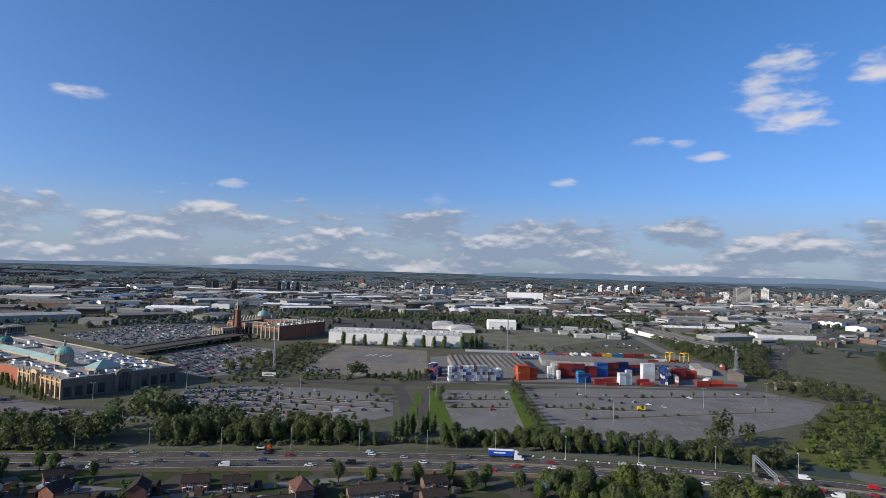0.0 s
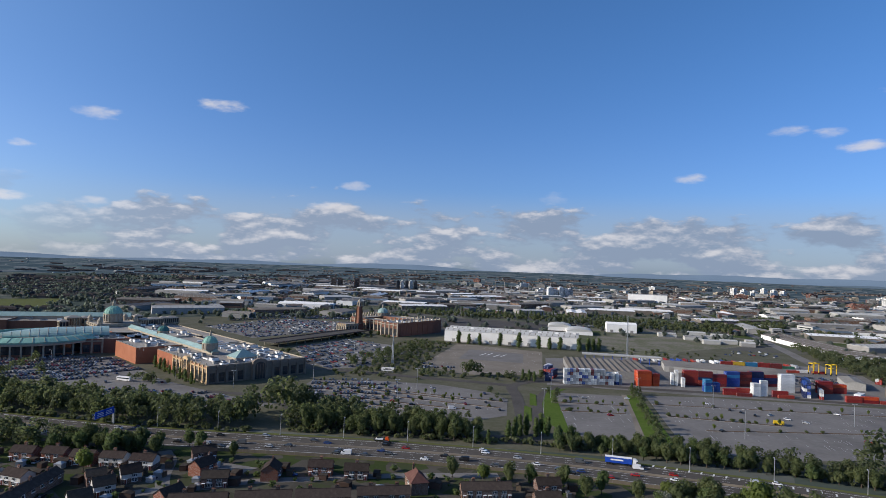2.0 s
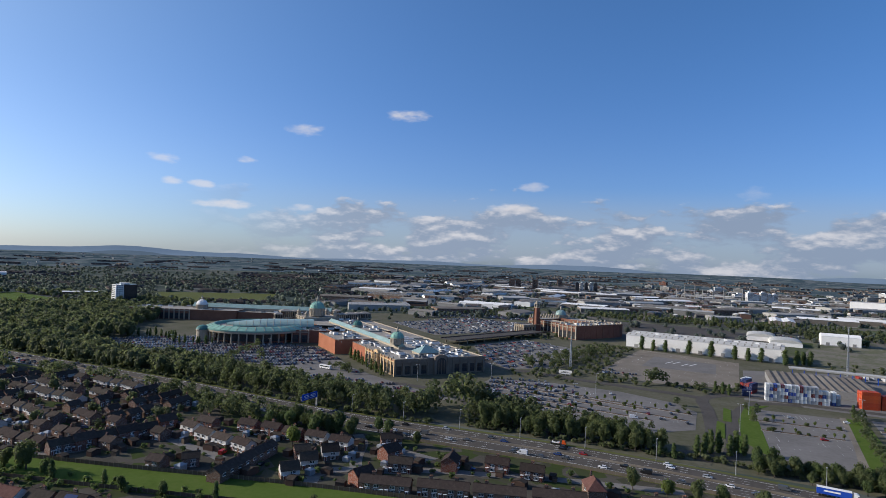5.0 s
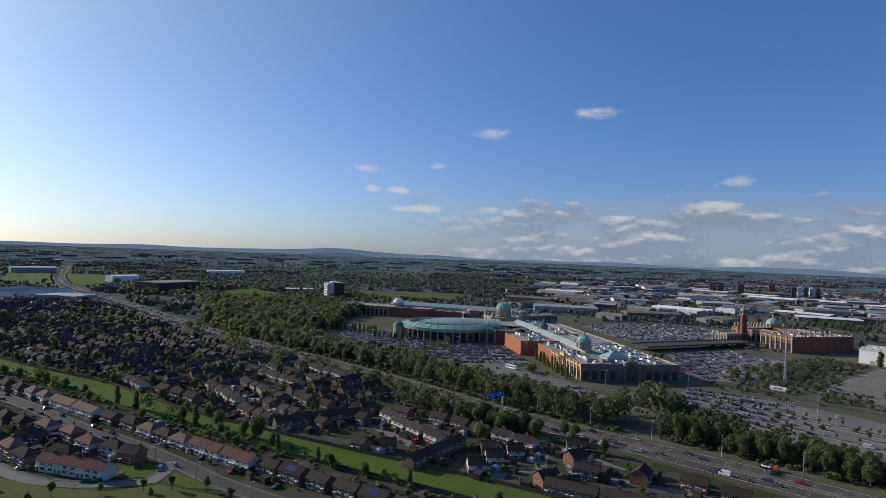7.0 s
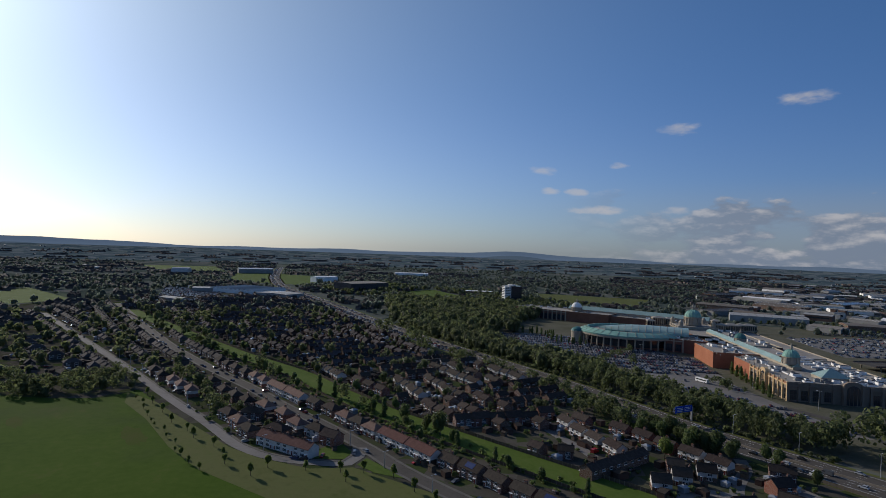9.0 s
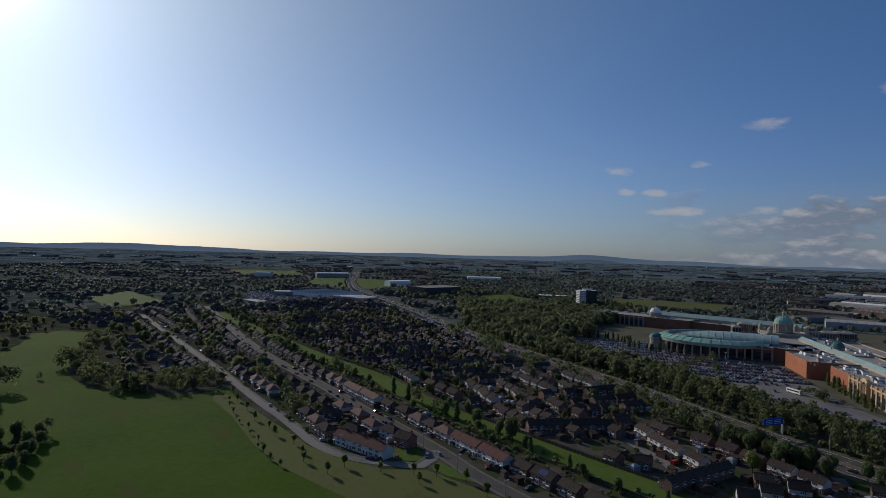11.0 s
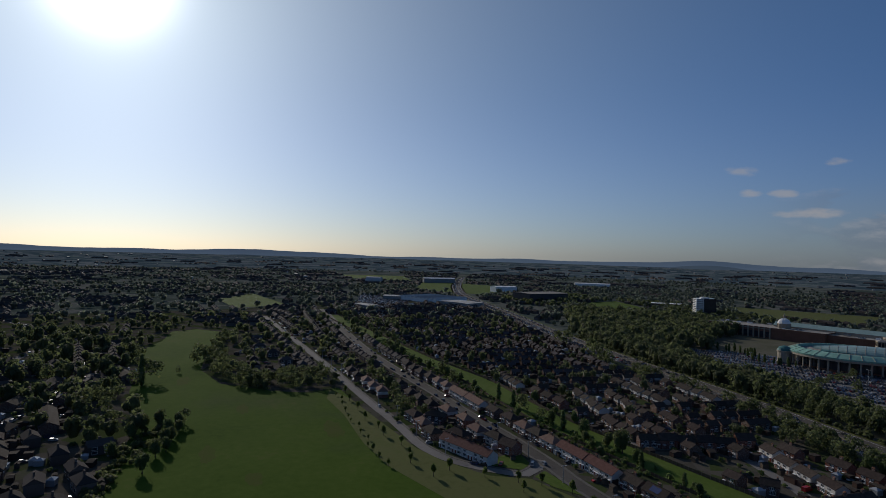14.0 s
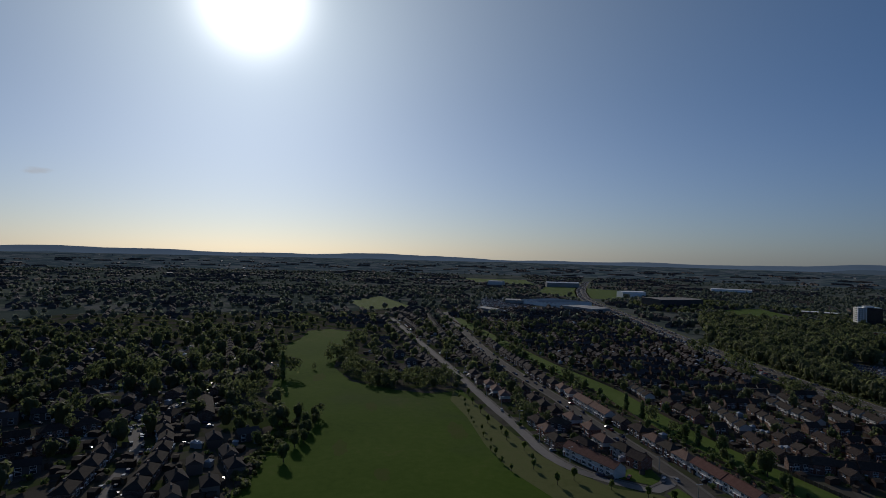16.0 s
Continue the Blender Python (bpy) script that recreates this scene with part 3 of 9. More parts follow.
FIELD = [(-762, -34), (-723, 6), (-654, -13), (-597, -18), (-510, -20), (-454, -4), (-425, 29), (-412, 56), (-424, 77), (-387, 80), (-350, 84), (-311, 89), (-284, 92),
         (-262, 99), (-238, 113), (-229, 130), (-190, 143), (-120, 155), (40, 176), (140, 170), (140, -60), (-120, -60), (-239, -45), (-294, -38), (-322, -39), (-354, -23), (-394, -26),
         (-426, -40), (-509, -53), (-602, -80), (-672, -64), (-744, -61)]
ROUGH = [(-420, 70), (-387, 80), (-350, 84), (-311, 89), (-284, 92), (-262, 99), (-238, 113), (-229, 130), (-190, 143), (-120, 155), (40, 176), (140, 170), (60, 90), (-150, 88), (-200, 92), (-262, 72), (-299, 68), (-352, 68), (-394, 64)]
MAINCARPARK = [(-110, 430), (-103, 486), (-60, 492), (0, 484), (40, 462), (52, 440), (46, 392), (-3, 358), (-48, 372), (-82, 400)]
MIDCARPARK = [(92, 470), (148, 466), (122, 345), (78, 352)]
BIGCARPARK = [(165, 470), (210, 472), (373, 450), (392, 400), (330, 352), (250, 325), (192, 318), (140, 330)]
SANDLOT = [(-18, 575), (22, 738), (120, 690), (96, 545), (24, 532)]
CORNERLOT = [(-236, 478), (-200, 452), (-150, 420), (-110, 400), (-130, 384), (-165, 388), (-215, 398), (-290, 416), (-300, 440), (-268, 440)]
WESTLOT = [(-524, 489), (-470, 548), (-420, 590), (-380, 560), (-300, 548), (-235, 482), (-268, 440), (-330, 450), (-430, 424), (-495, 455)]
EASTLOT = [(-160, 650), (-118, 735), (-52, 700), (-40, 640), (-66, 552), (-100, 535), (-128, 570)]
DEPOT = [(92, 500), (116, 645), (200, 668), (330, 672), (410, 650), (432, 600), (385, 480), (362, 458), (215, 478)]
BACKLOT = [(-230, 720), (-330, 820), (-250, 960), (-120, 930), (-150, 820)]

# ---------------------------------------------------------------- ground
def build_ground():
    b = Build()
    radii = [0, 60, 150, 300, 500, 800, 1200, 1700, 2400] + [2400 + 2450 * (i / 16) for i in range(1, 17)] + [4960]
    n = 120
    vs = [(0.0, 0.0, 0.0)]
    for r in radii[1:]:
        vs += [(r * math.sin(2 * math.pi * i / n), r * math.cos(2 * math.pi * i / n), float(land(r))) for i in range(n)]
    fs = [(0, 1 + (i + 1) % n, 1 + i) for i in range(n)]
    for j in range(len(radii) - 2):
        a, c = 1 + j * n, 1 + (j + 1) * n
        fs += [(a + i, a + (i + 1) % n, c + (i + 1) % n, c + i) for i in range(n)]
    b.add(vs, fs)
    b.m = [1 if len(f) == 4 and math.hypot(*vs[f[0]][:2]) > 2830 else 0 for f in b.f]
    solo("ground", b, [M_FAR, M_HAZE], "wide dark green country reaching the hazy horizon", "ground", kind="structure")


build_ground()


def sheet(name, poly, z, mat, label, category="ground"):
    b = Build()
    b.prism(poly, z - 0.04, z, 0)
    return solo(name, b, mat, label, category, kind="structure")


sheet("ground_estate", [(200, 150), (150, 275), (-40, 296), (-145, 304), (-247, 320), (-400, 345), (-568, 368), (-733, 400), (-991, 454), (-1180, 490), (-1150, 200), (-1000, 0), (-900, -420), (-400, -500), (150, -300)],
      0.05, M_GARDEN, "patchwork of small gardens, yards and drives between houses")
sheet("ground_retail", [(-60, 335), (200, 300), (420, 200), (700, 300), (700, 700), (420, 760), (120, 800), (-60, 1000), (-360, 960), (-700, 760), (-560, 480), (-400, 385), (-150, 345)],
      0.05, M_VERGE, "grass verges around car parks and commercial buildings")
sheet("ground_industrial", [(60, 800), (420, 762), (700, 700), (1500, 1000), (2050, 1500), (1500, 2000), (300, 2300), (-500, 2200), (-420, 1250), (-100, 1000)],
      0.045, M_YARD, "grey yards and service roads of an industrial estate")
sheet("field", FIELD, 0.10, M_FIELD, "large mown green park meadow", "grass field")
sheet("meadow_edge", [(-225, -44), (-239, -44), (-294, -37), (-322, -38), (-354, -22), (-394, -25), (-426, -39), (-509, -52), (-505, -66), (-440, -62), (-400, -50), (-350, -46), (-300, -48), (-228, -52)], 0.095, M_FIELD, "mown grass edge of the meadow beneath trees", "grass")
sheet("motorway_meadow", [(258, 272), (262, 296), (330, 346), (392, 392), (446, 396), (452, 300), (470, 180), (400, 190), (300, 236)], 0.09, M_ROUGHGRASS, "rough green meadow between motorway and car park", "grass")
patch_rng = np.random.default_rng(31)
for px, py, rx, ry in ((-325, 57, 17, 6.5), (-262, 12, 9, 4), (-380, 10, 12, 4), (-300, -8, 14, 4), (-210, 60, 12, 6), (-470, -30, 16, 5)):
    poly = [(px + rx * math.cos(a) * q, py + ry * math.sin(a) * q) for a, q in ((2 * math.pi * i / 22, patch_rng.uniform(0.7, 1.1)) for i in range(22))]
    sheet("worn_patch", poly, 0.112, M_WORNFIELD, "faint brownish worn patch in the mown meadow", "grass")
sheet("field_margin", ROUGH, 0.14, M_ROUGHGRASS, "paler rough grass margin beside the park road", "grass")


def band(name, line, d0, d1, z, mat, label, category):
    b = Build()
    ribbon(b, line, d0, d1, z)
    return solo(name, b, mat, label, category, kind="structure")


# linear green between the streets
band("green_strip", STRIP, -11.5, 11.5, 0.12, M_LUSH, "narrow lush green strip running between rows of houses", "grass")
# roads of the estate
band("road_avenue", AVENUE, -3.3, 3.3, 0.16, M_ASPHALT, "grey tarmac residential avenue", "road")
band("pavement_avenue_north", AVENUE, -5.0, -3.3, 0.27, M_FOOTWAY, "pale footway with a raised kerb beside the avenue", "pavement")
band("pavement_avenue_south", AVENUE, 3.3, 5.0, 0.27, M_FOOTWAY, "pale footway with a raised kerb beside the avenue", "pavement")
band("road_park", PARKROAD, -2.9, 2.9, 0.17, M_OLDASPHALT, "worn grey road curving along the park", "road")
band("pavement_park", PARKROAD, -4.4, -2.9, 0.28, M_FOOTWAY, "pale footway along the park road", "pavement")
sheet("green_corner", [(-250, 118.5), (-240, 131), (-246, 139), (-264, 141), (-259, 128)], 0.2, M_LUSH, "small mown green at the bend of the road", "grass")
sheet("green_triangle", [(-236, 141), (-205, 143), (-218, 135), (-231, 133)], 0.2, M_LUSH, "small triangular mown green by the avenue", "grass")

for line, w in (([(-137, 298), (-128, 285), (-121, 263), (-113, 250), (-97, 254), (-81, 262), (-58, 267), (-20, 275), (30, 281)], 3.0), ([(-113, 250), (-123, 245), (-128.5, 237), (-126, 226)], 3.6),
                ([(-262, 258), (-245, 256), (-228, 252.5), (-207, 245.5), (-190, 241), (-179, 236.5)], 3.0), ([(-268, 207), (-252, 213), (-246, 224), (-244.5, 240), (-245, 256), (-241, 276)], 2.8)):
    band("road_side", smooth_line(line, 5), -w, w, 0.10 + 0.004 * w, M_OLDASPHALT, "narrow grey estate side street", "road")
sheet("yard_estate", [(-113, 269), (-90, 268), (-84, 279), (-104, 285)], 0.09, M_OLDASPHALT, "grey tarmac parking yard behind houses", "yard")

# motorway
def build_motorway():
    b = Build()
    ribbon(b, MOTORWAY, -HALF, HALF, 0.20)
    road = solo("road_motorway", b, M_MOTORWAY, "wide grey eight-lane motorway", "motorway", kind="structure")
    b = Build()
    for s in (-1, 1):
        for d in (1.6, 12.0):
            ribbon(b, MOTORWAY, s * d - 0.13, s * d + 0.13, 0.212)
    part("edge_line", b, M_LINE, road, "white painted edge line")
    b = Build()
    fine = smooth_line(MOTORWAY, 3.0)
    pos = [0.0]
    for p, q in zip(fine, fine[1:]):
        pos.append(pos[-1] + math.dist(p, q))
    for s in (-1, 1):
        for d in (5.1, 8.6):
            l, r = aside(fine, s * d + 0.09), aside(fine, s * d - 0.09)
            for i in range(len(fine) - 1):
                if pos[i] % 9.0 < 3.0 and abs(fine[i][0] + 250) < 750:
                    b.add([(*r[i], 0.213), (*r[i + 1], 0.213), (*l[i + 1], 0.213), (*l[i], 0.213)], [(0, 1, 2, 3)])
    lane = part("lane_marking", b, M_LINE, road, "broken white lane markings")
    tagged(lane, kind="stuff")
    # hatched area where the slip road leaves
    b = Build()
    for i in range(22):
        x = 110 + i * 5.2
        y = 302 - (x - 110) * 0.40 - (x - 110) ** 2 * 0.0004
        b.add([(x, y - 1.6, 0.214), (x + 0.9, y - 1.6, 0.214), (x + 2.6, y + 1.4, 0.214), (x + 1.7, y + 1.4, 0.214)], [(0, 1, 2, 3)])
    part("hatching", b, M_LINE, road, "white painted hatching")
    b = Build()
    wall_along(b, MOTORWAY, 0, 0.6, 0.2, 1.0)
    wall_along(b, MOTORWAY, 0, 0.3, 1.0, 1.15)
    solo("central_barrier", b, M_CONCRETE, "grey concrete barrier between the carriageways", "barrier", kind="structure")
    band("verge_north", MOTORWAY, -HALF - 3, -HALF, 0.16, M_ROUGHGRASS, "dry grass verge beside the motorway", "grass")
    band("verge_south", MOTORWAY, HALF, HALF + 4, 0.16, M_ROUGHGRASS, "dry grass verge beside the motorway", "grass")


build_motorway()

# second carriageway beyond the depot and its slip road
SLIP = smooth_line([(455, 330), (447, 400), (448, 436), (452, 475), (460, 523), (499, 575), (560, 640), (700, 760), (1000, 960)], 12)
band("road_link", SLIP, -9, 9, 0.2, M_MOTORWAY, "grey dual carriageway link road", "road")
RAIL = smooth_line([(400, 590), (426, 677), (469, 822), (524, 1019), (600, 1300), (700, 1700)], 14)
band("railway", RAIL, -7, 7, 0.18, M_OLDASPHALT, "brown ballasted railway line", "railway")

# retail roads
ENTRY_A = smooth_line([(43, 330), (50, 365), (56, 392), (60, 450), (62, 490), (90, 512), (150, 500), (250, 486), (372, 458)], 6)
ENTRY_B = smooth_line([(56, 335), (64, 372), (76, 440), (98, 490), (130, 497)], 6)
ENTRY_C = smooth_line([(62, 490), (30, 500), (-20, 512), (-80, 530), (-120, 540), (-126, 600), (-150, 660)], 8)
ENTRY_D = smooth_line([(43, 345), (10, 338), (-40, 350), (-90, 382), (-120, 420), (-170, 430)], 8)
for road_line, w in ((ENTRY_A, 4.5), (ENTRY_B, 4.0), (ENTRY_C, 5.0), (ENTRY_D, 3.6)):
    band("road_retail", road_line, -w, w, 0.17 + 0.004 * w, M_ASPHALT, "dark tarmac access road of the retail park", "road")
ACCESS = smooth_line([(150, 470), (136, 400), (120, 338)], 8)
band("road_carpark", ACCESS, -4, 4, 0.17, M_CONCRETE, "pale access lane between two car parks", "road")

LOTS = [("main", MAINCARPARK, M_OLDASPHALT), ("middle", MIDCARPARK, M_OLDASPHALT), ("large", BIGCARPARK, M_OLDASPHALT), ("corner", CORNERLOT, M_OLDASPHALT),
        ("west", WESTLOT, M_OLDASPHALT), ("east", EASTLOT, M_OLDASPHALT), ("back", BACKLOT, M_OLDASPHALT)]
for tag, poly, mat in LOTS:
    sheet("car_park_" + tag, poly, 0.13, mat, "weathered grey tarmac car park", "car park")
sheet("concrete_lot", SANDLOT, 0.13, M_CONCRETE, "empty pale concrete lot", "yard")
sheet("lot_dark_patch", [(20, 620), (35, 690), (95, 668), (86, 606)], 0.15, M_OLDASPHALT, "dark resurfaced patch on the concrete lot", "yard")
b = Build()
for i in range(4):
    b.box(48 + i * 7.5, 655 + (i % 2) * 5 - i * 3, 0.15, 1.3, 17, 0.02, 0, -28)
solo("lot_markings", b, M_LINE, "broad white painted strips on the dark lot", "road marking", kind="structure")
sheet("gravel_ground", [(215, 660), (260, 664), (300, 735), (452, 830), (470, 900), (440, 960), (330, 960), (235, 880), (195, 760)], 0.11, M_DIRT, "bare brown gravel ground behind the depot", "ground")
sheet("depot_yard", DEPOT, 0.12, M_OLDASPHALT, "grey tarmac yard of a container depot", "yard")

# distant fields among the woods
for poly, mat in (([(-1086, 690), (-1141, 850), (-921, 782), (-895, 660)], M_LUSH), ([(-1003, 1040), (-774, 1195), (-659, 978), (-827, 900)], M_ROUGHGRASS),
                  ([(-1024, 11), (-1076, 100), (-1344, 50), (-1192, -19)], M_LUSH),
                  ([(-1500, 470), (-1300, 620), (-1700, 800), (-1950, 640)], M_LUSH), ([(-2100, 420), (-1950, 600), (-2700, 760), (-2800, 450)], M_LUSH)):
    sheet("far_field", poly, 0.16, mat, "distant open grass field among dark trees", "grass field")
# ---------------------------------------------------------------- hills on the horizon
def build_hills():
    """Low ridges that close the view, behind everything else."""
    def skyline(a):
        h = -0.43 + 0.06 * math.sin(a * 0.23) + 0.04 * math.sin(a * 0.71 + 1.0)
        for c, w, k in ((46, 5.5, 0.42), (20.5, 4.5, 0.10), (4.5, 4.0, 0.16), (86, 7, 0.20), (-40, 18, 0.36), (112, 14, 0.22), (30, 4, -0.12), (-11, 6, -0.25), (11.5, 2.5, -0.10)):
            h += k * math.exp(-((a - c) / w) ** 2)
        return h
    for name, r, shift, mat, label in (("hill_range", 4945, 0.0, M_HILL, "long low hazy blue-grey hills on the horizon"), ("hill_foot", 4800, -0.42, M_HILLNEAR, "dark wooded rise below the hills")):
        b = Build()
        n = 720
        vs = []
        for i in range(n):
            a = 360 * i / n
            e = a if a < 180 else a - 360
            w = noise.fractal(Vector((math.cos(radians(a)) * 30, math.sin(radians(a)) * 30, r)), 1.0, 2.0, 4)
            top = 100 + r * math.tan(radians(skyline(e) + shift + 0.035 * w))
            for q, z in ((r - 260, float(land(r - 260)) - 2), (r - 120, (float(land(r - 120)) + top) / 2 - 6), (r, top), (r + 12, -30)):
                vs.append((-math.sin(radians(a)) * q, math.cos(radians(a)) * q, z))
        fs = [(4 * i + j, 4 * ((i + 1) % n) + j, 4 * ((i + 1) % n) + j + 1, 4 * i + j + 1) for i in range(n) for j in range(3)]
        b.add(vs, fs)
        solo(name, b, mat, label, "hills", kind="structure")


# both ridges carry the blue of the air in base colour and emission
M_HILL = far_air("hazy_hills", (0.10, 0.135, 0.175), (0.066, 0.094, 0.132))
M_HILLNEAR = far_air("hazed_wooded_rise", (0.08, 0.105, 0.125), (0.036, 0.054, 0.076))
build_hills()

# ---------------------------------------------------------------- trees
def leaves(seed, n, lobes, size, core=7, cores=99):
    """A crown: leafy clumps scattered over the skin of several lobes (x, y, z, rx, rz), with gaps, and dark cores."""
    rng = np.random.default_rng(seed)
    vs, qs = [], []
    weight = np.array([l[3] * l[3] for l in lobes])
    pick = rng.choice(len(lobes), n, p=weight / weight.sum())
    for i in pick:
        x, y, z, rx, rz = lobes[i]
        d = rng.normal(size=3)
        d /= np.linalg.norm(d)
        d[2] = d[2] if d[2] > -0.55 else -d[2]
        reach = rng.uniform(0.72, 1.1)
        c = np.array([x + d[0] * rx * reach, y + d[1] * rx * reach, z + d[2] * rz * reach])
        nrm = d + rng.normal(size=3) * 0.4
        nrm /= np.linalg.norm(nrm)
        a = np.cross(nrm, rng.normal(size=3))
        a /= np.linalg.norm(a)
        e = np.cross(nrm, a)
        s = size * rng.uniform(0.55, 1.25)
        o = len(vs)
        bulge = nrm * s * 0.25
        vs += [c - a * s, c - e * s * 0.8 + bulge, c + a * s * 0.9, c + e * s * 0.8 + bulge * 0.6]
        qs.append((o, o + 1, o + 2, o + 3))
    if core:
        for x, y, z, rx, rz in lobes[:cores]:
            o = len(vs)
            k = core
            for zz, rr in ((-0.75, 0.5), (-0.1, 0.78), (0.55, 0.6)):
                for i in range(k):
                    t = 2 * math.pi * i / k + rng.uniform(-0.2, 0.2)
                    q = rr * rng.uniform(0.82, 1.1)
                    vs.append(np.array([x + rx * q * math.cos(t), y + rx * q * math.sin(t), z + rz * (zz + rng.uniform(-0.08, 0.08))]))
            vs.append(np.array([x, y, z + rz * 0.85]))
            for j in range(2):
                qs += [(o + j * k + i, o + j * k + (i + 1) % k, o + (j + 1) * k + (i + 1) % k, o + (j + 1) * k + i) for i in range(k)]
            qs += [(o + 2 * k + i, o + 2 * k + (i + 1) % k, o + 3 * k, -1) for i in range(k)]
    return np.array(vs), np.array(qs, np.int32)


def crown_lobes(seed, h, w, start=0.25, n=6, column=False):
    rng = np.random.default_rng(seed + 77)
    z0, z1 = h * start, h
    if column:
        return [(rng.uniform(-0.1, 0.1) * w, rng.uniform(-0.1, 0.1) * w, z0 + (z1 - z0) * (i + 0.5) / n, w * (0.50 - 0.36 * abs((i + 0.3) / n - 0.35)), (z1 - z0) / n * 0.95) for i in range(n)]
    out = [(0, 0, (z0 + z1) / 2, w * 0.36, (z1 - z0) * 0.46)]
    for i in range(n):
        a = 2 * math.pi * (i + rng.uniform(-0.3, 0.3)) / n
        r = w * rng.uniform(0.2, 0.32)
        out.append((r * math.cos(a), r * math.sin(a), z0 + (z1 - z0) * rng.uniform(0.25, 0.72), w * rng.uniform(0.19, 0.27), (z1 - z0) * rng.uniform(0.2, 0.3)))
    return out


def trunk_mesh(seed, h, w):
    rng = np.random.default_rng(seed + 5)
    b = Build()
    b.lathe(0, 0, [(0.035 * h, -0.1), (0.022 * h, h * 0.12), (0.016 * h, h * 0.4), (0.005 * h, h * 0.8)], 7)
    for i in range(5):
        a = 2 * math.pi * i / 5 + rng.uniform(-0.4, 0.4)
        z = h * rng.uniform(0.22, 0.4)
        b.beam((0, 0, z), (math.cos(a) * w * 0.32, math.sin(a) * w * 0.32, z + h * rng.uniform(0.12, 0.28)), 0.012 * h)
    return b.mesh("trunk", M_BARK)


TREES = {}


def tree_kind(key, count, h, w, cards, size, mat, start=0.2, n=6, column=False):
    out = []
    for i in range(count):
        seed = hash_of(key) + i
        v, q = leaves(seed, cards, crown_lobes(seed, h, w, start, n, column), size, 7, 7 if column else 4)
        out.append((trunk_mesh(seed, h, w), bulk("crown", v, q, [mat], flat=False)))
    TREES[key] = out


def hash_of(key):
    return sum(ord(c) * (i + 3) for i, c in enumerate(key))


tree_kind("broad", 4, 13, 9.5, 640, 0.52, M_LEAF, 0.05)
tree_kind("dark", 3, 12.5, 8.8, 600, 0.52, M_LEAFDARK, 0.06)
tree_kind("light", 2, 11, 9, 600, 0.52, M_LEAFLIGHT, 0.15)
tree_kind("poplar", 3, 16, 4.6, 360, 0.5, M_LEAFDARK, 0.05, 7, True)
tree_kind("conifer", 2, 12, 5.0, 320, 0.5, M_LEAFDARK, 0.04, 6, True)
tree_kind("young", 3, 5.5, 2.8, 170, 0.36, M_LEAFLIGHT, 0.28, 4)
tree_kind("blossom", 1, 8, 8, 420, 0.5, M_BLOSSOM, 0.15)
tree_kind("bush", 3, 3.2, 4.6, 200, 0.42, M_LEAF, 0.0, 5)
LABELS = {"broad": "full green broadleaved tree in spring leaf", "dark": "dark green dense broadleaved tree", "light": "bright yellow-green tree in fresh spring leaf",
          "poplar": "tall narrow dark green poplar", "conifer": "dark green conical evergreen", "young": "young slender sapling planted in grass",
          "blossom": "pale blossoming tree beside the motorway", "bush": "low rounded green shrub"}
NAMES = {"broad": "broadleaf_tree", "dark": "broadleaf_tree", "light": "broadleaf_tree", "poplar": "poplar", "conifer": "conifer", "young": "sapling", "blossom": "blossom_tree", "bush": "shrub"}
rng = np.random.default_rng(11)


WANTED = []


def plant(key, x, y, scale=1.0, tall=1.0, group="", z=0.1):
    """Notes a tree; all are set at the end, the nearest as single things."""
    WANTED.append((key, x, y, scale, tall, group, z))


def set_tree(key, x, y, scale, tall, group, z):
    trunk, crown = TREES[key][int(rng.integers(len(TREES[key])))]
    t = thing(NAMES[key], x, y, z, rng.uniform(0, 360), LABELS[key], "shrub" if key == "bush" else "tree", group)
    t.scale = (scale, scale, scale * tall)
    part("trunk", trunk, None, t, "brown trunk with limbs")
    part("crown", crown, None, t)


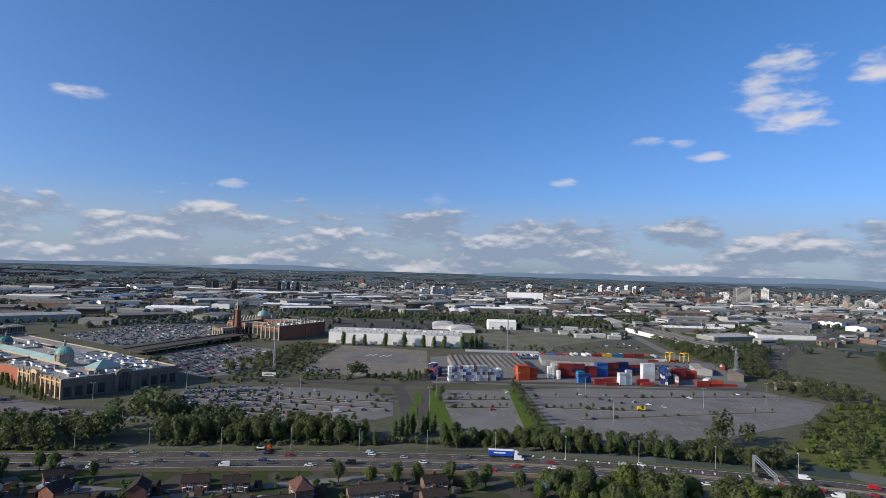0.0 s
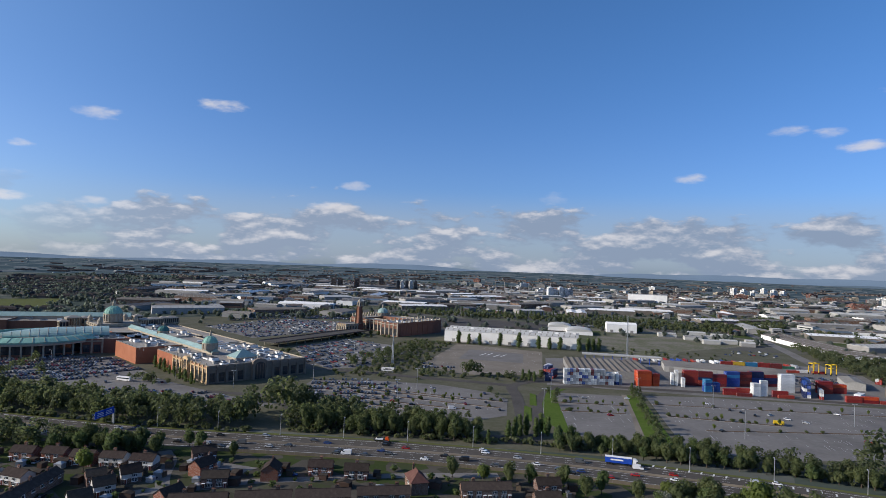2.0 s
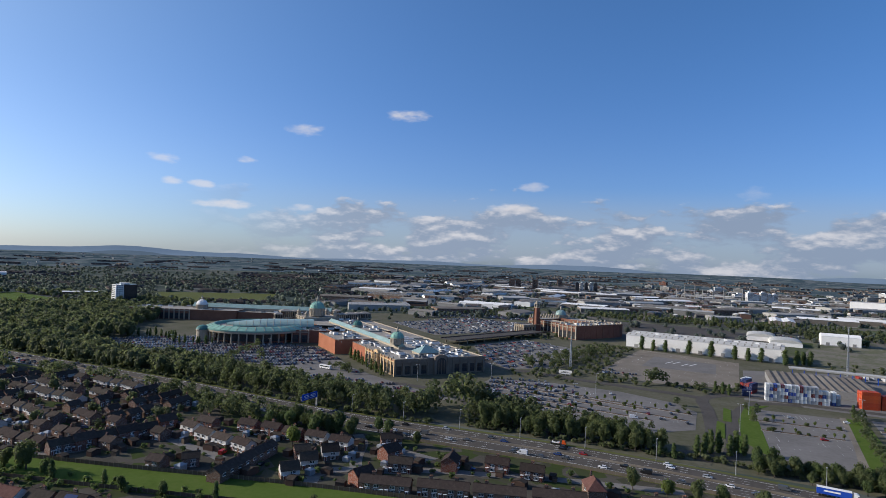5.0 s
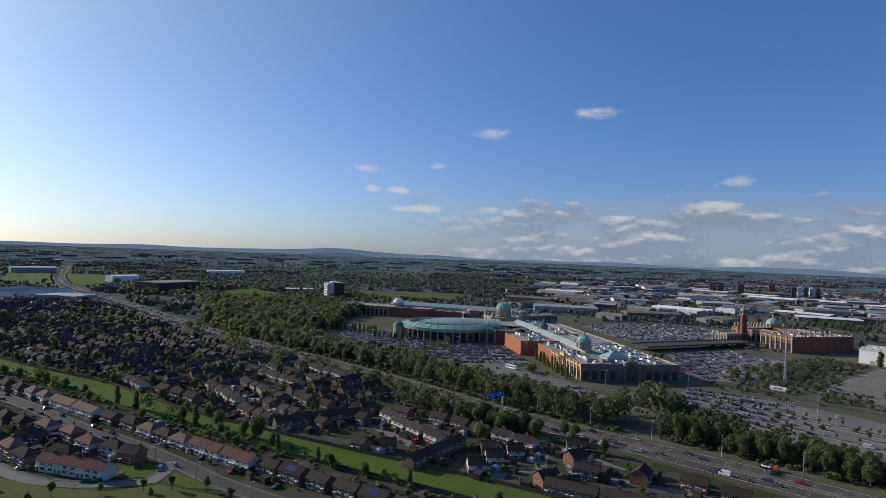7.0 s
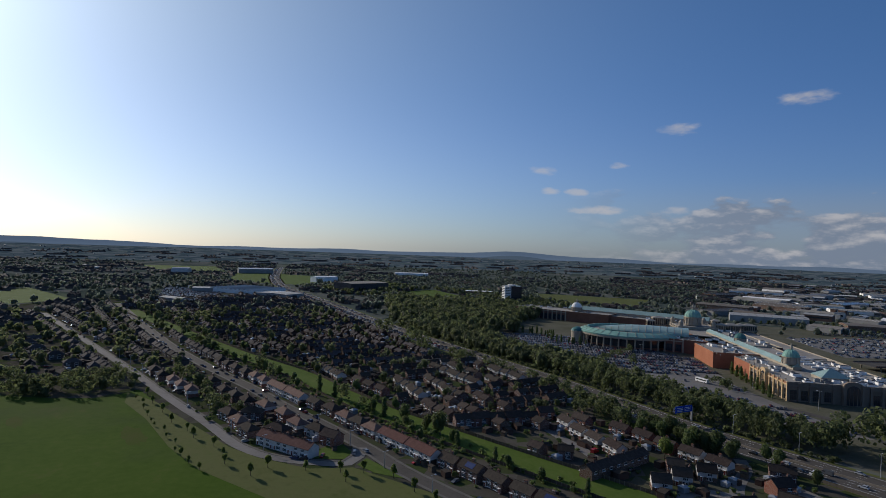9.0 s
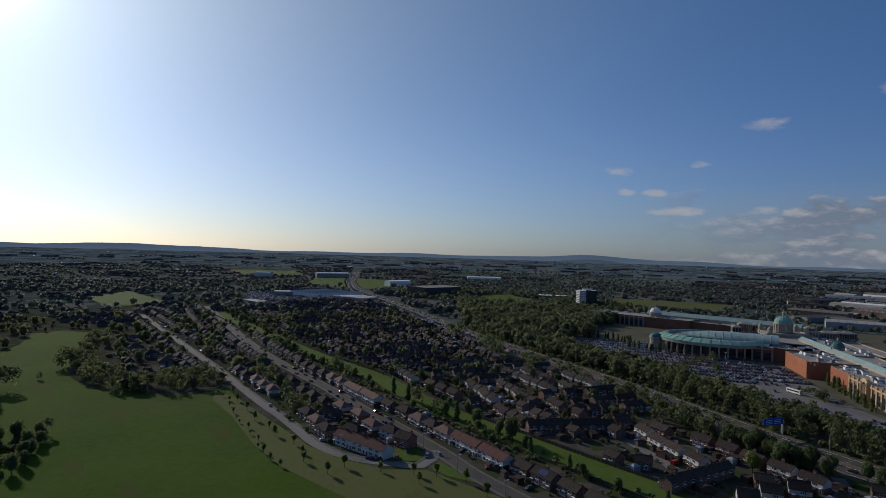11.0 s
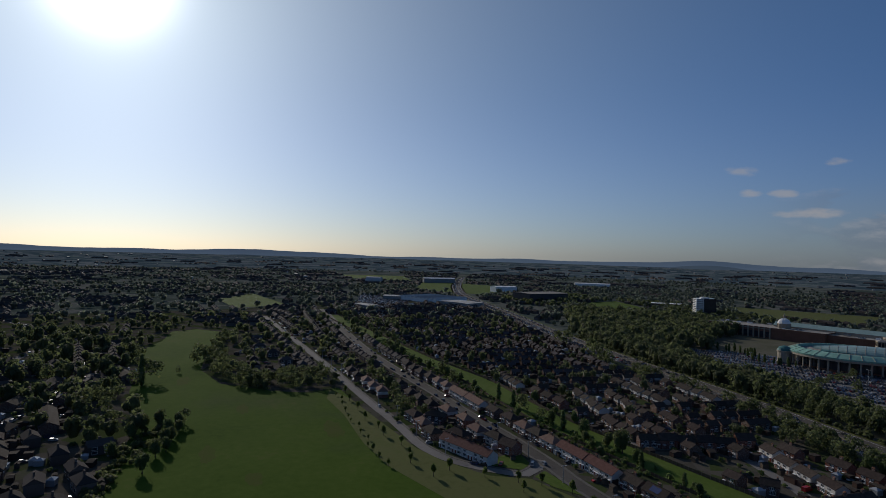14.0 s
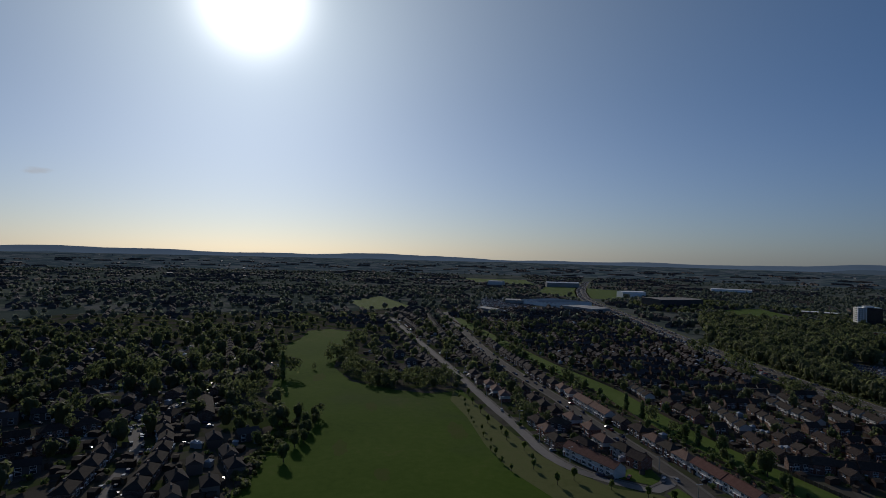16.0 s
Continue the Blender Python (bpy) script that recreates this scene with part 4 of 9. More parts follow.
# ---------------------------------------------------------------- houses
def house(name, label, units, unit_w, depth, eave, rise, roof, wall_mat, roof_mat, upper=None, solar=False, front_gable=False):
    """A house or row of houses with its front to -y and its ridge along x."""
    w = units * unit_w
    t = thing(name, 0, 0, 0, 0, label, "house")
    b = Build()
    mats = [wall_mat, upper or wall_mat]
    if upper:
        b.prism([(-w / 2, -depth / 2), (w / 2, -depth / 2), (w / 2, depth / 2), (-w / 2, depth / 2)], 0, eave * 0.5, 0)
        b.prism([(-w / 2 - 0.03, -depth / 2 - 0.03), (w / 2 + 0.03, -depth / 2 - 0.03), (w / 2 + 0.03, depth / 2 + 0.03), (-w / 2 - 0.03, depth / 2 + 0.03)], eave * 0.5, eave, 1)
    else:
        b.prism([(-w / 2, -depth / 2), (w / 2, -depth / 2), (w / 2, depth / 2), (-w / 2, depth / 2)], 0, eave, 0)
    if roof == "gable":
        for sx in (-1, 1):
            e = sx * w / 2
            b.add([(e, -depth / 2, eave), (e, depth / 2, eave), (e, 0, eave + rise)], [(0, 1, 2) if sx > 0 else (2, 1, 0)], 1 if upper else 0)
    part("wall", b, mats, t)
    b = Build()
    if roof == "gable":
        b.gable(0, 0, eave, w, depth, rise, 0)
    else:
        b.hip(0, 0, eave, w, depth, rise, 0)
    b.box(0, 0, eave + rise + 0.05, max(0.6, w - (0 if roof == "gable" else depth) + 0.5), 0.3, 0.22, 0)
    r = part("roof", b, roof_mat, t)
    if front_gable:
        b = Build()
        for u in range(units):
            x = -w / 2 + unit_w * (u + 0.5)
            b.prism([(x - 1.9, -depth / 2 - 0.9), (x + 1.9, -depth / 2 - 0.9), (x + 1.9, -depth / 2), (x - 1.9, -depth / 2)], 0, eave, 0)
            b.add([(x - 1.9, -depth / 2 - 0.9, eave), (x + 1.9, -depth / 2 - 0.9, eave), (x, -depth / 2 - 0.9, eave + 1.9)], [(0, 1, 2)], 0)
            b.add([(x - 2.2, -depth / 2 - 1.1, eave - 0.3), (x, -depth / 2 - 1.1, eave + 2.0), (x, 0, eave + 2.0), (x - 2.2, 0, eave - 0.3)], [(0, 1, 2, 3)], 1)
            b.add([(x + 2.2, -depth / 2 - 1.1, eave - 0.3), (x, -depth / 2 - 1.1, eave + 2.0), (x, 0, eave + 2.0), (x + 2.2, 0, eave - 0.3)], [(3, 2, 1, 0)], 1)
        part("front_gable", b, [upper or M_RENDER, roof_mat], t, "projecting front gable")
    for u in range(units):
        x0 = -w / 2 + unit_w * u
        ridge_x = x0 + unit_w if u % 2 == 0 and units > 1 else None
        if ridge_x is not None:
            x = min(ridge_x, w / 2 - 0.6)
            b = Build()
            b.box(x, 0.25, eave + rise - 1.1, 1.5, 0.7, 2.3, 0)
            b.box(x, 0.25, eave + rise + 1.2, 1.7, 0.9, 0.18, 0)
            for k in (-0.45, 0, 0.45):
                b.lathe(x + k, 0.25, [(0.13, eave + rise + 1.38), (0.11, eave + rise + 1.8)], 6, 1)
            part("chimney", b, [M_BRICKDARK, M_POT], t)
    if units == 1:
        b = Build()
        b.box(w / 2 - 0.8, 0.3, eave + rise * 0.4, 0.8, 0.7, rise * 0.6 + 1.1, 0)
        b.lathe(w / 2 - 0.8, 0.3, [(0.14, eave + rise + 1.1), (0.12, eave + rise + 1.5)], 6, 1)
        part("chimney", b, [M_BRICKDARK, M_POT], t)
    fy = -depth / 2 - (0.9 if front_gable else 0)
    win, dor = WINDOW, DOOR
    for u in range(units):
        x0 = -w / 2 + unit_w * u
        flip = -1 if u % 2 else 1
        mid = x0 + unit_w / 2
        for x, z, mesh in ((mid + flip * unit_w * 0.14 * (0 if front_gable else 1), eave * 0.62, win[0]), (mid + flip * unit_w * 0.14 * (0 if front_gable else 1), eave * 0.16, win[1])):
            p = part("window", mesh, None, t)
            p.location = (x, fy - 0.03, z)
        p = part("door", dor, None, t)
        p.location = (mid - flip * unit_w * 0.3, -depth / 2 - 0.03, 0.1)
        p = part("window", win[0], None, t)
        p.location, p.rotation_euler = (mid, depth / 2 + 0.03, eave * 0.62), (0, 0, math.pi)
    if solar:
        b = Build()
        k = rise / (depth / 2)
        vs = [(-2.6, -depth / 2 + 0.6, eave + 0.6 * k + 0.26), (2.6, -depth / 2 + 0.6, eave + 0.6 * k + 0.26), (2.6, -0.8, eave + rise - 0.8 * k + 0.26), (-2.6, -0.8, eave + rise - 0.8 * k + 0.26)]
        b.add(vs + [(x, y, z - 0.06) for x, y, z in vs], [(0, 1, 2, 3), (4, 5, 1, 0), (5, 6, 2, 1), (6, 7, 3, 2), (7, 4, 0, 3)], 0)
        part("solar_panel", b, M_SOLAR, t, "dark blue solar panels")
    return t


def window_mesh(w, h, lights):
    b = Build()
    b.box(0, 0, 0, w, 0.10, h, 0)
    n = lights
    for i in range(n):
        x = -w / 2 + w * (i + 0.5) / n
        b.box(x, -0.045, 0.09, w / n - 0.13, 0.04, h - 0.18, 1)
    b.box(0, -0.06, -0.1, w + 0.2, 0.2, 0.1, 0)
    return b.mesh("window", [M_UPVC, M_GLASS])


def door_mesh():
    b = Build()
    b.box(0, 0, 0, 1.05, 0.12, 2.15, 0)
    b.box(0, -0.05, 0.05, 0.85, 0.06, 2.0, 1)
    b.box(0, -0.45, 2.2, 1.5, 0.9, 0.14, 0)
    return b.mesh("door", [M_UPVC, M_DOOR])


WINDOW = [window_mesh(2.1, 1.25, 3), window_mesh(2.4, 1.5, 4)]
DOOR = door_mesh()

KINDS = {
    "hip_dark": house("semi_detached_house", "semi-detached brick house with a dark hipped tile roof", 2, 6.2, 7.4, 4.6, 2.5, "hip", M_BRICKDARK, M_TILE),
    "hip_brown": house("semi_detached_house", "semi-detached brown brick house with a brown hipped roof", 2, 6.4, 7.4, 4.6, 2.5, "hip", M_BRICKBROWN, M_TILEBROWN),
    "hip_red": house("semi_detached_house", "semi-detached white rendered house with a weathered red hipped roof", 2, 6.2, 7.2, 4.6, 2.5, "hip", M_BRICK, M_TILEPINK, M_RENDER),
    "gable_dark": house("semi_detached_house", "semi-detached brick house with a dark gabled tile roof", 2, 5.4, 6.7, 4.4, 2.2, "gable", M_BRICKDARK, M_TILE),
    "gable_brown": house("semi_detached_house", "semi-detached red brick house with a brown gabled roof", 2, 5.4, 6.7, 4.4, 2.2, "gable", M_BRICK, M_TILEBROWN),
    "gable_white": house("semi_detached_house", "semi-detached house with white boarded upper floor and brown roof", 2, 5.6, 6.7, 4.4, 2.0, "gable", M_BRICKBROWN, M_TILEBROWN, M_RENDER),
    "solar": house("semi_detached_house", "semi-detached brick house with solar panels on a dark roof", 2, 6.2, 7.4, 4.6, 2.5, "gable", M_BRICKDARK, M_TILE, None, True),
    "terrace": house("terraced_row", "row of brick terraced houses under a long brown roof", 4, 5.4, 7.0, 4.4, 2.2, "gable", M_BRICKBROWN, M_TILEBROWN),
    "terrace_red": house("terraced_row", "row of white rendered terraced houses under a red tile roof", 4, 5.4, 7.4, 4.6, 2.4, "gable", M_RENDER, M_TILERED),
    "terrace_orange": house("terraced_row", "row of rendered terraced houses under a pale orange tile roof", 4, 5.8, 7.4, 4.6, 2.4, "gable", M_RENDER, M_TILEPINK),
    "terrace_corner": house("terraced_row", "row of white rendered terraced houses under a weathered red roof", 6, 5.9, 7.2, 4.6, 2.4, "gable", M_RENDER, M_TILERED),
    "hip_brick": house("semi_detached_house", "semi-detached red brick house with a weathered red hipped roof", 2, 6.0, 7.2, 4.6, 2.5, "hip", M_BRICK, M_TILEPINK),
    "hip_white": house("semi_detached_house", "semi-detached white rendered house with a dark hipped roof", 2, 6.2, 7.2, 4.6, 2.5, "hip", M_RENDER, M_TILE),
    "link_dark": house("small_house", "small brick house with a dark gabled roof in a stepped row", 1, 7.4, 7.0, 4.3, 2.0, "gable", M_BRICKDARK, M_TILE),
    "link_brown": house("small_house", "small red-brown brick house with a brown gabled roof", 1, 7.4, 7.0, 4.3, 2.0, "gable", M_BRICKBROWN, M_TILEBROWN),
    "link_white": house("small_house", "small house with white boarded upper floor and dark gabled roof", 1, 7.4, 7.0, 4.3, 2.0, "gable", M_BRICKBROWN, M_TILE, M_RENDER),
    "front_gable": house("detached_house", "detached house with a white boarded front gable and dark roof", 1, 8.0, 7.5, 4.4, 2.8, "gable", M_BRICKBROWN, M_TILE, M_RENDER),
    "orange": house("detached_house", "tall detached house with an orange-red tile roof", 1, 12.0, 7.5, 5.5, 3.4, "hip", M_BRICKBROWN, M_TILERED),
    "brick": house("detached_house", "detached red brick house with a steep dark gabled roof", 1, 9.5, 7.5, 4.8, 2.6, "gable", M_BRICK, M_TILEBROWN),
}
TAKEN, BUILT = [], set()


def place(kind, x, y, rot, group=""):
    m = pose(x, y, 0.05, 0, 0, rot + rng.uniform(-1.5, 1.5))
    if kind in BUILT:
        t = copy_thing(KINDS[kind], m)
    else:
        t = KINDS[kind]
        t.matrix_basis = m
        BUILT.add(kind)
    if group:
        tagged(t, group=group)
    TAKEN.append((x, y))
    return t


# hand-set houses of the near estate (north of the green strip)
for x, y in ((-219, 263.5), (-203.5, 256), (-190, 252.5), (-176.5, 250)):
    place("gable_white", x, y, -15, "white boarded houses in a row")
for x, y in ((-217, 274), (-194, 279), (-179, 279), (-164, 276), (-150, 276), (-135, 274)):
    place("gable_brown" if x < -160 else "gable_white", x, y, -3, "houses beside the motorway trees")
for kind, x, y, rot in (("terrace", -163, 221.5, -90), ("terrace", -163, 243, -90), ("link_brown", -197, 215.5, 5), ("link_dark", -186, 224, 40), ("front_gable", -136.5, 243.5, 40), ("front_gable", -137.5, 229, 40), ("front_gable", -133, 258, 35), ("link_dark", -146, 254, 40),
                        ("brick", -105, 235, 60), ("brick", -106, 269, 65), ("gable_dark", -95, 256, 10), ("brick", -74, 267, 95), ("gable_brown", -53, 274, 2), ("gable_dark", -36, 271, 2),
                        ("terrace", -92, 231, 10), ("terrace", -68, 236, 10), ("terrace", -45, 240, 10), ("terrace", -21, 245, 8), ("orange", -8, 259, 105), ("terrace", 22, 254, 8),
                        ("gable_dark", 50, 262, 8), ("gable_dark", -113, 288, 30), ("gable_dark", 47, 246, 8)):
    place(kind, x, y, rot)
for i, (x, y) in enumerate(((-253, 214), (-249, 223), (-245, 233), (-241, 241), (-237, 250), (-238, 265))):
    place("brick" if i % 2 else "gable_dark", x, y, 68, "brick houses along a side street")
# both sides of the avenue
for kind, x, y, rot in (("terrace_orange", -372.5, 152.8, 4), ("terrace_orange", -349, 154.4, 4), ("gable_dark", -326, 157, 4), ("hip_brown", -308.5, 159.5, 3), ("hip_red", -290.5, 159, 3), ("hip_dark", -277, 160, 3),
                        ("hip_red", -263.5, 160.5, 4), ("terrace_red", -244.5, 162.6, 3.5), ("terrace_red", -223, 164, 3.5), ("gable_dark", -204.5, 167, 3), ("solar", -190.8, 168.4, 2), ("gable_dark", -176.5, 170, 2),
                        ("gable_dark", -162, 171.5, 4), ("solar", -148, 172.5, 6), ("hip_dark", -131, 175, 8), ("hip_dark", -115, 177, 8), ("hip_brown", -99, 179, 8), ("hip_dark", -83, 182, 8), ("hip_dark", -65, 185, 8),
                        ("hip_red", -397, 152, -3), ("hip_red", -412, 151, -2), ("hip_dark", -429, 150, -2), ("hip_brown", -446, 148, 0), ("hip_dark", -462, 147, 0), ("hip_dark", -480, 147, 0)):
    place(kind, x, y, rot, "houses along the avenue")
for kind, x, y, rot in (("hip_red", -334, 129, 4), ("hip_brick", -313.5, 132.3, 3), ("hip_red", -292, 130.8, 6), ("hip_white", -277, 135, 12), ("brick", -262.5, 136, 20), ("hip_dark", -324, 117, 50), ("hip_brown", -329, 106, 8), ("hip_brick", -312, 106, 5),
                        ("hip_dark", -295, 105.5, 8), ("terrace_corner", -266, 114, 22), ("hip_brown", -288, 118, 24), ("hip_dark", -350, 124, 174), ("hip_dark", -366, 122, 174), ("hip_brown", -382, 120, 176),
                        ("hip_red", -427, 99, -4), ("hip_red", -409, 100, -4), ("hip_red", -393, 102, -6), ("hip_dark", -412, 121, 178),
                        ("hip_dark", -456, 117, 178), ("hip_dark", -446, 96, -2), ("hip_brown", -466, 95, -2)):
    place(kind, x, y, rot, "houses between avenue and park road")


def free_of_houses(x, y, d):
    """True where no house centre lies within d; x and y may be arrays."""
    p = np.array(TAKEN)
    x, y = np.atleast_1d(x).astype(float), np.atleast_1d(y).astype(float)
    ok = ((x[:, None] - p[:, 0]) ** 2 + (y[:, None] - p[:, 1]) ** 2 > d * d).all(axis=1)
    return ok if len(ok) > 1 else bool(ok[0])


# rows parallel to the motorway: near ones as single houses, the rest joined
FARHOUSE = []
def templates_of_houses(windows=True, sizes=((11.6, 7.0, 4.6, 2.4, True), (11, 6.9, 4.4, 2.2, False), (21, 7.2, 4.4, 2.2, False))):
    out = []
    for w, d, e, r, hipped in sizes:
        b = Build()
        b.prism([(-w / 2, -d / 2), (w / 2, -d / 2), (w / 2, d / 2), (-w / 2, d / 2)], 0, e, 0, 1)
        if hipped:
            b.hip(0, 0, e, w, d, r, 1)
        else:
            b.gable(0, 0, e, w, d, r, 1, 0)
        b.box(0, 0.2, e + r - 0.8, 1.4, 0.7, 2.0, 0)
        for s in (-1, 1):
            for k in range(int(w / 5.4) if windows else 0):
                x = -w / 2 + 5.4 * (k + 0.5)
                for z, hh in ((0.8, 1.3), (2.8, 1.1)):
                    b.add([(x - 1.1, s * (d / 2 + 0.05), z), (x + 1.1, s * (d / 2 + 0.05), z), (x + 1.1, s * (d / 2 + 0.05), z + hh), (x - 1.1, s * (d / 2 + 0.05), z + hh)], [(0, 1, 2, 3) if s < 0 else (3, 2, 1, 0)], 2)
                    b.add([(x - 1.25, s * (d / 2 + 0.03), z - 0.15), (x + 1.25, s * (d / 2 + 0.03), z - 0.15), (x + 1.25, s * (d / 2 + 0.03), z + hh + 0.15), (x - 1.25, s * (d / 2 + 0.03), z + hh + 0.15)], [(0, 1, 2, 3) if s < 0 else (3, 2, 1, 0)], 3)
        out.append(arrays(b))
    return out


def plain_house(w, d, e, r):
    """Walls and a hipped roof alone, for houses over a kilometre off."""
    b = Build()
    b.prism([(-w / 2, -d / 2), (w / 2, -d / 2), (w / 2, d / 2), (-w / 2, d / 2)], 0, e, 0, 1)
    a, c, k = w / 2 + 0.3, d / 2 + 0.3, w / 2 - d / 2
    b.add([(-a, -c, e), (a, -c, e), (a, c, e), (-a, c, e), (-k, 0, e + r), (k, 0, e + r)], [(0, 1, 5, 4), (1, 2, 5), (2, 3, 4, 5), (3, 0, 4)], 1)
    return arrays(b)


HOUSES = templates_of_houses() + templates_of_houses(False) + templates_of_houses(True, ((7.6, 7.0, 4.3, 2.1, False),)) + [plain_house(11.6, 7.2, 4.6, 2.4), plain_house(22, 7.4, 4.6, 2.3)]
count = 0


def estate_block(x, y, head):
    """Up to a dozen houses on one side street."""
    global count
    turn = head + (90 if rng.random() < 0.38 else 0) + rng.uniform(-7, 7)
    c, s = math.cos(radians(turn)), math.sin(radians(turn))
    rows = ((-22, 0), (-5, 180), (19, 0)) if rng.random() < 0.7 else ((-18, 0), (6, 180))
    kinds = [("link_dark", "link_dark", "link_brown"), ("link_brown", "link_dark", "link_brown"), ("link_white", "link_dark", "link_white")][int(rng.integers(3))]
    for v, flip in rows:
        lag = rng.uniform(-3, 3)
        for i in range(-4, 4):
            u = (i + 0.5) * 9.0 + lag + rng.uniform(-0.5, 0.5)
            v1 = v + (i % 3) * 0.8
            px, py = x + u * c - v1 * s, y + u * s + v1 * c
            if near_line(STRIP, [px], [py], 18)[0] or near_line(MOTORWAY, [px], [py], HALF + 12)[0] or not free_of_houses(px, py, 8.3) or rng.random() < 0.14:
                continue
            if py < np.interp(-px, [-s0 for s0, _ in STRIP], [q for _, q in STRIP]):
                continue
            if px > -420 and count < 100:
                count += 1
                place(kinds[int(rng.integers(3))], px, py, turn + flip, "estate houses")
            else:
                TAKEN.append((px, py))
                FARHOUSE.append((6, px, py, 0.05, radians(turn + flip), rng.uniform(0.82, 1.0), rng.uniform(0.86, 1.0)))


for d in (48, 104, 160, 216, 272):
    row = aside(MOTORWAY, d)
    s, total = 0.0, length(row)
    while s < total:
        x, y, head = along(row, s)
        s += 64
        if -1080 < x < -232:
            estate_block(x, y, head + 180)
# row beside the strip
for x in range(-395, -300, 15):
    if free_of_houses(x, 208, 12):
        place("gable_brown" if x % 2 else "gable_dark", x, 208 + (x + 395) * 0.03, -2, "houses beside the green strip")

# ---------------------------------------------------------------- suburb south and west of the meadow
SW = [(-250, -60), (-300, -58), (-330, -62), (-350, -48), (-420, -62), (-505, -75), (-600, -104), (-640, -200), (-600, -330), (-400, -330), (-250, -260)]
SWROADS = [smooth_line([(-240, -100), (-298, -106), (-345, -120), (-411, -108), (-469, -100), (-522, -97), (-640, -120)], 8), smooth_line([(-411, -108), (-430, -157), (-413, -189), (-414, -260)], 8),
           smooth_line([(-560, -170), (-628, -165), (-689, -148), (-880, -266)], 10), smooth_line([(-270, -240), (-300, -170), (-340, -118)], 8)]
for i, road_line in enumerate(SWROADS):
    band("road_side", road_line, -3.4, 3.4, 0.15 + 0.005 * i, M_OLDASPHALT, "narrow grey side street", "road")
# low flat-roofed school beside the street
def school(x, y, rot, lx, wy):
    t = thing("school_building", x, y, 0.05, rot, "long low school building with a dark roof and white window strips", "school")
    b = Build()
    b.prism([(-lx / 2, -wy / 2), (lx / 2, -wy / 2), (lx / 2, wy / 2), (-lx / 2, wy / 2)], 0, 4.0, 0)
    part("wall", b, M_BRICKDARK, t)
    b = Build()
    b.gable(0, 0, 4.0, lx, wy, 2.2, 0, 1)
    part("roof", b, [M_TILE, M_BRICKDARK], t)
    for k in range(int(lx / 8)):
        p = part("window", WINDOW[1], None, t)
        p.location = (-lx / 2 + 8 * (k + 0.5), -wy / 2 - 0.03, 1.2)
        p = part("window", WINDOW[1], None, t)
        p.location, p.rotation_euler = (-lx / 2 + 8 * (k + 0.5), wy / 2 + 0.03, 1.2), (0, 0, math.pi)
    for k in range(int(lx / 12) + 1):
        TAKEN.append((x + math.cos(radians(rot)) * (-lx / 2 + 12 * k), y + math.sin(radians(rot)) * (-lx / 2 + 12 * k)))


school(-440, -117, -6, 72, 10), school(-505, -78, 20, 62, 10), school(-372, -92, 15, 40, 9)
count = 0
for road_line in SWROADS[:2] + SWROADS[3:]:
    for side in (-1, 1):
        row = aside(road_line, side * 13)
        s, total = 6.0, length(row)
        while s < total:
            x, y, head = along(row, s)
            s += 15.5
            if inside(FIELD, [x], [y])[0] or not free_of_houses(x, y, 15) or any(near_line(l, [x], [y], 9)[0] for l in SWROADS):
                continue
            place(("hip_dark", "hip_brown", "hip_dark", "gable_dark")[int(rng.integers(4))], x, y, head + (0 if side > 0 else 180), "houses south of the meadow")
# back plots
px, py = fill([(-235, -52), (-235, -250), (-420, -330), (-640, -330), (-640, -200), (-560, -130), (-440, -125), (-400, -130), (-350, -100), (-330, -60), (-290, -50)], 17, rng, 0.25)
for x, y in zip(px, py):
    if free_of_houses(x, y, 15) and not any(near_line(l, [x], [y], 10)[0] for l in SWROADS) and not inside(FIELD, [x], [y])[0] and rng.random() < 0.88:
        TAKEN.append((x, y))
        FARHOUSE.append((int(rng.integers(2)), x, y, 0.05, radians(rng.choice([20, 110, 200]) + rng.uniform(-8, 8)), 1.0, 1.0))

# rows farther out along the two roads
for line, sides, lo, hi in ((AVENUE, (-14, 14, 34), -1000, -490), (PARKROAD, (-14, -33, 15), -900, -475)):
    for d in sides:
        row = aside(line, d)
        s, total = 0.0, length(row)
        while s < total:
            x, y, head = along(row, s)
            s += 13.6 if rng.random() < 0.8 else 30
            if lo < x < hi and free_of_houses(x, y, 13) and not inside(FIELD, [x], [y])[0] and not near_line(AVENUE, [x], [y], 10)[0] and not near_line(PARKROAD, [x], [y], 9)[0] and not near_line(STRIP, [x], [y], 15)[0]:
                TAKEN.append((x, y))
                FARHOUSE.append((int(rng.integers(2)), x, y, 0.05, radians(head), 1.0, 1.0))
# block of houses in the crook of the park road
for x, y, rot in ((-500, 60, 5), (-520, 48, 95), (-482, 40, 10), (-540, 60, 5), (-560, 40, 95), (-505, 22, 0), (-530, 22, 0), (-590, 55, 5), (-600, 30, 90), (-575, 20, 0), (-470, 62, 5), (-620, 58, 5), (-630, 25, 95)):
    FARHOUSE.append((0, x, y, 0.05, radians(rot), 1.0, 1.0))
    TAKEN.append((x, y))

# ---------------------------------------------------------------- far suburbs, joined
def scatter_sector(a0, a1, r0, r1, n):
    """Points spread evenly over a ring sector; azimuths in degrees to the left of north."""
    r = np.sqrt(rng.uniform(r0 * r0, r1 * r1, n))
    a = np.radians(rng.uniform(a0, a1, n))
    return -np.sin(a) * r, np.cos(a) * r, r


